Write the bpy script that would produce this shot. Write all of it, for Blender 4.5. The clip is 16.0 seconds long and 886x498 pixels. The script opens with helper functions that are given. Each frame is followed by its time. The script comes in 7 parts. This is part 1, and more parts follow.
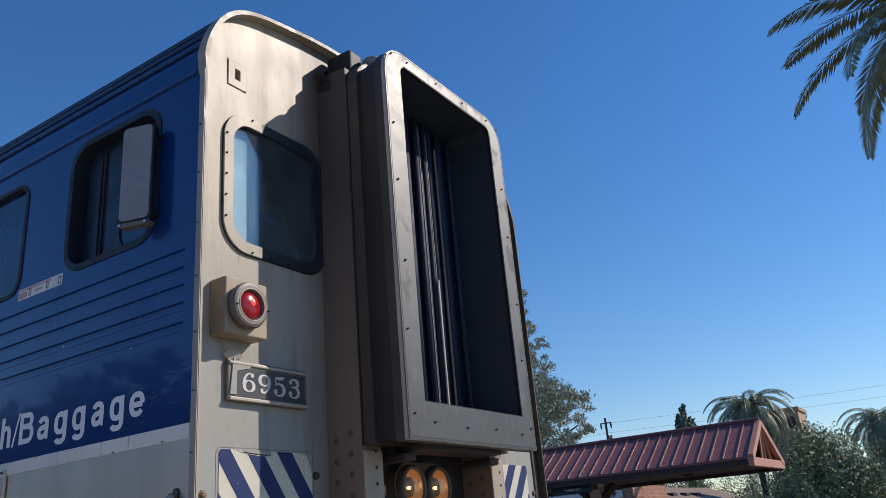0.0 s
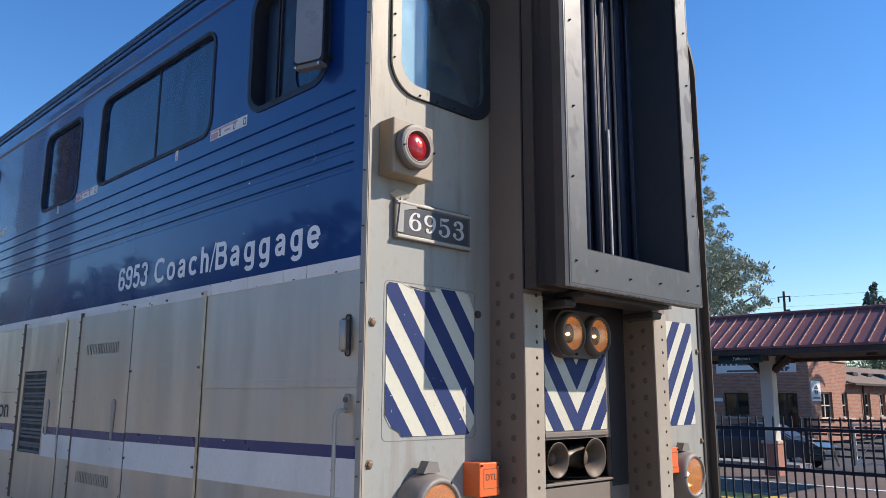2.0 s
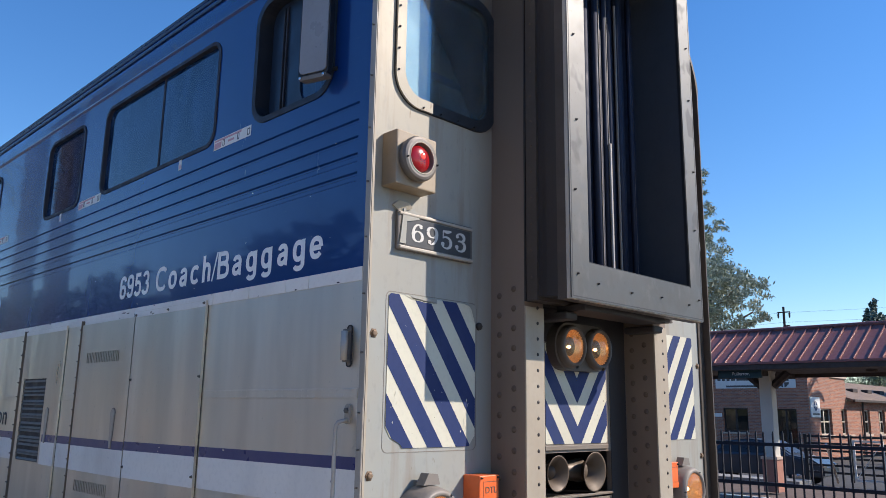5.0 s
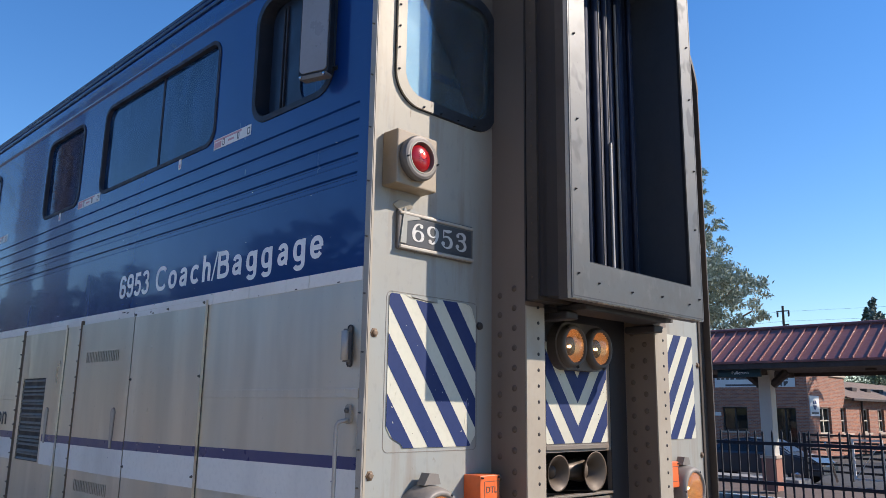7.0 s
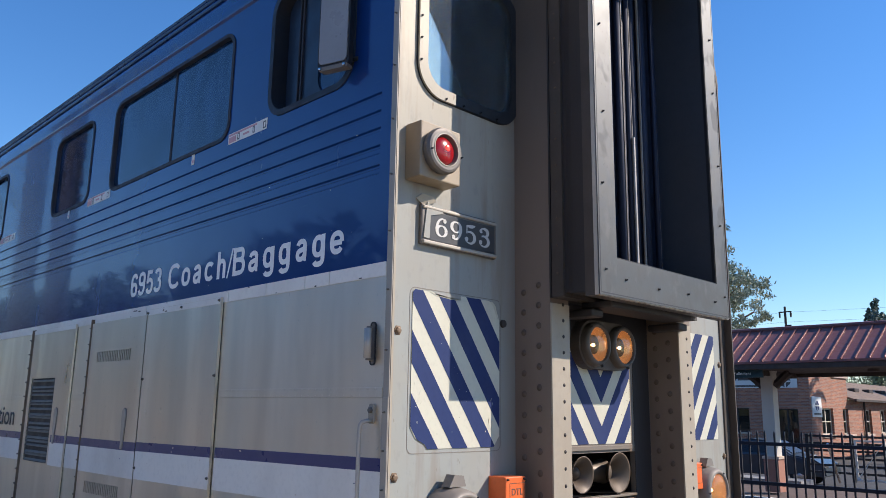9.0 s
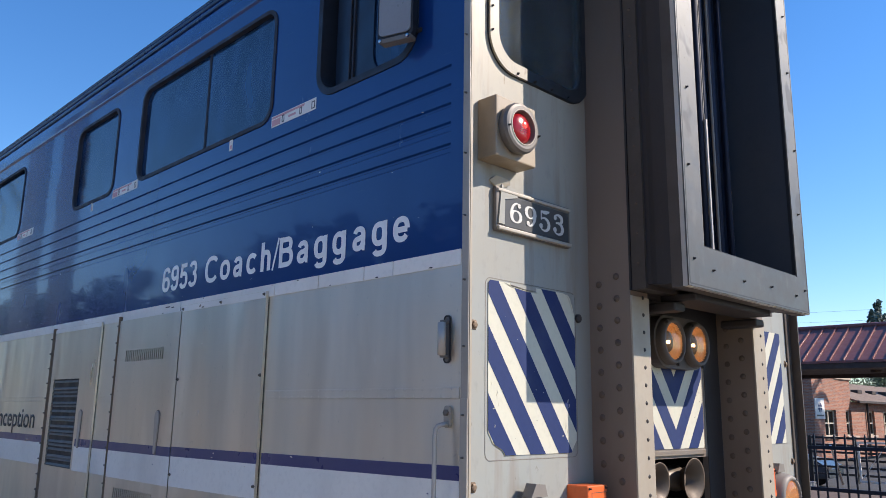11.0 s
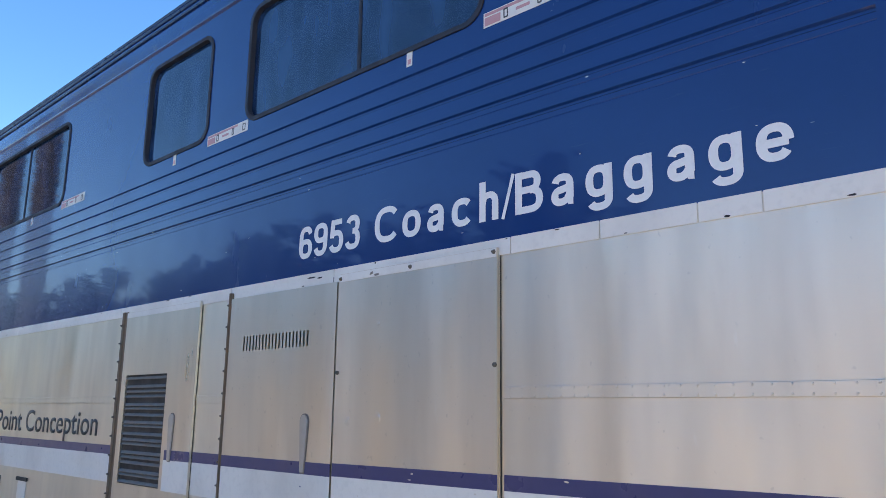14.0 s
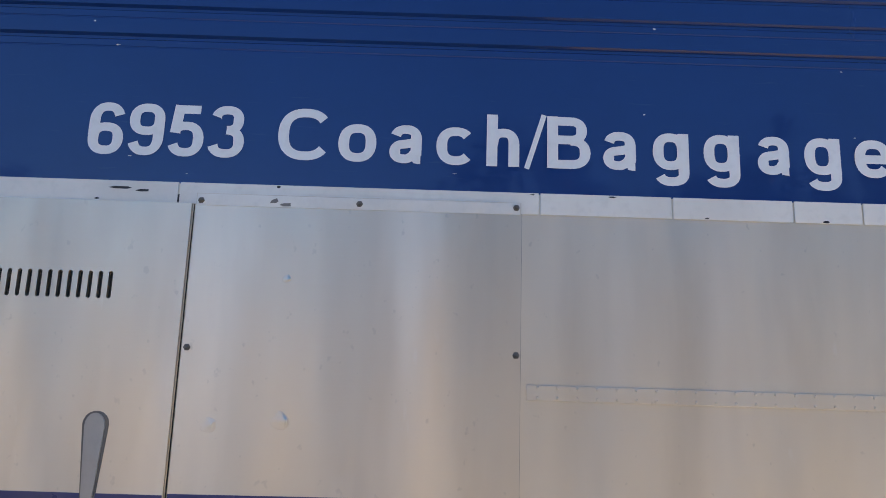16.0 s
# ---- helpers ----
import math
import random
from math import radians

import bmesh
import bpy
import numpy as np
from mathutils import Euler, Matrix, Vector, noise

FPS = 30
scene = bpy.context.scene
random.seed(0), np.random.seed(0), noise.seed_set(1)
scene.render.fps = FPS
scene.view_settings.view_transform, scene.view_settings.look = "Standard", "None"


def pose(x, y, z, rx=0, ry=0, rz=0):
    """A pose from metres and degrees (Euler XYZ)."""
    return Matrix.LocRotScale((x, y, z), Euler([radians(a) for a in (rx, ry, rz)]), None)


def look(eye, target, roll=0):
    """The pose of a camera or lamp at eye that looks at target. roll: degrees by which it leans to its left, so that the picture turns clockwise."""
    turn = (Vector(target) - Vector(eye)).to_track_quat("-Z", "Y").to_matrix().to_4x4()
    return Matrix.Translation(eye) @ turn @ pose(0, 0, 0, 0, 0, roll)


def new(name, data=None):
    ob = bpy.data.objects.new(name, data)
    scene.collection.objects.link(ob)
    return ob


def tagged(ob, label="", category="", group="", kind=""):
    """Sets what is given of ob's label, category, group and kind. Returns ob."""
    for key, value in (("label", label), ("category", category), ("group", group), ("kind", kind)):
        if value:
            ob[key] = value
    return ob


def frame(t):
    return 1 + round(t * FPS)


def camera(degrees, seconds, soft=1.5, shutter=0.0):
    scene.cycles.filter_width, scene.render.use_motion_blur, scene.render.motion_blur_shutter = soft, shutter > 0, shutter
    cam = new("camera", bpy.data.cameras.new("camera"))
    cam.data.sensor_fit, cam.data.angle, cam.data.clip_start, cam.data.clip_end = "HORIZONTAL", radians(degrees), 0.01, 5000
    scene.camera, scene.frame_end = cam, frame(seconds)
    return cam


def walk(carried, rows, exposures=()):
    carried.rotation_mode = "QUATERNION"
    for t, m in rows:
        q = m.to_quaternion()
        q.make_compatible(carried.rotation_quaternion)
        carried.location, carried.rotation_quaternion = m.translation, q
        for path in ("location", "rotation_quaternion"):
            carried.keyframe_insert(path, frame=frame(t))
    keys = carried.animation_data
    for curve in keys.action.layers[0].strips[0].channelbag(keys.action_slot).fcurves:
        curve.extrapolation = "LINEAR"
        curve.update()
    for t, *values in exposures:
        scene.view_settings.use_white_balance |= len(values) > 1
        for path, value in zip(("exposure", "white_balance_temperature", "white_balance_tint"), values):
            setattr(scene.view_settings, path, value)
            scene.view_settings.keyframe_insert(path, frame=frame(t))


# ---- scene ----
# The camera stands on a platform beside a railway coach; the coach rolls forward past it.
cam = camera(59.16, 16.0, 0.7)
PATH = [
    (0.0, 2.630, -2.141, 1.889, 31.89, 20.36, -5.13),
    (0.2, 2.641, -2.134, 1.863, 38.64, 21.04, -2.13),
    (0.5, 2.638, -2.110, 1.833, 44.50, 18.54, 0.68),
    (1.0, 2.621, -2.050, 1.827, 46.51, 13.46, 0.95),
    (1.5, 2.629, -2.072, 1.822, 45.58, 10.93, 0.05),
    (2.0, 2.627, -2.090, 1.819, 45.25, 10.78, 0.30),
    (2.5, 2.620, -2.103, 1.820, 45.24, 11.37, 0.80),
    (3.0, 2.617, -2.102, 1.814, 45.26, 11.69, 0.82),
    (3.5, 2.625, -2.104, 1.823, 45.31, 11.60, 0.84),
    (4.0, 2.624, -2.103, 1.816, 45.28, 11.67, 0.88),
    (6.5, 2.624, -2.102, 1.818, 45.22, 11.60, 0.88),
    (7.0, 2.624, -2.103, 1.820, 45.20, 11.58, 0.87),
    (7.5, 2.624, -2.105, 1.817, 45.20, 11.62, 0.86),
    (8.0, 2.624, -2.102, 1.816, 45.25, 11.66, 0.83),
    (8.5, 2.624, -2.103, 1.814, 45.29, 11.65, 0.84),
    (11.0, 2.624, -2.099, 1.811, 45.49, 11.78, 0.83),
    (11.5, 2.624, -2.098, 1.809, 45.52, 11.80, 0.83),
    (12.0, 2.624, -2.095, 1.805, 45.61, 11.88, 0.89),
    (12.5, 2.624, -2.093, 1.815, 45.86, 11.67, 0.70),
    (13.0, 2.624, -2.094, 1.809, 46.00, 11.70, 0.54),
    (13.5, 2.624, -2.120, 1.818, 45.60, 11.41, 0.60),
    (14.0, 2.624, -2.119, 1.808, 43.81, 11.86, 0.69),
    (14.5, 2.624, -2.117, 1.807, 37.39, 12.08, 1.01),
    (15.0, 2.624, -2.103, 1.825, 27.49, 11.74, 1.03),
    (15.5, 2.624, -2.111, 1.814, 16.38, 11.97, 1.35),
    (16.0, 2.624, -2.081, 1.812, -0.05, 12.09, 1.79),
]
EXPOSURE = 0.22
walk(cam, [(t, pose(x, y, z, 90 + pitch, 0, yaw) @ pose(0, 0, 0, 0, 0, roll)) for t, x, y, z, yaw, pitch, roll in PATH],
     [(t, EXPOSURE + e, k, 16.0) for t, e, k in ((0.0, -0.38, 6330.0), (0.4, -0.44, 6330.0), (1.0, -0.10, 6330.0), (1.4, 0.13, 6330.0), (8.5, 0.13, 6330.0), (11.0, 0.25, 6330.0), (12.0, 0.50, 6450.0), (13.5, 0.92, 6950.0), (14.5, 1.04, 7300.0), (15.2, 1.04, 7500.0), (16.0, 0.80, 7500.0))])

# How far the coach has rolled along its track, in metres.
ROLL = [(0.00, 0.000), (6.50, 0.000), (7.00, 0.007), (7.50, 0.028), (8.00, 0.060), (8.50, 0.097), (11.00, 0.579),
        (11.50, 0.752), (12.00, 0.958), (12.50, 1.198), (13.00, 1.478), (13.50, 1.816), (14.00, 2.201), (14.50, 2.636), (15.00, 3.113), (15.50, 3.622), (16.00, 4.163)]

# ---- daylight ----
SUN_WAY = Vector((1.0, 1.013, 1.023)).normalized()  # towards the sun
sky = bpy.data.worlds.new("sky")
scene.world = sky
sky.use_nodes = True
sky_nodes = sky.node_tree.nodes
sky_tex = sky_nodes.new("ShaderNodeTexSky")
sky_tex.sky_type = "NISHITA"
sky_tex.sun_disc = False
sky_tex.sun_elevation = math.asin(SUN_WAY.z)
sky_tex.sun_rotation = math.atan2(SUN_WAY.x, SUN_WAY.y)
sky_tex.air_density, sky_tex.dust_density, sky_tex.ozone_density = 1.2, 0.0, 5.0
sky_hue = sky_nodes.new("ShaderNodeHueSaturation")
sky_hue.inputs["Hue"].default_value = 0.504
sky_hue.inputs["Saturation"].default_value = 1.22
sky.node_tree.links.new(sky_tex.outputs[0], sky_hue.inputs["Color"])
sky.node_tree.links.new(sky_hue.outputs[0], sky_nodes["Background"].inputs[0])
sky_nodes["Background"].inputs[1].default_value = 0.135
sun_data = bpy.data.lights.new("sun", "SUN")
sun_data.energy, sun_data.angle, sun_data.color = 5.0, radians(0.5), (1.0, 0.90, 0.75)
sun = new("sun", sun_data)
sun.matrix_world = look(SUN_WAY * 40, (0, 0, 0))


# ---- materials ----
class Shade:
    """A node material on the Principled shader, coloured in object space."""

    def __init__(self, name, base, rough=0.5, metal=0.0, coat=0.0):
        self.m = bpy.data.materials.new(name)
        self.m.use_nodes = True
        self.t = self.m.node_tree
        self.b = self.t.nodes["Principled BSDF"]
        self.b.inputs["Base Color"].default_value = (*base, 1)
        self.b.inputs["Roughness"].default_value = rough
        self.b.inputs["Metallic"].default_value = metal
        self.b.inputs["Coat Weight"].default_value = coat
        self.base = base
        self.colour = None
        self.height = None
        self.coords = self.t.nodes.new("ShaderNodeTexCoord").outputs["Object"]

    def node(self, kind, **values):
        n = self.t.nodes.new(kind)
        for key, v in values.items():
            n.inputs[key].default_value = v
        return n

    def link(self, a, b):
        self.t.links.new(a, b)

    def noise(self, scale, stretch=(1, 1, 1), detail=4.0, low=0.35, high=0.65, rough=0.55):
        """Noise from 0 to 1 at so many cells a metre, squeezed between low and high."""
        place = self.node("ShaderNodeMapping")
        place.inputs["Scale"].default_value = [scale * s for s in stretch]
        self.link(self.coords, place.inputs["Vector"])
        n = self.node("ShaderNodeTexNoise", Scale=1.0, Detail=detail, Roughness=rough)
        self.link(place.outputs[0], n.inputs["Vector"])
        r = self.node("ShaderNodeMapRange", **{"From Min": low, "From Max": high})
        self.link(n.outputs[0], r.inputs[0])
        return r.outputs[0]

    def tint(self, colour, amount, share=1.0):
        """Lays a second colour over the first where amount is high."""
        mix = self.node("ShaderNodeMix")
        mix.data_type = "RGBA"
        k = self.node("ShaderNodeMath")
        k.operation = "MULTIPLY"
        self.link(amount, k.inputs[0])
        k.inputs[1].default_value = share
        self.link(k.outputs[0], mix.inputs[0])
        if self.colour is None:
            mix.inputs[6].default_value = (*self.base, 1)
        else:
            self.link(self.colour, mix.inputs[6])
        mix.inputs[7].default_value = (*colour, 1)
        self.colour = mix.outputs[2]
        self.link(self.colour, self.b.inputs["Base Color"])
        return self

    def gloss(self, amount, low, high):
        r = self.node("ShaderNodeMapRange", **{"To Min": low, "To Max": high})
        self.link(amount, r.inputs[0])
        self.link(r.outputs[0], self.b.inputs["Roughness"])
        return self

    def bump(self, amount, metres, strength=1.0):
        n = self.node("ShaderNodeBump", Strength=strength, Distance=metres)
        self.link(amount, n.inputs["Height"])
        if self.height is not None:
            self.link(self.height, n.inputs["Normal"])
        self.height = n.outputs[0]
        self.link(self.height, self.b.inputs["Normal"])
        return self


def paint(name, base, rough=0.35, dirt=(0.16, 0.13, 0.10), dirty=0.35, metal=0.0, coat=0.0, shine=0.5):
    s = Shade(name, base, rough, metal, coat)
    s.b.inputs["Specular IOR Level"].default_value = shine
    s.tint(dirt, s.noise(2.2, (1, 1, 0.5), 6, 0.45, 0.8), dirty)
    s.tint(tuple(c * 0.7 for c in base), s.noise(38, (1, 1, 1), 3, 0.5, 0.75), 0.25)
    s.gloss(s.noise(9, (1, 1, 1), 5, 0.3, 0.7), rough * 0.8, min(1.0, rough * 1.4))
    s.bump(s.noise(160, (1, 1, 1), 2, 0.0, 1.0), 0.0004, 0.35)
    return s


def glass(name, tint, through_share, rough=0.0, dust=0.0, film_tint=(0.22, 0.33, 0.38), bend=1.62, fine=9.0):
    """Tinted sheet glass: what it lets through, its mirror image and its film of dust or painted reflection."""
    m = bpy.data.materials.new(name)
    m.use_nodes = True
    t = m.node_tree
    t.nodes.remove(t.nodes["Principled BSDF"])
    clear = t.nodes.new("ShaderNodeBsdfTransparent")
    clear.inputs[0].default_value = (*[c * through_share for c in tint], 1)
    film = t.nodes.new("ShaderNodeBsdfDiffuse")
    film.inputs[0].default_value = (*film_tint, 1)
    grain = t.nodes.new("ShaderNodeTexNoise")
    place = t.nodes.new("ShaderNodeMapping")
    place.inputs["Scale"].default_value = (6, 6, 2.2)
    t.links.new(t.nodes.new("ShaderNodeTexCoord").outputs["Object"], place.inputs[0])
    t.links.new(place.outputs[0], grain.inputs["Vector"])
    grain.inputs["Scale"].default_value, grain.inputs["Detail"].default_value = 1.6, fine
    amount = t.nodes.new("ShaderNodeMapRange")
    amount.inputs["From Min"].default_value, amount.inputs["From Max"].default_value = 0.35, 0.7
    amount.inputs["To Min"].default_value, amount.inputs["To Max"].default_value = dust * 0.6, dust * 1.3
    t.links.new(grain.outputs[0], amount.inputs[0])
    dusty = t.nodes.new("ShaderNodeMixShader")
    t.links.new(amount.outputs[0], dusty.inputs[0])
    t.links.new(clear.outputs[0], dusty.inputs[1])
    t.links.new(film.outputs[0], dusty.inputs[2])
    shine = t.nodes.new("ShaderNodeBsdfGlossy")
    shine.inputs["Roughness"].default_value = rough
    fres = t.nodes.new("ShaderNodeFresnel")
    fres.inputs["IOR"].default_value = bend
    mix = t.nodes.new("ShaderNodeMixShader")
    t.links.new(fres.outputs[0], mix.inputs[0])
    t.links.new(dusty.outputs[0], mix.inputs[1])
    t.links.new(shine.outputs[0], mix.inputs[2])
    t.links.new(mix.outputs[0], t.nodes["Material Output"].inputs[0])
    return m


def glow(name, base, colour, strength):
    s = Shade(name, base, 0.2)
    s.b.inputs["Emission Color"].default_value = (*colour, 1)
    s.b.inputs["Emission Strength"].default_value = strength
    return s.m


def coach_blue():
    s = Shade("coach_blue", (0.0055, 0.040, 0.178), 0.22, 0.0, 0.5)
    s.b.inputs["Specular IOR Level"].default_value = 0.3
    s.b.inputs["Coat Roughness"].default_value = 0.03
    s.b.inputs["Coat IOR"].default_value = 1.45
    s.tint((0.0040, 0.028, 0.135), s.noise(1.3, (1, 1, 1.6), 5, 0.35, 0.7), 0.6)
    s.tint((0.05, 0.10, 0.20), s.noise(30, (0.25, 1, 3), 4, 0.64, 0.78), 0.30)
    s.tint((0.30, 0.34, 0.40), s.noise(17, (0.4, 1, 2.2), 2, 0.765, 0.78), 0.7)
    s.gloss(s.noise(4, (1, 1, 0.35), 5, 0.3, 0.7), 0.14, 0.28)
    s.bump(s.noise(1.1, (1, 1, 0.5), 2, 0.0, 1.0), 0.010, 0.10)
    s.bump(s.noise(24, (1, 1, 1), 2, 0.0, 1.0), 0.0004, 0.10)
    return s.m


def stainless(name, base=(0.795, 0.715, 0.595), rough=0.34):
    s = Shade(name, base, rough, 0.90)
    s.b.inputs["Anisotropic"].default_value = 0.75                                  # brushed along the coach
    s.b.inputs["Anisotropic Rotation"].default_value = 0.25
    grain = s.node("ShaderNodeTangent")
    grain.direction_type, grain.axis = "RADIAL", "Z"
    s.link(grain.outputs[0], s.b.inputs["Tangent"])
    s.tint((0.53, 0.48, 0.405), s.noise(1.4, (2.2, 1, 0.45), 3, 0.36, 0.76), 0.7)
    s.tint((0.95, 0.875, 0.765), s.noise(1.9, (1.8, 1, 0.30), 3, 0.52, 0.80), 0.6)
    s.tint((0.34, 0.31, 0.275), s.noise(6, (1.0, 1, 0.2), 4, 0.56, 0.90), 0.25)
    s.tint((0.40, 0.37, 0.33), s.noise(38, (1, 1, 0.8), 2, 0.68, 0.75), 0.28)
    s.tint((0.80, 0.78, 0.74), s.noise(17, (1, 1, 0.25), 3, 0.70, 0.80), 0.35)
    s.tint((0.66, 0.64, 0.60), s.noise(240, (0.012, 1, 1.0), 2, 0.45, 0.7), 0.08)
    s.gloss(s.noise(3.1, (1.6, 1, 0.4), 4, 0.2, 0.8), max(0.24, rough * 0.76), rough * 1.35)
    s.bump(s.noise(1.2, (2.0, 1, 0.22), 2, 0.0, 1.0), 0.030, 0.50)
    s.bump(s.noise(4.2, (1.5, 1, 0.5), 2, 0.0, 1.0), 0.006, 0.36)
    s.bump(s.noise(420, (0.01, 1, 1.0), 2, 0.0, 1.0), 0.0003, 0.07)
    return s.m


def front_paint():
    s = Shade("silver_front_paint", (0.315, 0.325, 0.300), 0.5, 0.0)
    s.b.inputs["Specular IOR Level"].default_value = 0.3
    split = s.node("ShaderNodeSeparateXYZ")
    s.link(s.coords, split.inputs[0])
    high = s.node("ShaderNodeMapRange", **{"From Min": 2.75, "From Max": 3.55})     # yellowed towards the roof
    s.link(split.outputs[2], high.inputs[0])
    s.tint((0.44, 0.375, 0.265), high.outputs[0], 0.85)
    s.tint((0.36, 0.30, 0.215), s.noise(1.7, (1, 1, 0.7), 6, 0.42, 0.72), 0.55)
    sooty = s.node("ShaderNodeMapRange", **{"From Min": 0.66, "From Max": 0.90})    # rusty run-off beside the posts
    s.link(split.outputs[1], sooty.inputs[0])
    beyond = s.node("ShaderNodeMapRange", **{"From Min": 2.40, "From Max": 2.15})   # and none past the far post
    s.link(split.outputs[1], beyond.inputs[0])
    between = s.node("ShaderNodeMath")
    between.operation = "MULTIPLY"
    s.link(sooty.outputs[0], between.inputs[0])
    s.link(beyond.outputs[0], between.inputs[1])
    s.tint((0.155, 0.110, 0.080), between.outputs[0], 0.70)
    near = s.node("ShaderNodeMapRange", **{"From Min": 0.52, "From Max": 0.86})     # exhaust soot and painted-in shadow round the gangway's top
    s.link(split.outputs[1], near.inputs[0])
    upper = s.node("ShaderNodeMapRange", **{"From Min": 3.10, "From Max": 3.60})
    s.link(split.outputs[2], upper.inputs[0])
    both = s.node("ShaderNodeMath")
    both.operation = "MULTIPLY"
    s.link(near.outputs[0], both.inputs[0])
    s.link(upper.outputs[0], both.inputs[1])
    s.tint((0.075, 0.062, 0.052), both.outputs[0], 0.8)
    s.tint((0.20, 0.125, 0.07), s.noise(6.5, (1, 1.6, 0.16), 7, 0.54, 0.76), 0.55)
    s.tint((0.14, 0.085, 0.05), s.noise(21, (1, 1.2, 0.5), 5, 0.68, 0.74), 0.6)
    s.tint((0.22, 0.225, 0.21), s.noise(26, (1, 1, 0.6), 3, 0.55, 0.75), 0.35)
    s.gloss(s.noise(6, (1, 1, 0.5), 5, 0.3, 0.7), 0.42, 0.52)
    s.bump(s.noise(90, (1, 1, 1), 3, 0.0, 1.0), 0.0006, 0.30)
    s.bump(s.noise(1.5, (1, 1, 1), 2, 0.0, 1.0), 0.01, 0.04)
    return s.m


def worn_steel():
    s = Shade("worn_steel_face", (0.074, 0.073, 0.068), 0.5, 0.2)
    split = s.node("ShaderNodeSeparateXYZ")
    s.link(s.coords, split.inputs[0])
    paler = s.node("ShaderNodeMapRange", **{"From Min": 2.46, "From Max": 4.2})    # lighter towards the top
    s.link(split.outputs[2], paler.inputs[0])
    s.tint((0.235, 0.23, 0.205), paler.outputs[0], 0.95)
    s.tint((0.066, 0.064, 0.058), s.noise(5.6, (1, 1, 0.8), 2, 0.54, 0.59), 0.8)
    s.tint((0.16, 0.15, 0.14), s.noise(13, (1, 1, 0.6), 4, 0.56, 0.72), 0.35)
    s.tint((0.05, 0.04, 0.035), s.noise(70, (1, 1, 1), 3, 0.66, 0.72), 0.5)
    s.gloss(s.noise(11, (1, 1, 1), 4, 0.3, 0.7), 0.42, 0.56)
    s.bump(s.noise(34, (1, 1, 1), 3, 0.0, 1.0), 0.0010, 0.15)
    return s.m


def grimy_dark():
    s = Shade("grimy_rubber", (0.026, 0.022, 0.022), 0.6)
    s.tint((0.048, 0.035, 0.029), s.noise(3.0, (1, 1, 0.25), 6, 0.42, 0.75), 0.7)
    s.bump(s.noise(40, (1, 1, 0.4), 4, 0.0, 1.0), 0.002, 0.4)
    return s.m


def post_brown():
    s = Shade("brown_grimed_steel", (0.205, 0.155, 0.118), 0.6, 0.0)
    s.tint((0.095, 0.066, 0.048), s.noise(3.4, (1, 1, 0.25), 6, 0.42, 0.75), 0.6)
    s.tint((0.19, 0.155, 0.12), s.noise(2.1, (1, 1, 0.3), 5, 0.52, 0.75), 0.5)
    split = s.node("ShaderNodeSeparateXYZ")
    s.link(s.coords, split.inputs[0])
    high = s.node("ShaderNodeMapRange", **{"From Min": 2.6, "From Max": 3.7})       # blacker towards the roof
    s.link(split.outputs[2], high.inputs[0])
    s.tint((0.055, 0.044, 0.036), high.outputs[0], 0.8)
    s.bump(s.noise(70, (1, 1, 1), 4, 0.0, 1.0), 0.001, 0.35)
    return s.m


def brick_wall():
    s = Shade("red_brick", (0.33, 0.14, 0.09), 0.85)
    tex = s.node("ShaderNodeTexBrick", **{"Scale": 1.0, "Mortar Size": 0.009, "Brick Width": 0.21, "Row Height": 0.072, "Bias": 0.1})
    tex.inputs["Color1"].default_value = (0.48, 0.19, 0.10, 1)
    tex.inputs["Color2"].default_value = (0.27, 0.10, 0.062, 1)
    tex.inputs["Mortar"].default_value = (0.32, 0.26, 0.215, 1)
    split = s.node("ShaderNodeSeparateXYZ")
    s.link(s.coords, split.inputs[0])
    along = s.node("ShaderNodeMath")
    along.operation = "ADD"
    s.link(split.outputs[0], along.inputs[0])
    s.link(split.outputs[1], along.inputs[1])
    join = s.node("ShaderNodeCombineXYZ")
    s.link(along.outputs[0], join.inputs[0])
    s.link(split.outputs[2], join.inputs[1])
    s.link(join.outputs[0], tex.inputs["Vector"])
    s.colour = tex.outputs[0]
    s.tint((0.20, 0.12, 0.09), s.noise(0.8, (1, 1, 1), 5, 0.45, 0.75), 0.4)
    s.bump(tex.outputs[1], 0.006, -0.6)
    return s.m


def rough_matter(name, dark, light, scale, rough=0.9, relief=0.01):
    s = Shade(name, dark, rough)
    s.tint(light, s.noise(scale, (1, 1, 1), 7, 0.35, 0.7))
    s.tint(tuple(c * 0.6 for c in dark), s.noise(scale * 0.13, (1, 1, 1), 4, 0.45, 0.75), 0.5)
    s.bump(s.noise(scale * 2.5, (1, 1, 1), 4, 0.0, 1.0), relief, 0.5)
    return s.m


def leaf_matter(name, dark, light):
    s = Shade(name, dark, 0.55)
    geo = s.node("ShaderNodeNewGeometry")
    s.tint(light, geo.outputs["Random Per Island"])
    s.b.inputs["Subsurface Weight"].default_value = 0.0
    return s.m


BLUE = coach_blue()
STEEL = stainless("brushed_stainless")
DOOR_STEEL = stainless("brushed_stainless_door", (0.715, 0.64, 0.535), 0.30)
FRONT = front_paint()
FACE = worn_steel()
GRIME = grimy_dark()
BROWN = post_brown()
WHITE = paint("white_vinyl", (0.86, 0.825, 0.755), 0.4, (0.42, 0.38, 0.33), 0.4).m
LETTER = paint("white_lettering", (0.88, 0.87, 0.85), 0.35, (0.4, 0.4, 0.4), 0.12).m
PURPLE = paint("violet_blue_stripe", (0.034, 0.042, 0.150), 0.3, (0.10, 0.09, 0.14), 0.3).m
GREY_LETTER = paint("grey_lettering", (0.075, 0.070, 0.065), 0.45, (0.16, 0.15, 0.14), 0.3).m
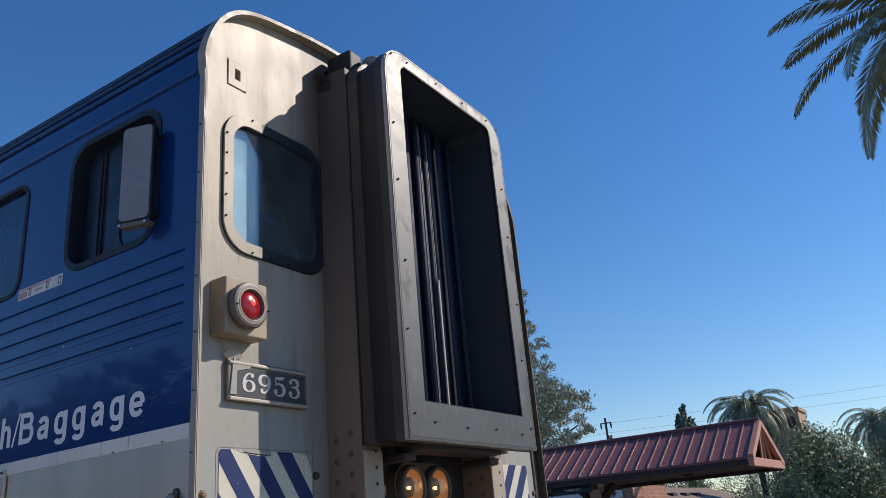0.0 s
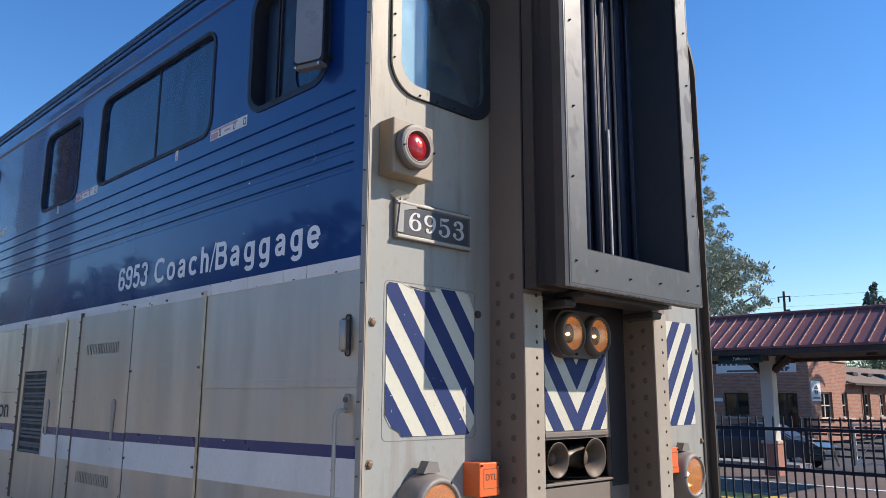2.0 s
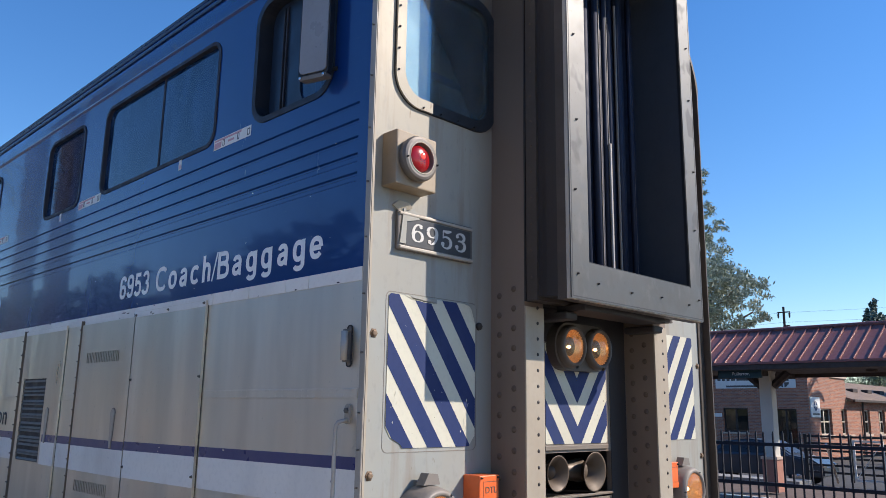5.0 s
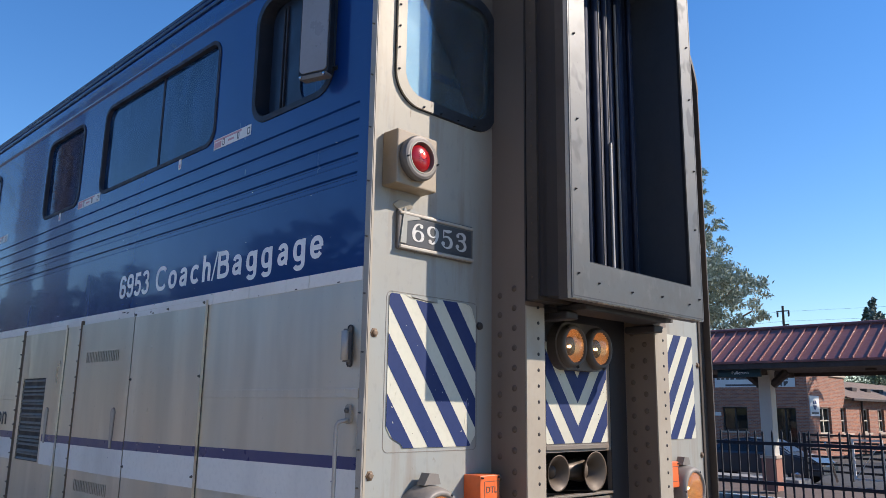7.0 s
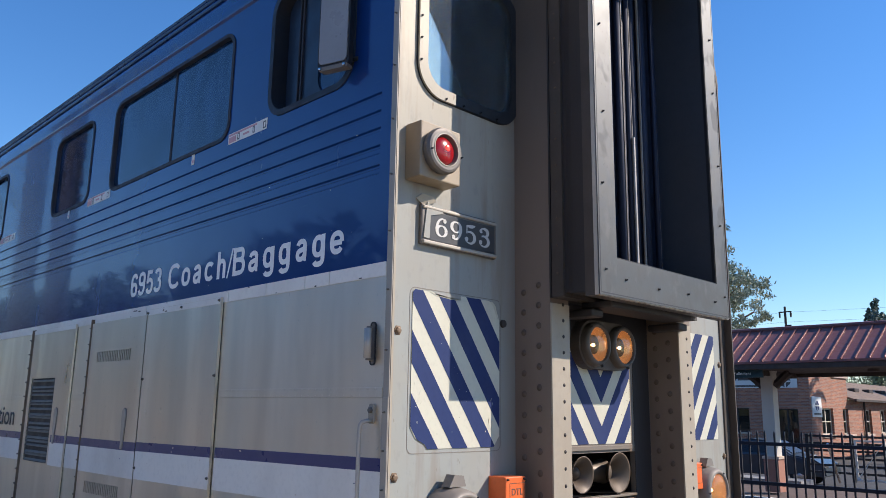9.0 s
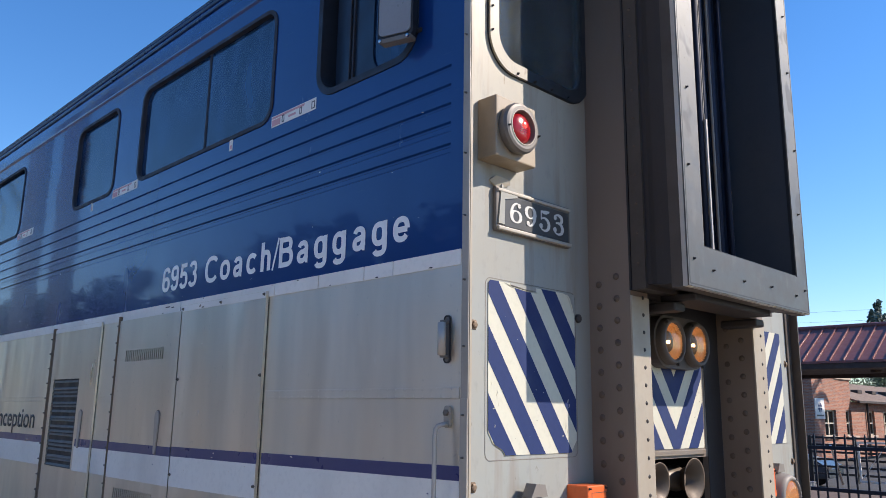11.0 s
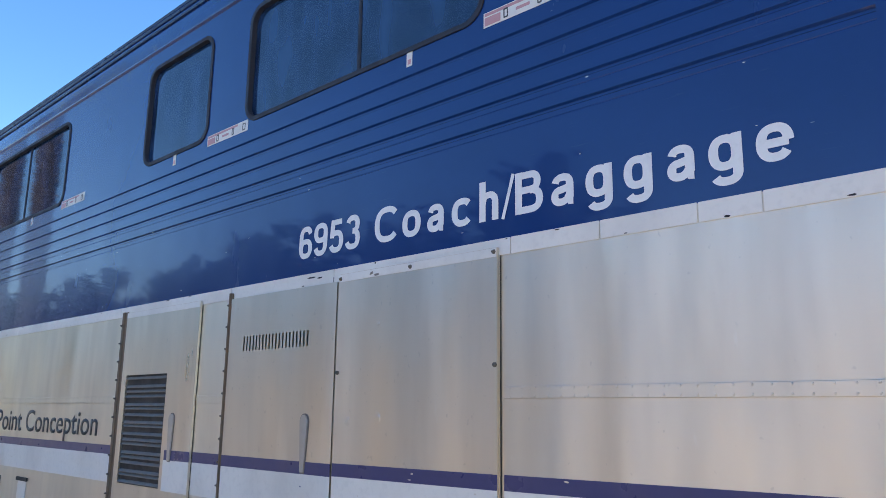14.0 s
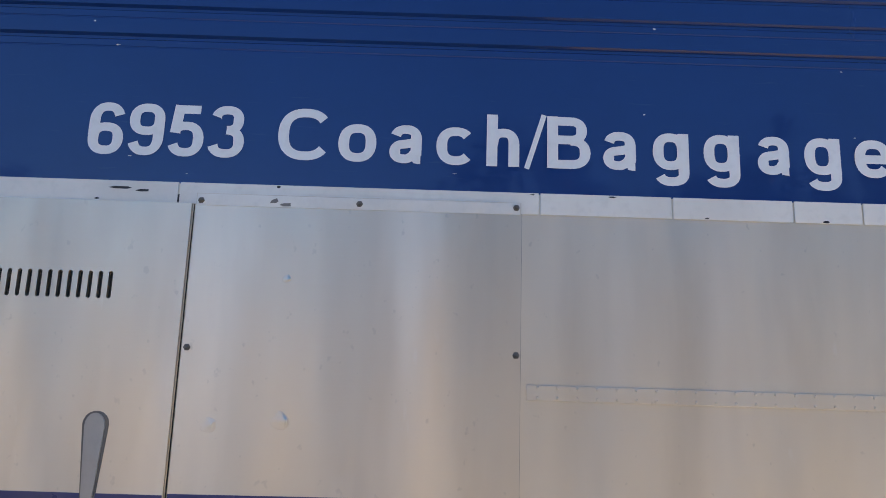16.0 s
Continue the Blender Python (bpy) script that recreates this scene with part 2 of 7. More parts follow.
SIGN_BLUE = paint("reflective_blue", (0.027, 0.043, 0.128), 0.5, (0.065, 0.075, 0.12), 0.35, shine=0.15).m
SIGN_WHITE = paint("reflective_white", (0.59, 0.57, 0.46), 0.5, (0.40, 0.34, 0.25), 0.45, shine=0.25).m
RUBBER = paint("black_rubber", (0.012, 0.013, 0.016), 0.5, (0.035, 0.035, 0.038), 0.35).m
BLACK = paint("black_enamel", (0.010, 0.010, 0.012), 0.3, (0.05, 0.05, 0.05), 0.2).m
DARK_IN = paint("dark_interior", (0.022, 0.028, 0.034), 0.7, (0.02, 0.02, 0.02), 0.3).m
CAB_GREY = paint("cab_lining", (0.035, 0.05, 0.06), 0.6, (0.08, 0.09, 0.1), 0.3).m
PALE_LINING = paint("pale_cab_lining", (0.48, 0.56, 0.60), 0.6, (0.4, 0.46, 0.5), 0.4).m
NAVY = paint("dark_navy_door", (0.020, 0.029, 0.056), 0.6, (0.036, 0.036, 0.044), 0.5, shine=0.3).m
HOUSING = paint("grey_lamp_housing", (0.21, 0.185, 0.16), 0.5, (0.07, 0.048, 0.034), 0.6, 0.1).m
CREAM_BOX = paint("cream_lamp_box", (0.33, 0.26, 0.175), 0.45, (0.14, 0.085, 0.045), 0.75).m
RING = paint("bronze_grey_ring", (0.155, 0.138, 0.12), 0.45, (0.10, 0.07, 0.05), 0.5, 0.25).m
CORNER = paint("worn_corner_steel", (0.41, 0.37, 0.31), 0.5, (0.12, 0.08, 0.055), 0.55, 0.1).m
CREAM = paint("cream_worn_paint", (0.38, 0.33, 0.255), 0.5, (0.20, 0.13, 0.07), 0.45).m
CHROME = paint("bright_steel", (0.62, 0.60, 0.57), 0.2, (0.30, 0.24, 0.18), 0.3, 1.0).m
TRIM = paint("aluminium_trim", (0.50, 0.46, 0.41), 0.42, (0.22, 0.15, 0.09), 0.5, 0.4).m
GASKET = paint("faded_window_gasket", (0.026, 0.026, 0.034), 0.55, (0.060, 0.050, 0.050), 0.5).m
SHELL = paint("grey_mirror_shell", (0.27, 0.27, 0.275), 0.3, (0.13, 0.12, 0.11), 0.4).m
RUST = paint("rusted_hinge", (0.20, 0.145, 0.10), 0.6, (0.16, 0.07, 0.03), 0.7, 0.4).m
ORANGE = paint("orange_enamel", (0.78, 0.15, 0.035), 0.35, (0.35, 0.08, 0.03), 0.25).m
ROOF_BLUE = paint("dark_blue_roof", (0.008, 0.022, 0.075), 0.3, (0.03, 0.035, 0.05), 0.4).m
# The blue film here is sky reflection painted into the panes.
WINDOW = glass("tinted_window_glass", (0.75, 0.9, 1.0), 0.16, 0.035, 0.26, (0.055, 0.17, 0.42), 1.66, 0.0)
CAB_GLASS = glass("cab_window_glass", (0.80, 0.95, 1.0), 0.92, 0.0, 0.075, (0.66, 0.78, 0.84), 1.30)
LAMP_GLASS = glass("lamp_cover_glass", (1.0, 0.80, 0.52), 0.92, 0.05, 0.24, (0.62, 0.37, 0.19), 1.45)
RED_LENS = glow("red_lens", (0.26, 0.006, 0.010), (0.9, 0.03, 0.02), 0.04)
DARK_RED = glow("dark_red_rib", (0.07, 0.002, 0.004), (0.9, 0.02, 0.015), 0.01)
RED_CORE = glow("red_lamp_core", (0.9, 0.05, 0.04), (1.0, 0.05, 0.03), 1.4)
BULB = glow("warm_bulb", (1.0, 0.8, 0.5), (1.0, 0.72, 0.44), 6.0)
lit = paint("lit_amber_reflector", (0.78, 0.52, 0.28), 0.30, (0.50, 0.28, 0.12), 0.35, 0.85)
lit.b.inputs["Emission Color"].default_value = (1.0, 0.50, 0.22, 1)
lit.b.inputs["Emission Strength"].default_value = 0.18
REFLECTOR = lit.m
LAMP_GRIME = paint("soot_brown_lamp_housing", (0.105, 0.082, 0.064), 0.5, (0.045, 0.032, 0.024), 0.6).m
BRASS = paint("tarnished_horn", (0.105, 0.078, 0.054), 0.48, (0.065, 0.042, 0.026), 0.8, 0.25).m
RIVET_SOOT = paint("sooty_rivet", (0.140, 0.105, 0.080), 0.75, (0.05, 0.038, 0.03), 0.5, shine=0.2).m
CAB_RUBBER = paint("navy_black_rubber", (0.016, 0.019, 0.028), 0.5, (0.045, 0.038, 0.036), 0.4).m
CAB_SASH = paint("dark_navy_sash", (0.012, 0.024, 0.046), 0.35, (0.03, 0.04, 0.05), 0.3).m
HOOP_STEEL = paint("brown_grey_hoop_steel", (0.078, 0.063, 0.052), 0.5, (0.05, 0.038, 0.03), 0.55, 0.2).m
LINING = paint("grey_blue_lining", (0.040, 0.050, 0.066), 0.45, (0.055, 0.055, 0.058), 0.5).m
BOARD_FACE = paint("dusty_black_board", (0.055, 0.055, 0.055), 0.35, (0.11, 0.105, 0.095), 0.6).m
DIGIT = paint("faded_white_digits", (0.60, 0.58, 0.54), 0.5, (0.35, 0.33, 0.3), 0.3).m
TAPE = paint("worn_tape", (0.42, 0.36, 0.26), 0.6, (0.2, 0.16, 0.1), 0.4).m
COTTON = rough_matter("frayed_grey_padding", (0.18, 0.17, 0.16), (0.42, 0.40, 0.37), 60, 0.95, 0.02)
PINK = paint("pink_sticker_print", (0.62, 0.32, 0.32), 0.4, (0.5, 0.3, 0.3), 0.2).m


# ---- building tools ----
def part(name, bm, material, parent=None, label="", smooth=False):
    """Links a bmesh as one mesh object, under a thing or a part."""
    bmesh.ops.recalc_face_normals(bm, faces=bm.faces[:])
    data = bpy.data.meshes.new(name)
    if smooth:
        for f in bm.faces:
            f.smooth = True
    bm.to_mesh(data)
    bm.free()
    data.materials.append(material)
    ob = new(name, data)
    ob.parent = parent
    if label:
        ob["label"] = label
    return ob


def again(ob, m, parent=None):
    """Another piece on the same mesh."""
    o = new(ob.name.split(".")[0], ob.data)
    o.parent = parent or ob.parent
    o.matrix_basis = m
    return o


def thing(name, label, category, group="", place=(0, 0, 0)):
    ob = new(name)
    ob.location = place
    ob.empty_display_size = 0.2
    return tagged(ob, label, category, group)


def box(bm, x0, x1, y0, y1, z0, z1, bevel=0.0):
    made = bmesh.ops.create_cube(bm, size=1.0)["verts"]
    for v in made:
        v.co = Vector(((x0 + x1) / 2 + v.co.x * (x1 - x0), (y0 + y1) / 2 + v.co.y * (y1 - y0), (z0 + z1) / 2 + v.co.z * (z1 - z0)))
    if bevel:
        edges = list({e for v in made for e in v.link_edges})
        bmesh.ops.bevel(bm, geom=edges, offset=bevel, segments=2, affect="EDGES", profile=0.5)
    return bm


def a_box(*sizes, bevel=0.0):
    return box(bmesh.new(), *sizes, bevel=bevel)


def ring_at(bm, centre, u, v, radius, n):
    return [bm.verts.new(centre + u * (radius * math.cos(2 * math.pi * k / n)) + v * (radius * math.sin(2 * math.pi * k / n))) for k in range(n)]


def lathe(bm, start, way, profile, n=24, caps=True, wide=1.0):
    """A turned body: profile of (distance along way, radius)."""
    way = Vector(way).normalized()
    u = way.orthogonal().normalized() if abs(way.z) > 0.9 else Vector((0, 0, 1)).cross(way).normalized()
    v = way.cross(u)
    rings = [ring_at(bm, Vector(start) + way * d, u * wide, v, max(r, 1e-4), n) for d, r in profile]
    for a, b in zip(rings, rings[1:]):
        for k in range(n):
            bm.faces.new((a[k], a[(k + 1) % n], b[(k + 1) % n], b[k]))
    if caps:
        bm.faces.new(rings[0][::-1])
        bm.faces.new(rings[-1])
    return bm


def tube(bm, points, radius, n=10):
    """A bent rod through the points."""
    points = [Vector(p) for p in points]
    rings = []
    for k, p in enumerate(points):
        way = (points[min(k + 1, len(points) - 1)] - points[max(k - 1, 0)]).normalized()
        u = way.orthogonal().normalized() if k == 0 else (u - way * u.dot(way)).normalized()
        rings.append(ring_at(bm, p, u, way.cross(u), radius, n))
    for a, b in zip(rings, rings[1:]):
        for k in range(n):
            bm.faces.new((a[k], a[(k + 1) % n], b[(k + 1) % n], b[k]))
    bm.faces.new(rings[0][::-1])
    bm.faces.new(rings[-1])
    return bm


def round_rect(a0, a1, b0, b1, r, n=6):
    """The outline of a rectangle with round corners, anticlockwise."""
    out = []
    for ca, cb, turn in ((a1 - r, b1 - r, 0), (a0 + r, b1 - r, 90), (a0 + r, b0 + r, 180), (a1 - r, b0 + r, 270)):
        for k in range(n + 1):
            w = radians(turn + 90 * k / n)
            out.append((ca + r * math.cos(w), cb + r * math.sin(w)))
    return out


def rect(a0, a1, b0, b1):
    return [(a0, b0), (a1, b0), (a1, b1), (a0, b1)]


def sheet(outline, holes, to, deep):
    """A plate of an outline with holes; to(a, b, depth) lays it into space, from depth 0 to deep."""
    bm = bmesh.new()
    edges = []
    for loop in (outline, *holes):
        vs = [bm.verts.new(to(a, b, 0)) for a, b in loop]
        edges += [bm.edges.new((vs[k], vs[(k + 1) % len(vs)])) for k in range(len(vs))]
    bmesh.ops.triangle_fill(bm, use_beauty=True, use_dissolve=False, edges=edges)
    shift = Vector(to(0, 0, deep)) - Vector(to(0, 0, 0))
    out = bmesh.ops.extrude_face_region(bm, geom=bm.faces[:])
    bmesh.ops.translate(bm, verts=[g for g in out["geom"] if isinstance(g, bmesh.types.BMVert)], vec=shift)
    return bm


def on_side(a, b, d):
    """Along the coach, up, and inward from its flank."""
    return (a, d, b)


def on_front(a, b, d):
    """Across the coach, up, and forward from its end wall."""
    return (d, a, b)


def clip(poly, a, b, c):
    """The part of a polygon where a x + b y >= c."""
    out = []
    for p, q in zip(poly, poly[1:] + poly[:1]):
        dp, dq = a * p[0] + b * p[1] - c, a * q[0] + b * q[1] - c
        if dp >= 0:
            out.append(p)
        if dp * dq < 0:
            k = dp / (dp - dq)
            out.append((p[0] + k * (q[0] - p[0]), p[1] + k * (q[1] - p[1])))
    return out


def lettering(name, words, a0, a1, b0, cap, to, depth, material, parent, thick=0.0, label="", space=1.0):
    """Raised letters from a0 to a1 with their baseline at b0; cap is the height of a capital."""
    curve = bpy.data.curves.new(name, "FONT")
    curve.body, curve.size, curve.extrude, curve.offset, curve.resolution_u = words, 1.0, 0.0, thick, 4
    curve.space_character = space
    temp = bpy.data.objects.new(name, curve)
    scene.collection.objects.link(temp)
    flat = bpy.data.meshes.new_from_object(temp.evaluated_get(bpy.context.evaluated_depsgraph_get()))
    bpy.data.objects.remove(temp)
    bm = bmesh.new()
    bm.from_mesh(flat)
    bpy.data.meshes.remove(flat)
    xs = [v.co.x for v in bm.verts]
    low, high = min(xs), max(xs)
    k, up = (a1 - a0) / (high - low), cap / 0.729
    for v in bm.verts:
        v.co = Vector(to(a0 + (v.co.x - low) * k, b0 + v.co.y * up, 0))
    shift = Vector(to(0, 0, depth)) - Vector(to(0, 0, 0))
    out = bmesh.ops.extrude_face_region(bm, geom=bm.faces[:])
    bmesh.ops.translate(bm, verts=[g for g in out["geom"] if isinstance(g, bmesh.types.BMVert)], vec=shift)
    return part(name, bm, material, parent, label)


# ---- the coach ----
# Along x (front wall at 0, tail at -LENGTH), across y from 0 to WIDE, heights over the platform.
LENGTH, WIDE, SILL = 25.9, 3.1, 0.22
coach = thing("railway_coach", "blue and stainless double-deck cab coach rolling along its track", "railway coach")
EDGE = [(0.0, 4.0), (0.0, 4.10), (0.008, 4.220), (0.047, 4.345), (0.112, 4.458), (0.215, 4.550), (0.36, 4.608), (0.56, 4.647), (0.90, 4.695), (1.55, 4.722), (2.2, 4.695)]
HALF = [(0.0, SILL)]
for a, b, c, d in zip(EDGE, EDGE[1:], EDGE[2:], EDGE[3:]):     # a smooth curve through the shoulder
    for f in (0.0, 0.34, 0.67):
        HALF.append(tuple(0.5 * (2 * q + (r - p) * f + (2 * p - 5 * q + 4 * r - s) * f * f + (3 * q - p - 3 * r + s) * f ** 3) for p, q, r, s in zip(a, b, c, d)))
HALF.append((1.55, 4.722))
OUTLINE = HALF + [(WIDE - y, z) for y, z in reversed(HALF[:-1])]
side = lambda out: (lambda a, b, d: (a, -out - d, b))      # raised off the near flank
front = lambda out: (lambda a, b, d: (out + d, a, b))      # raised off the end wall
mid = WIDE / 2


def strip(profile, x0, x1):
    """A thin shell: a profile of (y, z) drawn out along the coach."""
    bm = bmesh.new()
    rows = [[bm.verts.new((x, y, z)) for y, z in profile] for x in (x0, x1)]
    for k in range(len(profile) - 1):
        bm.faces.new((rows[0][k], rows[0][k + 1], rows[1][k + 1], rows[1][k]))
    return bm


def thick_strip(profile, x0, x1, deep=0.03):
    """The same with a back face, closed all round."""
    loop = list(profile) + [(deep + 0.02, profile[-1][1]), (deep + 0.02, profile[0][1])]
    bm = bmesh.new()
    rows = [[bm.verts.new((x, y, z)) for y, z in loop] for x in (x0, x1)]
    n = len(loop)
    for k in range(n):
        bm.faces.new((rows[0][k], rows[0][(k + 1) % n], rows[1][(k + 1) % n], rows[1][k]))
    bm.faces.new(rows[0][::-1])
    bm.faces.new(rows[1])
    return bm


# Windows of the upper deck: (x0, x1, mullion or None).
WINDOWS = [(-3.089, -1.405, -2.181), (-4.276, -3.486, None), (-7.392, -5.578, -6.473), (-9.09, -8.24, None), (-11.81, -9.90, -10.85),
           (-13.62, -12.76, None), (-16.38, -14.48, -15.43), (-18.19, -17.33, None), (-20.95, -19.05, -20.0), (-23.3, -22.2, None)]
CAB_WINDOW = (-0.990, -0.275, 3.325, 4.03)
W_LOW, W_HIGH = 3.315, 3.981
BAND_LOW, BAND_HIGH = 3.222, 4.085
GROOVES = (3.195, 3.111, 3.029, 2.947, 2.856)
SCRIBES = (2.915, 2.824)     # fine lines under the lowest grooves


def coach_body():
    # Near flank, from the belt up.
    prof = [(0.0, 2.42)]
    for z in sorted(GROOVES + SCRIBES):
        w, d = (0.011, 0.0085) if z in GROOVES else (0.003, 0.0012)
        prof += [(0.0, z - w), (d, z - 0.36 * w), (d, z + 0.36 * w), (0.0, z + w)]
    prof.append((0.0, BAND_LOW))
    part("grooved_side_panel", thick_strip(prof, -LENGTH, -0.056), BLUE, coach)
    part("plain_side_panel", thick_strip([(0.0, 2.42), (0.0, BAND_LOW)], -0.056, -0.001), BLUE, coach)
    holes = [round_rect(x0, x1, W_LOW, W_HIGH, 0.10) for x0, x1, _ in WINDOWS]
    cw = CAB_WINDOW
    holes.append(round_rect(cw[0], cw[1], cw[2], cw[3], 0.13))
    part("window_band", sheet(rect(-LENGTH, -0.001, BAND_LOW, BAND_HIGH), holes, on_side, 0.04), BLUE, coach)
    part("drip_ledge", thick_strip([(0.0, BAND_HIGH), (-0.012, BAND_HIGH + 0.012), (-0.014, BAND_HIGH + 0.022), (0.0, BAND_HIGH + 0.034)], -LENGTH, -0.001), BLUE, coach)
    # Roof shell, a hand thick, with its ribs along the shoulder.
    shell = HALF[2:] + [(WIDE - y, z) for y, z in reversed(HALF[2:-1])]
    inner = [(mid + (y - mid) * 0.965, z - 0.05) for y, z in reversed(shell)]
    bm = bmesh.new()
    loop = [(0.0, BAND_HIGH + 0.034)] + shell + [(WIDE, BAND_HIGH + 0.034), (WIDE - 0.05, BAND_HIGH + 0.034)] + inner + [(0.05, BAND_HIGH + 0.034)]
    rows = [[bm.verts.new((x, y, z)) for y, z in loop] for x in (-LENGTH, -0.001)]
    for k in range(len(loop)):
        bm.faces.new((rows[0][k], rows[0][(k + 1) % len(loop)], rows[1][(k + 1) % len(loop)], rows[1][k]))
    part("roof", bm, BLUE, coach, "blue painted roof with ribbed shoulders")
    for y, z in ((0.018, 4.268), (0.047, 4.345), (0.090, 4.425), (0.145, 4.495), (0.215, 4.550)):
        bm = tube(bmesh.new(), [(-LENGTH, y, z), (-0.006, y, z)], 0.014, 6)
        part("roof_rib", bm, ROOF_BLUE, coach)
    # Far flank and tail.
    part("far_side_wall", a_box(-LENGTH, -0.03, WIDE - 0.05, WIDE, SILL, BAND_HIGH + 0.034), BLUE, coach)
    part("tail_wall", sheet(OUTLINE, [], on_front, 0.04), STEEL, coach).location.x = -LENGTH - 0.04
    # Lower deck wall of stainless sheet.
    part("lower_wall", a_box(-LENGTH, -0.001, 0.0, 0.05, SILL, 2.42), STEEL, coach, "streaked brushed stainless lower wall")
    for x0, x1, y in ((-1.308, 0.012, 0.006), (-3.384, -3.11, 0.004), (-6.66, -4.344, 0.004)):
        low = 1.859 if x1 > -2 else 1.842
        lap = part("lap_strip", a_box(x0, x1, -y, 0.0, low, low + 0.041, bevel=0.0015), STEEL, coach)
        n = int((x1 - x0) / 0.052)
        for k in range(n):
            for z in (low + 0.008, low + 0.034):
                bm = lathe(bmesh.new(), (0, 0, 0), (0, -1, 0), [(0, 0.0042), (0.0016, 0.0034), (0.0022, 0.001)], 6) if k == 0 and z < low + 0.02 else None
                if bm:
                    stud = part("rivet", bm, STEEL, lap)
                    stud.location = (x0 + 0.03, -y, z)
                else:
                    again(stud, pose(x0 + 0.03 + k * 0.052, -y, z), lap)
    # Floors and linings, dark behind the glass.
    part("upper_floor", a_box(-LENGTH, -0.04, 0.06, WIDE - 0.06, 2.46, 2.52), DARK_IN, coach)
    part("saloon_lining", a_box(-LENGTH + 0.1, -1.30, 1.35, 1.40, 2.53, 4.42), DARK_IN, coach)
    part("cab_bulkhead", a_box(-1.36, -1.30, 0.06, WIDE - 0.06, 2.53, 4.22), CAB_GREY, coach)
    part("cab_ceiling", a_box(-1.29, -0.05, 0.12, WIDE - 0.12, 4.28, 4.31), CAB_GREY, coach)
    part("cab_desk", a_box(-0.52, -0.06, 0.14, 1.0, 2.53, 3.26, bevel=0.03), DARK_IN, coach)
    for y0, y1 in ((0.13, 0.43), (WIDE - 0.43, WIDE - 0.13)):
        part("cab_corner_lining", a_box(-0.052, -0.040, y0, y1, 3.0, 4.22), PALE_LINING, coach, "pale lining inside the cab corner")
    part("underframe", a_box(-LENGTH + 0.2, -0.1, 0.12, WIDE - 0.12, 0.12, SILL + 0.02), GRIME, coach)
    for x in (-3.6, -22.2):
        truck = part("wheel_truck", a_box(x - 1.75, x + 1.75, 0.45, WIDE - 0.45, 0.0, 0.22, bevel=0.03), GRIME, coach)
        for wx in (x - 1.3, x + 1.3):
            bm = lathe(bmesh.new(), (wx, 0.70, 0.26), (0, 1, 0), [(0, 0.40), (0.02, 0.46), (0.13, 0.46), (0.16, 0.49), (0.17, 0.0)], 28)
            lathe(bm, (wx, WIDE - 0.70, 0.26), (0, -1, 0), [(0, 0.40), (0.02, 0.46), (0.13, 0.46), (0.16, 0.49), (0.17, 0.0)], 28)
            lathe(bm, (wx, 0.8, 0.26), (0, 1, 0), [(0, 0.08), (1.5, 0.08)], 12)
            part("wheelset", bm, BROWN, truck)


coach_body()


def side_window(x0, x1, z0, z1, r, mullion):
    win = part("window_frame", sheet(round_rect(x0 - 0.006, x1 + 0.006, z0 - 0.006, z1 + 0.006, r + 0.006),
                                     [round_rect(x0 + 0.017, x1 - 0.017, z0 + 0.017, z1 - 0.017, r - 0.013)], side(-0.045), 0.051), GASKET, coach, "black rubber window gasket")
    edges = [x0 + 0.02, x1 - 0.02]
    if mullion:
        part("mullion", a_box(mullion - 0.010, mullion + 0.010, 0.016, 0.045, z0 + 0.017, z1 - 0.017, bevel=0.004), GASKET, win)
        edges.insert(1, mullion)
    for a, b in zip(edges, edges[1:]):
        pane = part("pane", sheet(round_rect(a, b, z0 + 0.02, z1 - 0.02, r - 0.03 if not mullion else 0.03), [], side(-0.028), 0.006), WINDOW, win)
        pane.visible_shadow = False
    return win


for wx0, wx1, wm in WINDOWS:
    side_window(wx0, wx1, W_LOW, W_HIGH, 0.10, wm)


def cab_side_window():
    x0, x1, z0, z1 = CAB_WINDOW
    win = part("cab_window_frame", sheet(round_rect(x0 - 0.015, x1 + 0.015, z0 - 0.015, z1 + 0.015, 0.14),
                                         [round_rect(x0 + 0.018, x1 - 0.018, z0 + 0.018, z1 - 0.018, 0.115)], side(-0.10), 0.106), CAB_RUBBER, coach, "deep black rubber cab window surround")
    part("sliding_sash", sheet(round_rect(x0 + 0.05, x1 - 0.02, z0 + 0.01, z1 - 0.02, 0.10),
                               [round_rect(x0 + 0.34, x1 - 0.06, z0 + 0.03, z1 - 0.07, 0.12)], side(-0.085), 0.02), CAB_SASH, win)
    for k in (0.165, 0.195):
        part("sash_bar", a_box(x0 + k, x0 + k + 0.010, 0.052, 0.075, z0 + 0.02, z1 - 0.05, bevel=0.003), GASKET, win)
    pane = part("pane", a_box(x0 + 0.32, x1 - 0.04, 0.074, 0.080, z0 + 0.01, z1 - 0.05), WINDOW, win)
    pane.visible_shadow = False


cab_side_window()


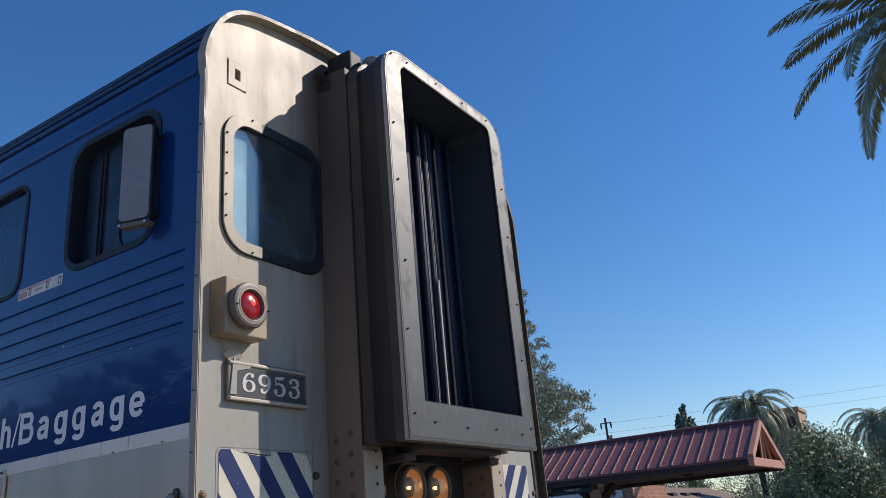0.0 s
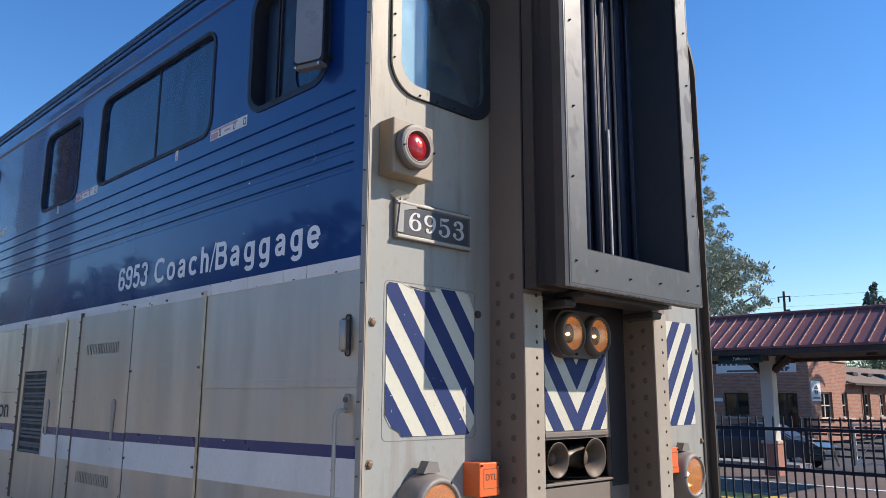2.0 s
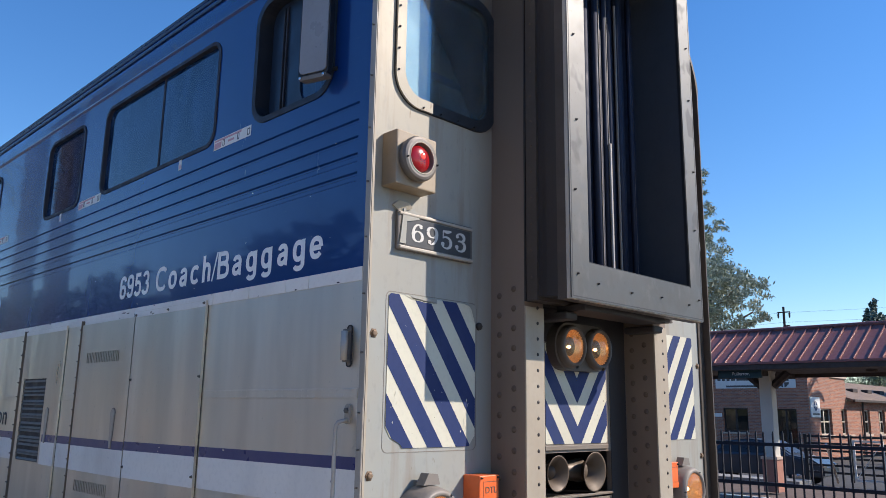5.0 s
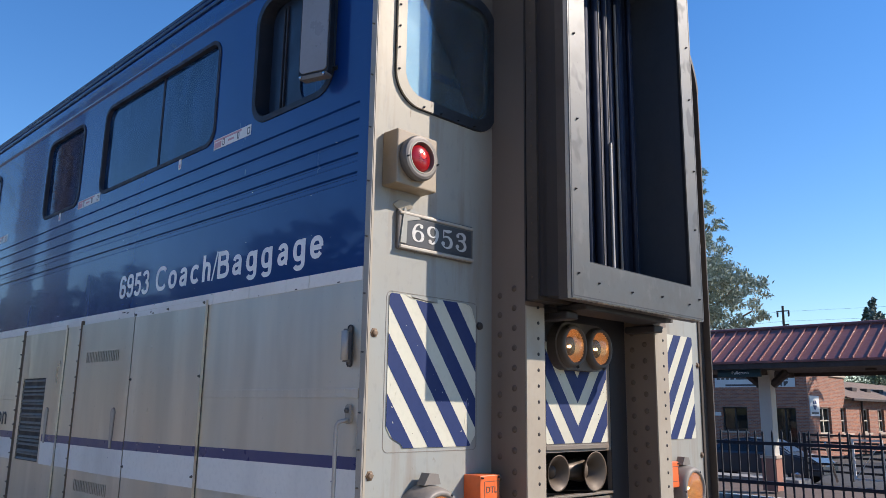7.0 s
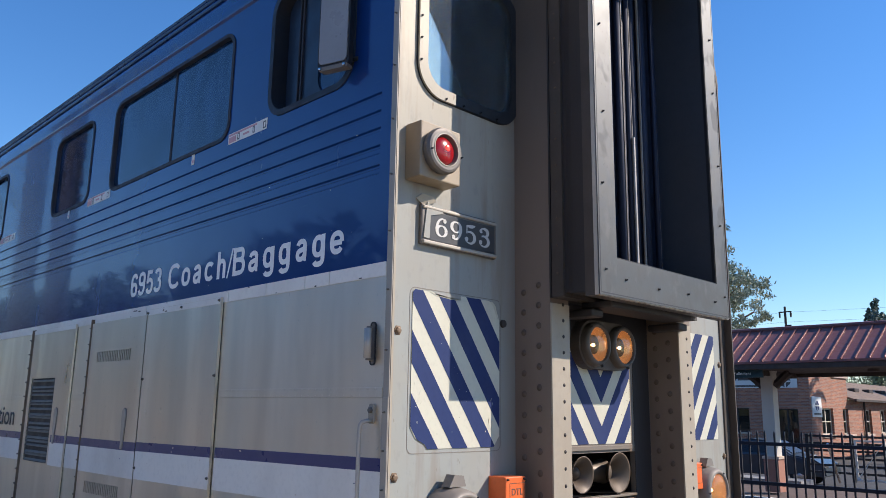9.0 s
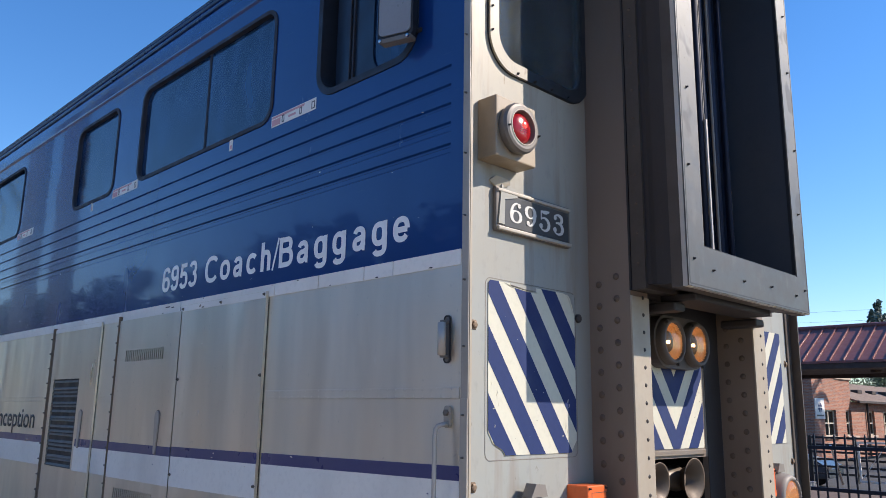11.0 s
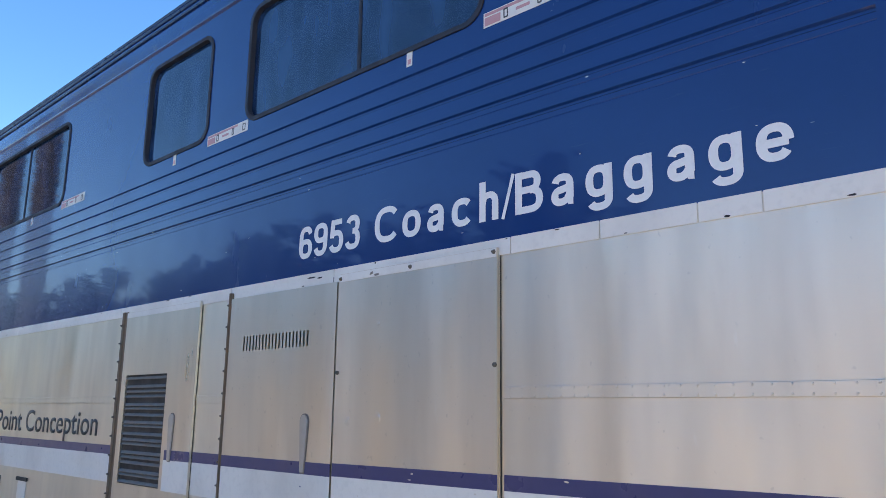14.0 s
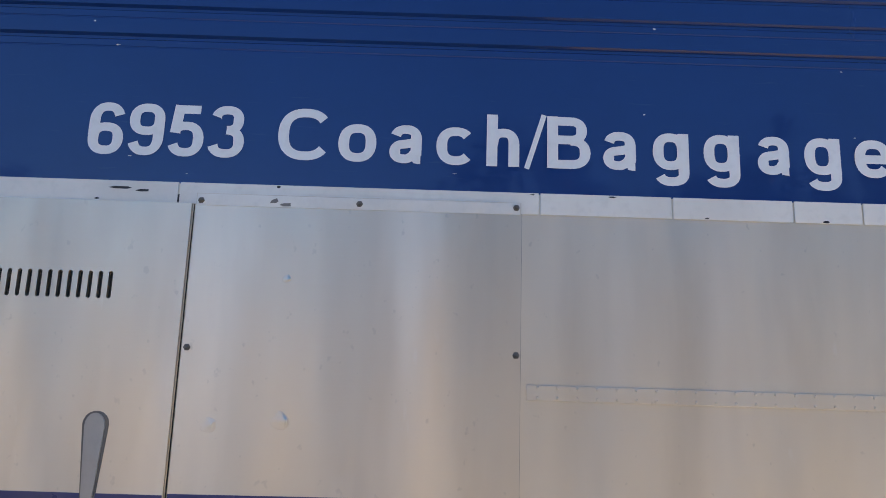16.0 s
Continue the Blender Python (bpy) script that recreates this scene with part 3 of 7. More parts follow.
def stickers():
    for x0, x1 in ((-1.404, -1.002), (-3.478, -3.062), (-5.60, -5.175), (-7.86, -7.46)):
        tag = part("instruction_sticker", a_box(x0, x1, -0.0015, 0.0, 3.271, 3.333), WHITE, coach, "white and pink emergency window sticker")
        part("pink_bar", a_box(x0 + 0.006, x1 - 0.10, -0.0025, -0.001, 3.317, 3.329), PINK, tag)
        part("pink_bar", a_box(x0 + 0.006, x0 + 0.085, -0.0025, -0.001, 3.277, 3.311), PINK, tag)
        part("pink_bar", a_box(x0 + 0.16, x0 + 0.225, -0.0025, -0.001, 3.291, 3.303), PINK, tag)
        for k, w in ((0.10, 0.022), (0.26, 0.02), (0.365, 0.028)):
            bm = sheet(round_rect(x0 + k, x0 + k + w, 3.279, 3.319, 0.005), [round_rect(x0 + k + 0.005, x0 + k + w - 0.005, 3.285, 3.313, 0.003)], side(0.001), 0.0015)
            part("pictogram", bm, GREY_LETTER, tag)
    for x in (-1.820, -3.856, -6.2):
        tag = part("small_sticker", a_box(x - 0.017, x + 0.017, -0.0015, 0.0, 3.245, 3.311), WHITE, coach)
        part("pink_bar", a_box(x - 0.009, x + 0.009, -0.0025, -0.001, 3.254, 3.276), PINK, tag)


stickers()

DOORS = ((-2.215, -1.327, 0.017), (-3.075, -2.227, 0.017), (-4.262, -3.392, 0.014))


def belt_and_stripes():
    seams = (0.014, -0.382, -0.573, -0.908, -1.275, -2.27, -3.11, -4.38, -6.2, -8.0, -10.5, -13, -15.5, -18, -20.5, -23, -LENGTH)
    for a, b in zip(seams, seams[1:]):
        part("belt_strip", a_box(b + 0.0025, a - 0.0025, -0.004, 0.0, 2.362, 2.423, bevel=0.001), WHITE, coach, "scuffed white belt strip")
    runs = [(-1.31, 0.014, 0.0), (-2.214, -1.328, 0.017), (-3.074, -2.228, 0.017), (-3.384, -3.11, 0.0), (-6.66, -4.344, 0.0), (-LENGTH, -8.0, 0.0)]
    for x0, x1, y in runs:
        a, b = {-1.31: (0.011, 0.024), -2.214: (0.004, 0.011)}.get(x0, (0.0, 0.0))    # laid on a slight rise near the end
        band = lambda low, high: [(x0, low + a), (x1, low + b), (x1, high + b), (x0, high + a)]
        part("violet_stripe", sheet(band(1.543, 1.595), [], side(y), 0.0018), PURPLE, coach)
        part("white_stripe", sheet(band(1.383, 1.543), [], side(y), 0.0016), WHITE, coach)
    part("violet_stripe", a_box(-3.66, -3.394, -0.0158, -0.014, 1.543, 1.595), PURPLE, coach)
    part("white_stripe", a_box(-3.665, -3.394, -0.0156, -0.014, 1.383, 1.543), WHITE, coach)


belt_and_stripes()


def bolt(x, y, z, r=0.013, parent=None, way=(0, -1, 0), material=None):
    bm = lathe(bmesh.new(), (0, 0, 0), way, [(0, r * 1.5), (0.003, r * 1.4), (0.0035, r), (0.010, r * 0.92), (0.012, r * 0.6)], 6)
    ob = part("bolt", bm, material or RING, parent or coach)
    ob.location = (x, y, z)
    return ob


def paddle_handle(x, y, z0, z1, parent):
    outline = [(x + 0.034 * math.cos(radians(w)), z1 - 0.034 + 0.034 * math.sin(radians(w))) for w in range(0, 181, 20)] + [(x - 0.016, z0), (x + 0.016, z0)]
    handle = part("handle_recess", sheet(outline, [], side(y), 0.002), HOUSING, parent, "dark-edged paddle handle recess")
    inner = [(x + (a - x) * 0.76, z0 + 0.006 + (b - z0) * 0.955) for a, b in outline]
    part("paddle", sheet(inner, [], side(y + 0.002), 0.006), TRIM, handle, "bright steel paddle handle")


def equipment_doors():
    low = 0.62
    for x0, x1, y in DOORS:
        # Black sheet added to draw the shadow line in each door's gap.
        part("door_gap_shadow", a_box(x0 - 0.004, x1 + 0.004, -0.0035, -0.0015, low, 2.388), RUBBER, coach)
        part("edge_seal", a_box(x1 + 0.0005, x1 + 0.003, -0.5 * y, -0.0036, low + 0.42, 2.362), DOOR_STEEL if y < 0.02 else GRIME, coach)
    x0, x1, y = DOORS[0]
    door = part("access_panel", sheet(rect(x0, x1, low, 2.390), [], side(0.0), y), DOOR_STEEL, coach, "bolted stainless access panel with dents")
    part("painted_top_edge", a_box(x0 + 0.002, x1 - 0.002, -y - 0.002, -y, 2.356, 2.388), WHITE, door)
    for bx, bz in ((-2.201, 2.369), (-1.769, 2.372), (-1.340, 2.375), (-1.337, 1.974), (-2.202, 1.969), (-1.337, 1.45), (-2.202, 1.45)):
        bolt(bx, -y, bz, 0.0066, door, material=RING)
    for dx, dz, r in ((-1.941, 1.787, 0.012), (-2.125, 1.771, 0.010), (-1.953, 2.158, 0.006)):
        bm = lathe(bmesh.new(), (dx, -y, dz), (0, -1, 0), [(-0.0002, r * 2.3), (0.0001, r * 1.8), (0.0005, r * 1.2), (0.0016, r * 0.7), (0.0024, r * 0.35), (0.0026, 0.0008)], 20)
        for v in bm.verts:                   # creased, lopsided
            p = Vector((v.co.x - dx, 0, v.co.z - dz))
            v.co.x += r * 0.8 * noise.noise(p * 45 + Vector((dx * 9, 0, 3))) + 0.35 * (-v.co.y - y) * 6
            v.co.z += r * 0.9 * noise.noise(p * 45 + Vector((7, dz * 5, 0)))
        part("dent", bm, DOOR_STEEL, door, smooth=True)
    # Vented door.
    x0, x1, y = DOORS[1]
    slots = []
    for zc in (2.128, 1.290):
        for k in range(20):
            a = -2.944 + k * 0.0271
            slots.append(round_rect(a, a + 0.0115, zc - 0.037, zc + 0.037, 0.0056, 3))
    door = part("vented_door", sheet(rect(x0, x1, low, 2.361), slots, side(0.004), y - 0.004), DOOR_STEEL, coach, "stainless equipment door with slotted vents")
    for zc in (2.128, 1.290):
        part("vent_backing", a_box(-2.97, -2.40, -0.004, -0.0005, zc - 0.05, zc + 0.05), BLACK, door)
    paddle_handle(-2.416, y, 1.545, 1.799, door)
    hinge_strip(-3.106, -3.078, 0.016, low, 2.392, door)
    # Louvred door.
    x0, x1, y = DOORS[2]
    hole = rect(-4.200, -3.700, 1.390, 2.005)
    door = part("louvred_door", sheet(rect(x0, x1, low + 0.42, 2.382), [hole], side(0.004), y - 0.004), DOOR_STEEL, coach, "stainless equipment door with black louvres")
    part("painted_top_edge", a_box(x0 + 0.002, x1 - 0.002, -y - 0.002, -y, 2.350, 2.380), WHITE, door)
    part("louvre_backing", a_box(-4.200, -3.700, -0.003, -0.0005, 1.390, 2.005), BLACK, door)
    blade = None
    for k in range(18):
        z = 1.412 + k * 0.0338
        if blade is None:
            bm = bmesh.new()
            pts = [(-0.004, 0.0), (-0.0155, -0.012), (-0.0155, -0.017), (-0.0035, -0.006)]
            rows = [[bm.verts.new((x, yy, zz)) for yy, zz in pts] for x in (-4.198, -3.702)]
            for i in range(4):
                bm.faces.new((rows[0][i], rows[0][(i + 1) % 4], rows[1][(i + 1) % 4], rows[1][i]))
            bm.faces.new(rows[0])
            bm.faces.new(rows[1][::-1])
            blade = part("louvre_blade", bm, HOUSING, door)
            blade.location.z = z
        else:
            again(blade, pose(0, 0, z, 0, 0.12 * math.sin(k * 2.3), 0), door)
    paddle_handle(-3.604, y, 1.535, 1.792, door)
    hinge_strip(-4.340, -4.266, 0.011, low + 0.42, 2.390, door)
    # Boarding door further back, standing in its recess.
    door = part("boarding_door", sheet(rect(-8.02, -6.72, SILL, 2.28), [round_rect(-7.8, -6.95, 1.88, 2.17, 0.06)], side(0.0), 0.012), STEEL, coach, "stainless boarding door with a window")
    part("door_gasket", sheet(rect(-8.035, -6.705, SILL, 2.30), [rect(-8.015, -6.725, SILL + 0.02, 2.28)], side(0.0), 0.018), RUBBER, door)
    part("door_pane", a_box(-7.8, -6.95, -0.006, -0.002, 1.88, 2.17), WINDOW, door)
    part("placard", a_box(-6.43, -6.19, -0.006, 0.0, 1.24, 1.31, bevel=0.002), HOUSING, coach)
    tag = part("placard", a_box(-5.82, -5.66, -0.004, 0.0, 1.10, 1.31, bevel=0.002), WHITE, coach, "small white placard on the lower wall")
    part("latch", a_box(-5.84, -5.64, -0.012, 0.0, 1.30, 1.325), RUBBER, tag)


def hinge_strip(x0, x1, y, z0, z1, parent):
    hinge = part("piano_hinge", a_box(x0, x1, -y, 0.0, z0, z1, bevel=0.002), RUST, parent, "rust-stained long hinge strip")
    part("hinge_barrel", tube(bmesh.new(), [((x0 + x1) / 2, -y - 0.002, z0), ((x0 + x1) / 2, -y - 0.001, z1)], 0.006, 8), RUST, hinge)
    n = int((z1 - z0) / 0.11)
    for k in range(n):
        bolt(x0 + 0.007, -y, z0 + 0.06 + k * 0.11, 0.0055, hinge)


equipment_doors()


def bow(cx, cz, rx, rz, w0, w1, n=18, square=2.45):
    """An arc of a slightly squared ellipse, as grotesque letters have."""
    bend = lambda c: math.copysign(abs(c) ** (2 / square), c)
    out = []
    for k in range(n + 1):
        w = radians(w0 + (w1 - w0) * k / n)
        out.append((cx + rx * bend(math.cos(w)), cz + rz * bend(math.sin(w))))
    return out


# Bold grotesque letters as pen strokes, in units of the capital's height.
GLYPHS = {
    "C": [bow(0.47, 0.5, 0.365, 0.415, 38, 322, 30)],
    "o": [bow(0.40, 0.365, 0.285, 0.28, 0, 360, 30)],
    "a": [bow(0.335, 0.475, 0.225, 0.178, 165, 0, 14) + [(0.56, 0.15), (0.575, 0.075), (0.66, 0.075)],
          [(0.56, 0.415), (0.36, 0.375)] + bow(0.30, 0.225, 0.20, 0.140, 110, 285, 14) + [(0.46, 0.13), (0.56, 0.24)]],
    "c": [bow(0.39, 0.365, 0.28, 0.28, 40, 320, 26)],
    "h": [[(0.10, 0.0), (0.10, 1.0)], [(0.10, 0.38)] + bow(0.345, 0.42, 0.225, 0.225, 168, 0, 14) + [(0.57, 0.0)]],
    "/": [[(0.05, -0.03), (0.35, 1.02)]],
    "B": [[(0.10, 0.0), (0.10, 1.0)], [(0.10, 0.91), (0.42, 0.91)] + bow(0.42, 0.73, 0.205, 0.18, 90, -90, 14) + [(0.10, 0.55)],
          [(0.42, 0.53)] + bow(0.43, 0.305, 0.255, 0.225, 90, -90, 14) + [(0.10, 0.08)]],
    "g": [bow(0.365, 0.385, 0.25, 0.27, 0, 360, 28), [(0.635, 0.735), (0.635, 0.02)] + bow(0.385, -0.01, 0.25, 0.175, 0, -158, 16)],
    "e": [[(0.14, 0.355), (0.70, 0.355)], bow(0.405, 0.365, 0.29, 0.28, 0, 325, 32)],
    "6": [bow(0.36, 0.305, 0.25, 0.225, 0, 360, 26), [(0.11, 0.33), (0.11, 0.55)] + bow(0.365, 0.62, 0.255, 0.30, 168, 22, 16)],
    "9": [bow(0.36, 0.695, 0.25, 0.225, 0, 360, 26), [(0.61, 0.67), (0.61, 0.45)] + bow(0.355, 0.38, 0.255, 0.30, -12, -158, 16)],
    "5": [[(0.62, 0.91), (0.15, 0.91)], [(0.20, 0.99), (0.135, 0.45)], bow(0.355, 0.335, 0.26, 0.255, 142, -160, 22)],
    "3": [bow(0.35, 0.725, 0.23, 0.195, 165, -90, 18), bow(0.345, 0.305, 0.265, 0.225, 90, -165, 20)],
}


def pen_letters(name, placed, b0, cap, weight, material, parent, label):
    """Flat letters of even stroke on the flank; each is given with the span it fills."""
    layer = 0
    for ch, a0, a1 in placed:
        heavy = weight * (0.50 if ch == "/" else 1.0) * cap / 2
        lines = GLYPHS[ch]
        xs = [a for line in lines for a, _ in line]
        pad = heavy * (0.6 if ch == "/" else 1.0)
        k = (a1 - a0 - 2 * pad) / (max(xs) - min(xs))
        bm = bmesh.new()
        for line in lines:
            layer += 1
            pts = [Vector((a0 + pad + (a - min(xs)) * k, b0 + b * cap)) for a, b in line]
            closed = (pts[0] - pts[-1]).length < 1e-4
            lefts, rights = [], []
            for i, p in enumerate(pts):
                before = pts[i - 1] if i else (pts[-2] if closed else p)
                after = pts[i + 1] if i < len(pts) - 1 else (pts[1] if closed else p)
                d = (after - before).normalized()
                nrm = Vector((-d.y, d.x)) * heavy * (1.0 - 0.16 * abs(d.x))      # level strokes a little thinner
                lefts.append(p + nrm)
                rights.append(p - nrm)
            y = -0.0010 - 0.0003 * (layer % 5)
            rows = [[bm.verts.new((q.x, y, q.y)) for q in side_line] for side_line in (lefts, rights)]
            for i in range(len(pts) - 1):
                bm.faces.new((rows[0][i], rows[0][i + 1], rows[1][i + 1], rows[1][i]))
        part(name, bm, material, parent, label)


def side_lettering():
    pen_letters("fleet_digit", [("6", -2.542, -2.443), ("9", -2.430, -2.330), ("5", -2.318, -2.217), ("3", -2.206, -2.104)], 2.498, 0.153, 0.195, LETTER, coach, "white fleet number digit")
    pen_letters("title_letter", [("C", -2.010, -1.868), ("o", -1.840, -1.733), ("a", -1.696, -1.593), ("c", -1.565, -1.463), ("h", -1.424, -1.332), ("/", -1.316, -1.258), ("B", -1.254, -1.132),
                                 ("a", -1.097, -0.992), ("g", -0.958, -0.856), ("g", -0.815, -0.714), ("a", -0.664, -0.562), ("g", -0.532, -0.430), ("e", -0.391, -0.285)], 2.498, 0.153, 0.200, LETTER, coach, "white title letter")
    lettering("coach_name", "Point Conception", -6.43, -4.57, 1.646, 0.156, side(0.0008), 0.0012, GREY_LETTER, coach, 0.010, "dark grey name lettering")


side_lettering()


def paint_damage():
    """Chipped paint on the flank and scuffs on the striped panel, thin flakes proud of the surface."""
    dice = random.Random(7)

    def flake(to, a, b, wide, tall, material, name, deep=0.0006):
        n = dice.randint(5, 8)
        pts = []
        for k in range(n):
            w, r = 2 * math.pi * k / n, dice.uniform(0.45, 1.0)
            pts.append((a + wide * r * math.cos(w), b + tall * r * math.sin(w)))
        part(name, sheet(pts, [], to, deep), material, coach)

    for k in range(26):                      # dark chips along the belt
        flake(side(0.0042), dice.uniform(-8, -0.1), dice.choice((2.366, 2.418, dice.uniform(2.366, 2.418))), dice.uniform(0.003, 0.016), dice.uniform(0.002, 0.005), RUBBER, "belt_chip")
    flake(side(0.0042), -2.43, 2.402, 0.055, 0.006, RUBBER, "belt_chip")
    flake(side(0.0042), -2.37, 2.396, 0.035, 0.005, RUBBER, "belt_chip")
    flake(side(0.0192), -2.00, 2.372, 0.018, 0.010, HOUSING, "edge_chip")
    flake(side(0.0192), -1.97, 2.364, 0.026, 0.006, HOUSING, "edge_chip")
    for k in range(34):                      # pale nicks in the blue
        flake(side(0.0), dice.uniform(-7, -0.15), dice.uniform(2.42, 3.05), dice.uniform(0.002, 0.011), dice.uniform(0.001, 0.0025), WHITE, "paint_nick")
    for k in range(30):                      # chips in the stripes
        x = dice.uniform(-6.8, -0.1)
        y = 0.0
        for x0, x1, out in DOORS:
            y = out if x0 < x < x1 else y
        if not -4.42 < x < -3.80:
            flake(side(y + 0.002), x, dice.uniform(1.42, 1.60), dice.uniform(0.003, 0.014), dice.uniform(0.002, 0.005), dice.choice((STEEL, WHITE, PURPLE)), "stripe_chip")
    for k in range(22):                      # scuffs on the striped panel
        y, z = dice.uniform(0.19, 0.68), dice.uniform(1.68, 2.28)
        flake(front(0.0044), y, z, dice.uniform(0.001, 0.003), dice.uniform(0.001, 0.003), dice.choice((SIGN_WHITE, SIGN_WHITE, HOUSING, GRIME)), "panel_scuff")
    for k in range(26):                      # soot specks on the chevron
        flake(front(0.0044), dice.uniform(1.30, 1.85), 1.66 + 0.46 * dice.random() ** 0.7, dice.uniform(0.0015, 0.005), dice.uniform(0.0015, 0.004), GRIME, "soot_speck")
    for y, z, w, t in ((0.63, 1.72, 0.003, 0.007), (0.655, 1.76, 0.003, 0.008), (0.20, 1.76, 0.003, 0.007)):
        flake(front(0.0044), y, z, w, t, SIGN_WHITE, "panel_scuff")


paint_damage()


def corner_and_grips():
    part("corner_post", a_box(0.019, 0.0550, -0.006, -0.0008, SILL, 4.10, bevel=0.0015), CORNER, coach, "brown worn corner strip with screws")
    part("corner_plate", a_box(0.018, 0.0545, -0.009, -0.0062, SILL, 1.86, bevel=0.001), CORNER, coach)
    part("edge_sheet", a_box(-0.0008, 0.015, -0.0013, -0.0003, 2.42, 4.085), BLUE, coach)
    part("edge_sheet", a_box(-0.0008, 0.015, -0.0013, -0.0003, SILL, 2.42), STEEL, coach)
    for z in (2.05, 2.30, 2.55, 2.8, 3.05, 3.3, 3.55, 3.8, 1.8, 1.65, 1.5, 1.35):
        bolt(0.036, -0.006 if z > 1.86 else -0.009, z, 0.0032, coach)
    gx = -0.064
    grip = part("handle_cup", sheet(round_rect(gx - 0.012, gx + 0.024, 1.990, 2.172, 0.016), [round_rect(gx - 0.006, gx + 0.018, 1.996, 2.166, 0.011)], side(0.0), 0.005), GRIME, coach, "dark rimmed grip plate")
    part("cup_plate", sheet(round_rect(gx - 0.006, gx + 0.018, 1.996, 2.166, 0.011), [], side(0.0), 0.0025), HOUSING, grip)
    for z in (2.016, 2.146):
        part("lug", a_box(gx - 0.003, gx + 0.013, -0.034, -0.002, z - 0.006, z + 0.006, bevel=0.002), HOUSING, grip)
    part("grip", lathe(bmesh.new(), (gx + 0.004, -0.030, 2.018), (0, 0, 1), [(0, 0.010), (0.002, 0.0160), (0.124, 0.0160), (0.126, 0.010)], 16), TRIM, grip, "bright steel grip bar", True)
    rx = -0.054
    rail = part("grab_rail", tube(bmesh.new(), [(rx + 0.012, -0.012, 1.766), (rx + 0.009, -0.034, 1.765), (rx + 0.001, -0.050, 1.760), (rx - 0.005, -0.056, 1.748), (rx - 0.007, -0.058, 1.720), (rx - 0.007, -0.058, 1.4), (rx - 0.007, -0.058, 0.75)], 0.0088, 12),
                TRIM, coach, "bent steel grab rail", smooth=True)
    part("rail_bracket", sheet(round_rect(rx - 0.008, rx + 0.024, 1.752, 1.834, 0.015), [], side(0.0), 0.012), CORNER, rail)
    part("bracket_bolt", lathe(bmesh.new(), (rx + 0.007, -0.012, 1.808), (0, -1, 0), [(0, 0.013), (0.008, 0.013), (0.011, 0.009)], 6), RING, rail)


corner_and_grips()


# ---- the coach's end wall ----
WIN_F = (0.165, 0.865, 3.245, 3.975)


def half_ring(outer, inner, cut, below, deep):
    """The part of a frame on one side of a line across the coach."""
    bm = bmesh.new()
    keep = (lambda p: clip(p, -1, 0, -cut)) if below else (lambda p: clip(p, 1, 0, cut))
    n = len(outer)
    for k in range(n):
        q = keep([outer[k], outer[(k + 1) % n], inner[(k + 1) % n], inner[k]])
        if len(q) > 2:
            low, high = [bm.verts.new((0.0, *p)) for p in q], [bm.verts.new((deep, *p)) for p in q]
            bm.faces.new(high)
            for i in range(len(q)):
                bm.faces.new((low[i], low[(i + 1) % len(q)], high[(i + 1) % len(q)], high[i]))
    bmesh.ops.remove_doubles(bm, verts=bm.verts[:], dist=1e-5)
    return bm


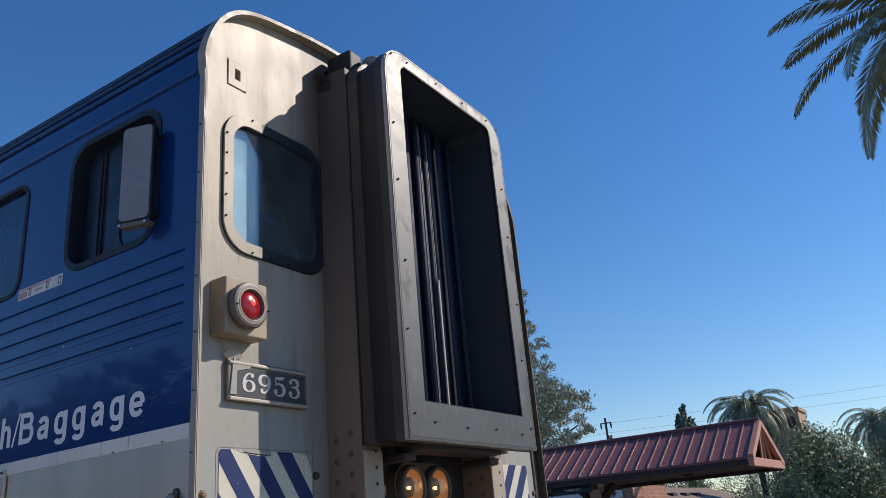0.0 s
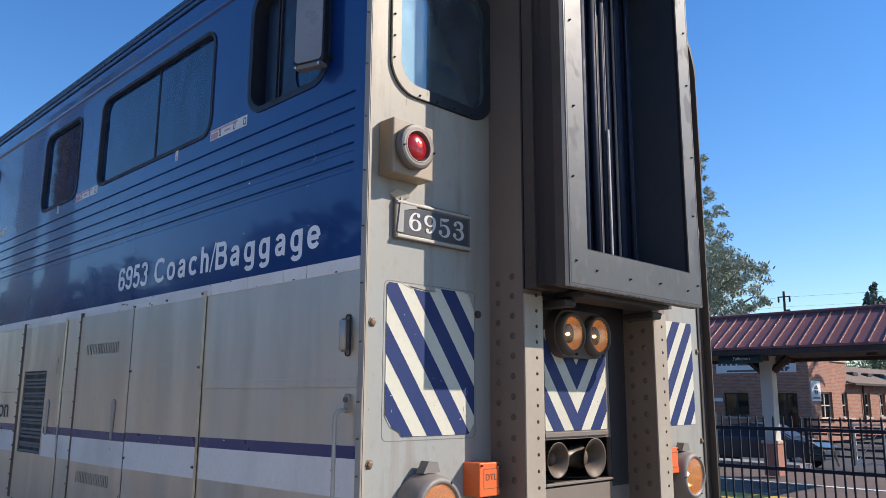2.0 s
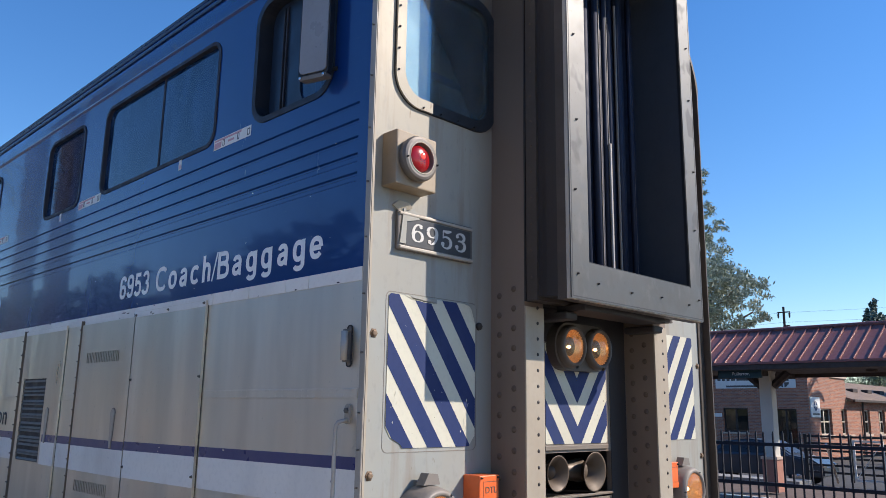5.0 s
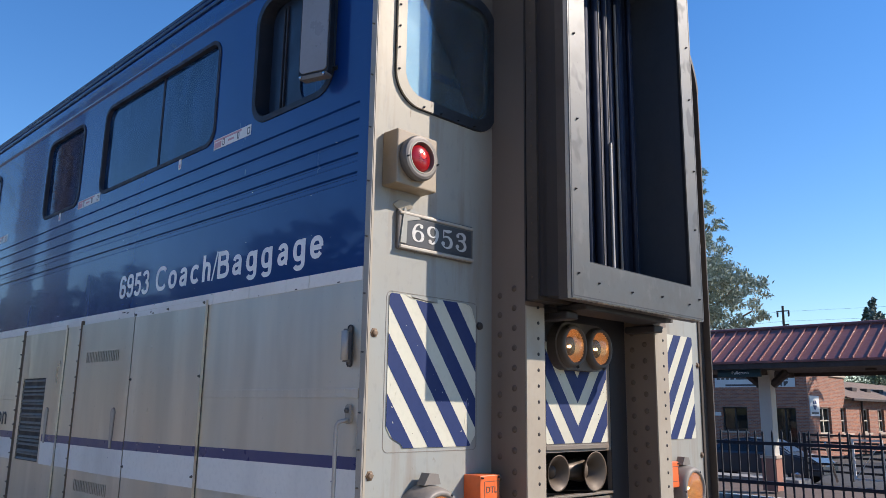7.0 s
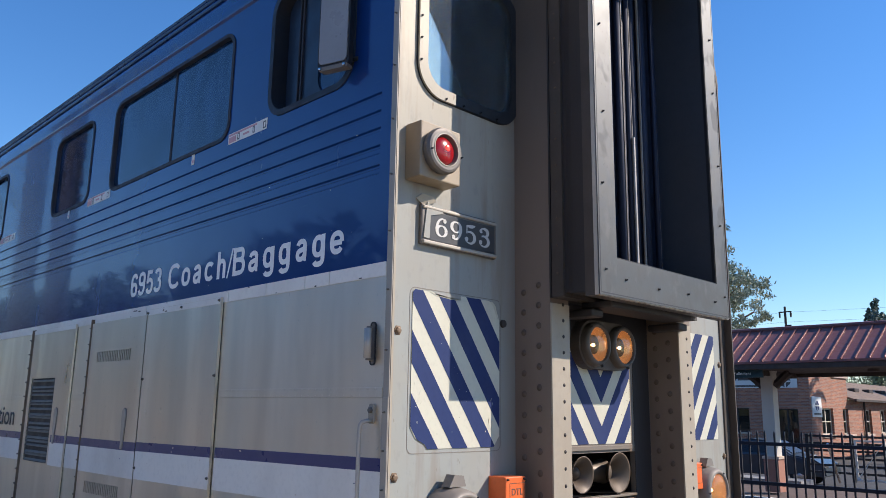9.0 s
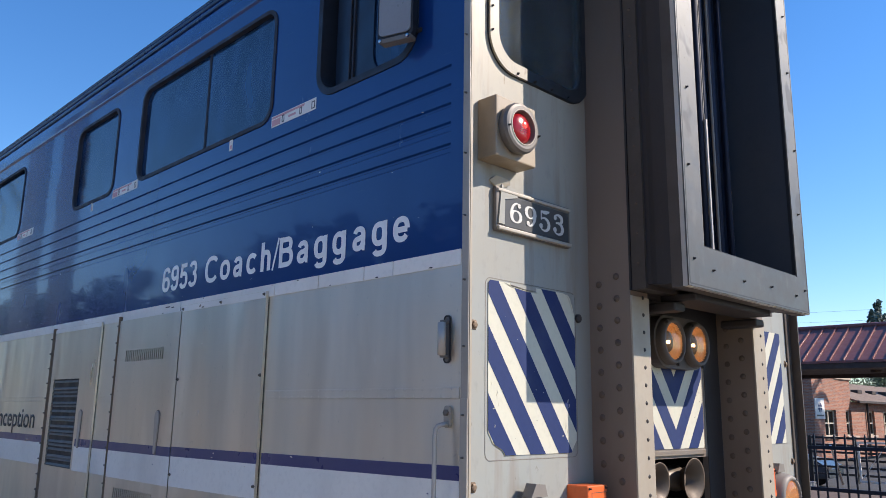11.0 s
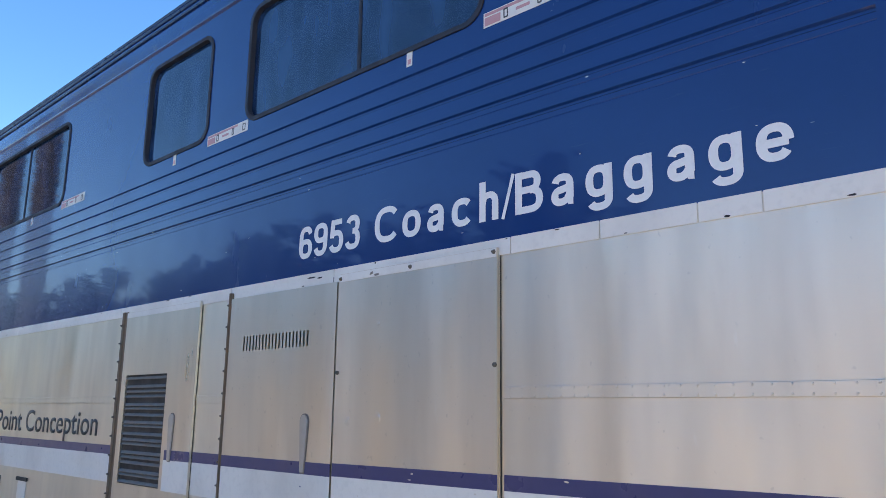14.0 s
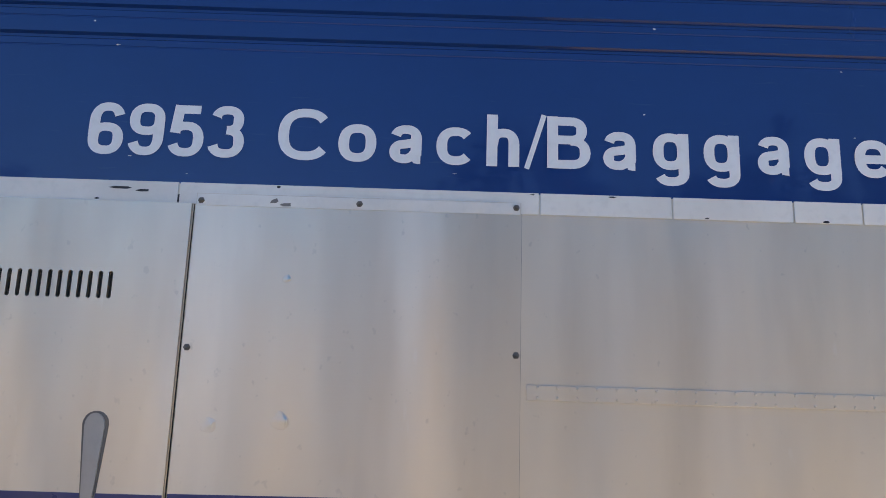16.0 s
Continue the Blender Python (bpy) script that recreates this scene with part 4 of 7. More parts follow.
def end_wall():
    y0, y1, z0, z1 = WIN_F
    holes = [round_rect(y0 + 0.03, y1 - 0.03, z0 + 0.03, z1 - 0.03, 0.13), round_rect(WIDE - y1 + 0.03, WIDE - y0 - 0.03, z0 + 0.03, z1 - 0.03, 0.13),
             rect(1.27, 1.90, 1.352, 1.600), round_rect(0.225, 0.262, 4.17, 4.235, 0.006)]
    trimmed = [(mid + (y - mid) * 0.997, z - 0.005 if z > 4 else z) for y, z in OUTLINE]
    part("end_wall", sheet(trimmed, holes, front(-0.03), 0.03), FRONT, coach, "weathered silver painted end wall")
    # Lip round the end wall, deepest over the top.
    outer = OUTLINE[1:-1]
    bm = bmesh.new()
    rows = []
    for k, (y, z) in enumerate(outer):
        deep = 0.057
        c = Vector((0, mid - y, 3.4 - z)).normalized()
        o = 0.013 * max(0.0, min(1.0, (z - 4.12) / 0.06))
        rows.append([bm.verts.new(v) for v in ((0.0005, y - c.y * o, z - c.z * o), (deep, y - c.y * o, z - c.z * o), (deep, y + c.y * 0.012, z + c.z * 0.012), (0.0005, y + c.y * 0.012, z + c.z * 0.012))])
    foot = [[(0.0005, y, SILL), (0.057, y, SILL), (0.057, y + s * 0.012, SILL), (0.0005, y + s * 0.012, SILL)] for y, s in ((0.0, 1), (WIDE, -1))]
    rows = [[bm.verts.new(v) for v in foot[0]]] + rows + [[bm.verts.new(v) for v in foot[1]]]
    rows = [[v.co.copy() for v in row] for row in rows]
    bm.free()
    half = max(k for k, row in enumerate(rows) if row[0].y < WIDE - 0.25)
    for name, some, material, label in (("end_lip", rows[:half + 1], CREAM, "cream worn lip round the end wall"), ("far_end_lip", rows[half:], HOOP_STEEL, "brown grimed lip along the end wall")):
        bm = bmesh.new()
        loops = [[bm.verts.new(v) for v in row] for row in some]
        for a, b in zip(loops, loops[1:]):
            for i in range(4):
                bm.faces.new((a[i], a[(i + 1) % 4], b[(i + 1) % 4], b[i]))
        part(name, bm, material, coach, label)
    for ya, yb in ((y0, y1), (WIDE - y1, WIDE - y0)):
        outer = round_rect(ya - 0.008, yb + 0.008, z0 - 0.008, z1 + 0.008, 0.155, 10)
        inner = round_rect(ya + 0.048, yb - 0.048, z0 + 0.048, z1 - 0.048, 0.115, 10)
        # Past the cut the frame's shadow is painted in as black.
        cut = ya + 0.235 if ya < mid else yb - 0.235
        win = part("cab_windscreen_frame", half_ring(outer, inner, cut, ya < mid, 0.016), FRONT, coach, "painted windscreen frame with screws")
        part("shadowed_frame", half_ring(outer, inner, cut, ya > mid, 0.012), RUBBER, win, "windscreen frame half with its shadow painted in")
        part("seal", sheet(round_rect(ya - 0.012, yb + 0.012, z0 - 0.012, z1 + 0.012, 0.16), [round_rect(ya - 0.006, yb + 0.004, z0 - 0.004, z1 + 0.004, 0.15)], front(0.0), 0.006), RUBBER, win)
        part("inner_seal", sheet(round_rect(ya + 0.040, yb - 0.040, z0 + 0.040, z1 - 0.040, 0.12), [round_rect(ya + 0.052, yb - 0.052, z0 + 0.052, z1 - 0.052, 0.11)], front(-0.03), 0.036), RUBBER, win)
        pane = part("pane", sheet(round_rect(ya + 0.045, yb - 0.045, z0 + 0.045, z1 - 0.045, 0.115), [], front(-0.012), 0.006), CAB_GLASS, win)
        pane.visible_shadow = False
        for k in range(5):
            for yy in (ya + 0.004, yb - 0.004):
                bolt(0.014, yy, z0 + 0.15 + k * 0.11, 0.0045, win, (1, 0, 0), RUBBER)
        for k in range(4):
            for zz in (z0 + 0.004, z1 - 0.004):
                bolt(0.014, ya + 0.17 + k * 0.12, zz, 0.0045, win, (1, 0, 0), RUBBER)
    plate = part("camera_hatch", sheet(rect(0.183, 0.300, 4.128, 4.272), [round_rect(0.225, 0.262, 4.17, 4.235, 0.006)], front(0.0), 0.006), FRONT, coach)
    part("hatch_edge", sheet(rect(0.179, 0.304, 4.124, 4.276), [rect(0.183, 0.300, 4.128, 4.272)], front(0.0), 0.003), RUBBER, plate)
    part("hatch_well", a_box(-0.10, -0.03, 0.20, 0.29, 4.15, 4.25), BLACK, plate)
    for y in (0.082, WIDE - 0.108):
        for z in (2.14, 1.54):
            bolt(0.0, y, z, 0.015, coach, (1, 0, 0), RUST)
    part("end_edge_strip", a_box(0.0, 0.010, WIDE - 0.085, WIDE - 0.016, SILL, 4.05, bevel=0.002), HOOP_STEEL, coach, "dark brown strip along the end wall edge")
    part("socket", lathe(bmesh.new(), (0, 0.755, 2.225), (1, 0, 0), [(0, 0.02), (0.012, 0.018), (0.014, 0.010)], 12), GRIME, coach)


end_wall()


flank_names = {piece.name for piece in coach.children}


def striped_panel(y0, y1, z0, z1, kind):
    """Reflective panel; kind +1 falls to the right, -1 to the left, 0 is a chevron."""
    corners = [(y0 + 0.012, z1), (y1 - 0.05, z1), (y1, z1 - 0.09), (y1, z0 + 0.05), (y1 - 0.04, z0), (y0 + 0.10, z0), (y0 + 0.085, z0 + 0.02), (y0 + 0.03, z0 + 0.045), (y0, z0 + 0.09), (y0, z1 - 0.012)]
    if kind < 1:
        corners = round_rect(y0, y1, z0, z1, 0.012, 3)
    board = part("striped_panel", sheet(corners, [], front(0.0), 0.003), SIGN_WHITE, coach,
                 "blue and white diagonal reflective panel with peeling corners" if kind == 1 else "blue and white reflective panel")
    slope, period, width = 1.42, 0.264, 0.138
    spans = [(y0, y1, kind)] if kind else [(y0, (y0 + y1) / 2, 1), ((y0 + y1) / 2, y1, -1)]
    for a, b, s in spans:
        base = clip(clip(corners[::-1], 1, 0, a), -1, 0, -b)
        for k in range(-8, 9):
            if kind:
                c = (slope * a if s > 0 else -slope * b) + z1 + 0.085 + k * period
            else:
                c = (slope * b if s > 0 else -slope * a) + 1.713 + k * period
            piece = clip(clip(base, s * slope, 1, c - width), -s * slope, -1, -c)
            if len(piece) > 2 and abs(sum(p[0] * q[1] - q[0] * p[1] for p, q in zip(piece, piece[1:] + piece[:1]))) > 2e-4:
                part("blue_stripe", sheet(piece, [], front(0.003), 0.0012), SIGN_BLUE, board)
    return board


striped_panel(0.162, 0.728, 1.625, 2.302, 1)
striped_panel(2.36, 2.920, 1.627, 2.302, -1)
striped_panel(1.283, 1.861, 1.622, 2.16, 0)
part("panel_shadow_border", sheet(round_rect(0.146, 0.740, 1.606, 2.312, 0.03), [round_rect(0.149, 0.737, 1.609, 2.309, 0.028)], front(0.0), 0.0012), HOUSING, coach)


def peeled_edges():
    """Torn film along the panel's edges: bare paint showing through, and curled cream slivers."""
    for pts, m in (([(0.29, 2.326), (0.30, 2.314), (0.40, 2.306), (0.46, 2.306), (0.46, 2.328)], FRONT),
                   ([(0.255, 2.327), (0.30, 2.312), (0.39, 2.304), (0.46, 2.303), (0.455, 2.309), (0.38, 2.312), (0.31, 2.319)], SIGN_WHITE),
                   ([(0.640, 2.327), (0.690, 2.316), (0.729, 2.23), (0.729, 2.327)], FRONT),
                   ([(0.655, 2.321), (0.683, 2.311), (0.716, 2.245), (0.724, 2.239), (0.698, 2.305), (0.68, 2.322)], SIGN_WHITE)):
        part("peeled_edge", sheet([(a, b - 0.024) for a, b in pts], [], front(0.0044), 0.0008), m, coach)
    dice = random.Random(11)
    for y0, y1, z0, z1 in ((0.18, 0.25, 1.80, 1.90), (0.65, 0.715, 1.70, 1.84)):          # scraped patches
        for _ in range(7):
            y, z = dice.uniform(y0, y1), dice.uniform(z0, z1)
            w, t, lean = dice.uniform(0.0010, 0.0030), dice.uniform(0.002, 0.009), dice.uniform(-0.004, 0.004)
            part("panel_scuff", sheet([(y - w, z - t), (y + w * 0.4, z - t * 0.6), (y + w + lean, z + t), (y + lean, z + t * 0.7)], [], front(0.0044), 0.0006), SIGN_WHITE, coach)


peeled_edges()


def marker_lamp(y):
    lamp = part("marker_lamp_box", a_box(0.0, 0.102, y - 0.124, y + 0.124, 2.780, 3.036, bevel=0.006), CREAM_BOX, coach, "cream box with a red marker lamp")
    c = (0.102, y - 0.012, 2.910)
    part("ring", lathe(bmesh.new(), c, (1, 0, 0), [(0, 0.100), (0.02, 0.105), (0.032, 0.105), (0.044, 0.099), (0.048, 0.088), (0.048, 0.070), (0.036, 0.066), (0.030, 0.064)], 56, False), RING, lamp, "bronze-grey lamp ring")
    bm = lathe(bmesh.new(), (c[0] + 0.022, c[1], c[2]), (1, 0, 0), [(0, 0.067), (0.014, 0.060), (0.022, 0.044), (0.027, 0.022), (0.029, 0.002)], 28)
    lens = part("red_lens", bm, RED_LENS, lamp, "ribbed red glass lens", True)
    for k in range(-7, 8):
        z = k * 0.0088
        w = math.sqrt(max(0.0, 0.062 ** 2 - z * z))
        if w > 0.01:
            pts = [(c[0] + 0.0235 + 0.0275 * max(0.0, 1 - (u * w) ** 2 / 0.0043 - z * z / 0.0043) ** 0.8, c[1] + u * w, c[2] + z) for u in (-0.95, -0.6, -0.3, 0, 0.3, 0.6, 0.95)]
            part("lens_rib", tube(bmesh.new(), pts, 0.0013, 5), DARK_RED, lens)
    part("inner_ring", lathe(bmesh.new(), (c[0] + 0.046, c[1], c[2]), (1, 0, 0), [(0, 0.0765), (0.004, 0.0755), (0.0045, 0.0715), (0, 0.0705)], 40, False), CREAM, lamp, "pale inner lens ring", True)
    part("lamp_core", lathe(bmesh.new(), (c[0] + 0.048, c[1] + 0.004, c[2] + 0.01), (1, 0, 0), [(0, 0.016), (0.006, 0.012), (0.008, 0.003)], 16), RED_CORE, lens)
    for dy in (-0.088, 0.096):
        bolt(c[0] + 0.045, c[1] + dy, c[2] - 0.012, 0.004, lamp, (1, 0, 0), RUBBER)


marker_lamp(0.221)
marker_lamp(WIDE - 0.345)


def number_board():
    y0, y1, z0, z1 = 0.186, 0.686, 2.504, 2.690
    board = part("number_board", a_box(0.0, 0.022, y0, y1, z0, z1, bevel=0.008), RING, coach, "black number board in a metal tray")
    part("black_face", a_box(0.020, 0.024, y0 + 0.050, y1 - 0.020, z0 + 0.026, z1 - 0.030), BOARD_FACE, board)
    part("tray_lip", a_box(0.018, 0.034, y0 + 0.006, y1 - 0.006, z0 + 0.004, z0 + 0.020, bevel=0.004), CORNER, board)
    part("upper_lip", a_box(0.018, 0.030, y0 + 0.006, y1 - 0.006, z1 - 0.022, z1 - 0.008, bevel=0.004), CORNER, board)
    part("corner_flap", sheet([(y0 + 0.01, z0 + 0.03), (y0 + 0.046, z0 + 0.03), (y0 + 0.05, z1 - 0.05), (y0 + 0.13, z1 - 0.03), (y0 + 0.12, z1 + 0.005), (y0 + 0.03, z1 + 0.01)], [], front(0.022), 0.006), FRONT, board)
    part("torn_tape", sheet([(y0 - 0.02, z1 + 0.02), (y0 + 0.02, z1 - 0.01), (y0 + 0.07, z1 + 0.01), (y0 + 0.06, z1 + 0.035), (y0 + 0.01, z1 + 0.045)], [], lambda a, b, d: (0.004 + d + (a - y0) * 0.4, a, b), 0.008), TAPE, board)
    serif_number(board, y0 + 0.072, y1 - 0.040, z0 + 0.050, z1 - 0.050)


def stroke(bm, points, widths, x, deep):
    """A pen stroke of changing width in the plane of the end wall."""
    lefts, rights = [], []
    for k, (a, b) in enumerate(points):
        p, q = points[max(k - 1, 0)], points[min(k + 1, len(points) - 1)]
        d = Vector((q[0] - p[0], q[1] - p[1])).normalized()
        w = widths[k] / 2
        lefts.append((a - d.y * w, b + d.x * w))
        rights.append((a + d.y * w, b - d.x * w))
    x += 0.0003 * (len(bm.faces) % 7)
    for deepness in (x, x + deep):
        rows = [[bm.verts.new((deepness, *p)) for p in line] for line in (lefts, rights)]
        for k in range(len(points) - 1):
            bm.faces.new((rows[0][k], rows[0][k + 1], rows[1][k + 1], rows[1][k]))


def arc(cx, cz, rx, rz, w0, w1, n=16):
    return [(cx + rx * math.cos(radians(w0 + (w1 - w0) * k / n)), cz + rz * math.sin(radians(w0 + (w1 - w0) * k / n))) for k in range(n + 1)]


def serif_number(board, y0, y1, z0, z1):
    """The digits 6953 in a fat-and-thin face, each from strokes of changing width."""
    tall, cell = z1 - z0, (y1 - y0) / 4
    thick, thin = cell * 0.20, cell * 0.055
    swell = lambda n, peak, spread: [thin + (thick - thin) * math.exp(-((k / n - peak) / spread) ** 2) for k in range(n + 1)]
    for k, digit in enumerate("6953"):
        u = lambda a: y0 + cell * (k + 0.10 + 0.80 * a)
        v = lambda b: z0 + tall * b
        to = lambda pts: [(u(a), v(b)) for a, b in pts]
        bm = bmesh.new()
        if digit in "69":
            turn = (lambda pts: pts) if digit == "6" else (lambda pts: [(1 - a, 1 - b) for a, b in pts])
            bowl = arc(0.52, 0.30, 0.37, 0.28, 0, 360, 32)
            stroke(bm, to(turn(bowl)), [thin + (thick - thin) * abs(math.cos(2 * math.pi * i / 32)) ** 1.6 for i in range(33)], 0.024, 0.0015)
            tail = arc(0.62, 0.34, 0.50, 0.62, 180, 82, 16)
            stroke(bm, to(turn(tail)), [thick * 0.9 - (thick * 0.9 - thin) * (i / 16) for i in range(17)], 0.024, 0.0015)
            stroke(bm, to(turn(arc(0.76, 0.86, 0.07, 0.055, 0, 360, 10))), [thick * 0.55] * 11, 0.024, 0.0015)
        else:
            low = arc(0.42, 0.28 if digit == "3" else 0.31, 0.42, 0.29 if digit == "3" else 0.32, 118, -170, 26)
            stroke(bm, to(low), swell(26, 0.40, 0.26), 0.024, 0.0015)
            stroke(bm, to(arc(0.13, 0.20, 0.08, 0.055, 0, 360, 10)), [thick * 0.6] * 11, 0.024, 0.0015)
            if digit == "3":
                stroke(bm, to(arc(0.42, 0.77, 0.36, 0.22, 165, -80, 22)), swell(22, 0.62, 0.28), 0.024, 0.0015)
                stroke(bm, to(arc(0.16, 0.82, 0.07, 0.05, 0, 360, 10)), [thick * 0.55] * 11, 0.024, 0.0015)
            else:
                stroke(bm, to([(0.16, 0.52), (0.16, 0.75), (0.16, 0.99)]), [thin] * 3, 0.024, 0.0015)
                stroke(bm, to([(0.13, 0.95), (0.40, 0.92), (0.62, 0.94), (0.86, 1.0)]), [thin, thick * 0.8, thick * 0.8, thin], 0.024, 0.0015)
        part("digit", bm, DIGIT, board)


number_board()


def ditch_lamp(y, outward):
    lamp = part("ditch_lamp", lathe(bmesh.new(), (0.0, y, 1.318), (1, 0, 0), [(0, 0.150), (0.03, 0.155), (0.075, 0.150), (0.115, 0.142), (0.135, 0.132), (0.140, 0.116), (0.128, 0.108)], 32, False), HOUSING, coach, "grey bullet-shaped ditch lamp, lit", True)
    part("bowl", lathe(bmesh.new(), (0.128, y, 1.318), (-1, 0, 0), [(0, 0.109), (0.03, 0.098), (0.06, 0.070), (0.078, 0.030), (0.080, 0.003)], 28, False), REFLECTOR, lamp, smooth=True)
    part("bulb", lathe(bmesh.new(), (0.058, y - 0.004, 1.328), (1, 0, 0), [(0, 0.008), (0.014, 0.013), (0.028, 0.011), (0.036, 0.003)], 14), BULB, lamp, smooth=True)
    part("cover_glass", lathe(bmesh.new(), (0.126, y, 1.318), (1, 0, 0), [(0, 0.108), (0.008, 0.100), (0.014, 0.060), (0.016, 0.003)], 28, False), LAMP_GLASS, lamp, smooth=True)
    tab = sheet([(y - 0.05, 1.47), (y + 0.05, 1.47), (y + 0.035, 1.515), (y - 0.02, 1.52)], [], front(0.03), 0.05)
    part("bracket", tab, HOUSING, lamp)
    for w in (60, 180, 300):
        bolt(0.130, y + 0.126 * math.cos(radians(w)), 1.318 + 0.126 * math.sin(radians(w)), 0.006, lamp, (1, 0, 0), RUBBER)
    part("conduit", tube(bmesh.new(), [(0.03, y + outward * 0.05, 1.20), (0.06, y + outward * 0.06, 1.15), (0.04, y + outward * 0.07, 0.9)], 0.012, 8), GRIME, lamp)


ditch_lamp(0.375, 1)
ditch_lamp(WIDE - 0.470, 1)


def orange_box(y0, y1, words):
    ob = part("orange_box", a_box(0.0, 0.105, y0, y1, 1.345, 1.498, bevel=0.005), ORANGE, coach, "orange equipment box marked with letters")
    part("seam", sheet(rect(y0 + 0.028, y1 - 0.006, 1.380, 1.470), [rect(y0 + 0.030, y1 - 0.008, 1.382, 1.468)], front(0.105), 0.0012), GREY_LETTER, ob)
    if words:
        lettering("box_letters", "DTL", y0 + 0.042, y1 - 0.022, 1.418, 0.030, front(0.1055), 0.001, GREY_LETTER, ob)
    for yy in (y0 + 0.012, y1 - 0.012):
        bolt(0.105, yy, 1.486, 0.004, ob, (1, 0, 0), RUBBER)
    part("gland", tube(bmesh.new(), [(0.06, (y0 + y1) / 2 + 0.02, 1.35), (0.06, (y0 + y1) / 2 + 0.02, 1.28)], 0.014, 8), GRIME, ob)


orange_box(0.655, 0.795, True)
orange_box(WIDE - 0.750, WIDE - 0.615, False)


def headlamps():
    base = round_rect(1.295, 1.805, 2.015, 2.275, 0.125, 8)
    lamp = part("headlamp_housing", sheet(base, [], front(0.0), 0.062), LAMP_GRIME, coach, "twin amber headlamps in a grimy grey housing")
    for y in (1.425, 1.675):
        part("barrel", lathe(bmesh.new(), (0.055, y, 2.145), (1, 0, 0), [(0, 0.118), (0.035, 0.116), (0.048, 0.108), (0.050, 0.094), (0.036, 0.090)], 30, False), LAMP_GRIME, lamp, smooth=True)
        part("bowl", lathe(bmesh.new(), (0.093, y, 2.145), (-1, 0, 0), [(0, 0.091), (0.02, 0.080), (0.032, 0.050), (0.036, 0.003)], 26, False), REFLECTOR, lamp, smooth=True)
        part("bulb", lathe(bmesh.new(), (0.062, y - 0.02, 2.14), (1, 0, 0), [(0, 0.005), (0.010, 0.009), (0.02, 0.008), (0.024, 0.002)], 12), BULB, lamp, smooth=True)
        part("cover_glass", lathe(bmesh.new(), (0.092, y, 2.145), (1, 0, 0), [(0, 0.090), (0.006, 0.080), (0.010, 0.040), (0.011, 0.003)], 26, False), LAMP_GLASS, lamp, smooth=True)
        bolt(0.098, y + 0.02, 2.032, 0.008, lamp, (1, 0, 0), GRIME)
        bolt(0.098, y - 0.07, 2.235, 0.008, lamp, (1, 0, 0), GRIME)


headlamps()
# Dark sheets added for the grime and shadow under the gangway.
part("grime_shadow_backing", a_box(0.0, 0.004, 1.03, 2.07, 2.165, 2.50), GRIME, coach, "dark sheet above the headlamps for grime and shadow")
part("grime_shadow_backing", a_box(0.0, 0.003, 1.90, 2.07, 1.30, 2.165), GRIME, coach)
part("grime_shadow_backing", a_box(0.0, 0.003, 1.03, 1.27, 1.30, 2.165), GRIME, coach)


def horns():
    well = part("horn_well", sheet(rect(1.20, 1.98, 1.30, 1.66), [rect(1.27, 1.90, 1.352, 1.60)], front(-0.33), 0.30), BLACK, coach, "black recess behind the horns")
    part("well_back", a_box(-0.35, -0.33, 1.2, 1.98, 1.3, 1.66), BLACK, well)
    bell = [(0.0, 0.016), (0.06, 0.019), (0.14, 0.028), (0.20, 0.044), (0.235, 0.066), (0.25, 0.088), (0.256, 0.090), (0.250, 0.084), (0.232, 0.060), (0.195, 0.036), (0.10, 0.018)]
    flare = [(0.0, 0.034), (0.05, 0.044), (0.09, 0.062), (0.115, 0.084), (0.125, 0.100), (0.130, 0.103), (0.127, 0.096), (0.11, 0.072), (0.08, 0.048), (0.02, 0.026)]
    for y, z, k, other in ((1.368, 1.474, 0.92, 1.62), (1.708, 1.470, 1.06, 1.42)):
        horn = part("horn", lathe(bmesh.new(), (-0.11, y, z), (1, 0, -0.03), [(d, r * k) for d, r in flare], 30, False), BRASS, coach, "tarnished air horn bell", True)
        way = 1 if other > y else -1
        part("horn_trunk", lathe(bmesh.new(), (-0.085, y + way * 0.01, z), (-0.12, way, 0), [(0, 0.064 * k), (0.08, 0.054), (0.18, 0.046), (0.30, 0.040)], 20), BRASS, horn, smooth=True)
    part("horn_sill", a_box(-0.05, 0.012, 1.27, 1.90, 1.338, 1.352, bevel=0.003), FRONT, coach)
    part("horn_ledge", a_box(0.0, 0.012, 1.272, 1.86, 1.590, 1.614, bevel=0.002), FRONT, coach)


horns()


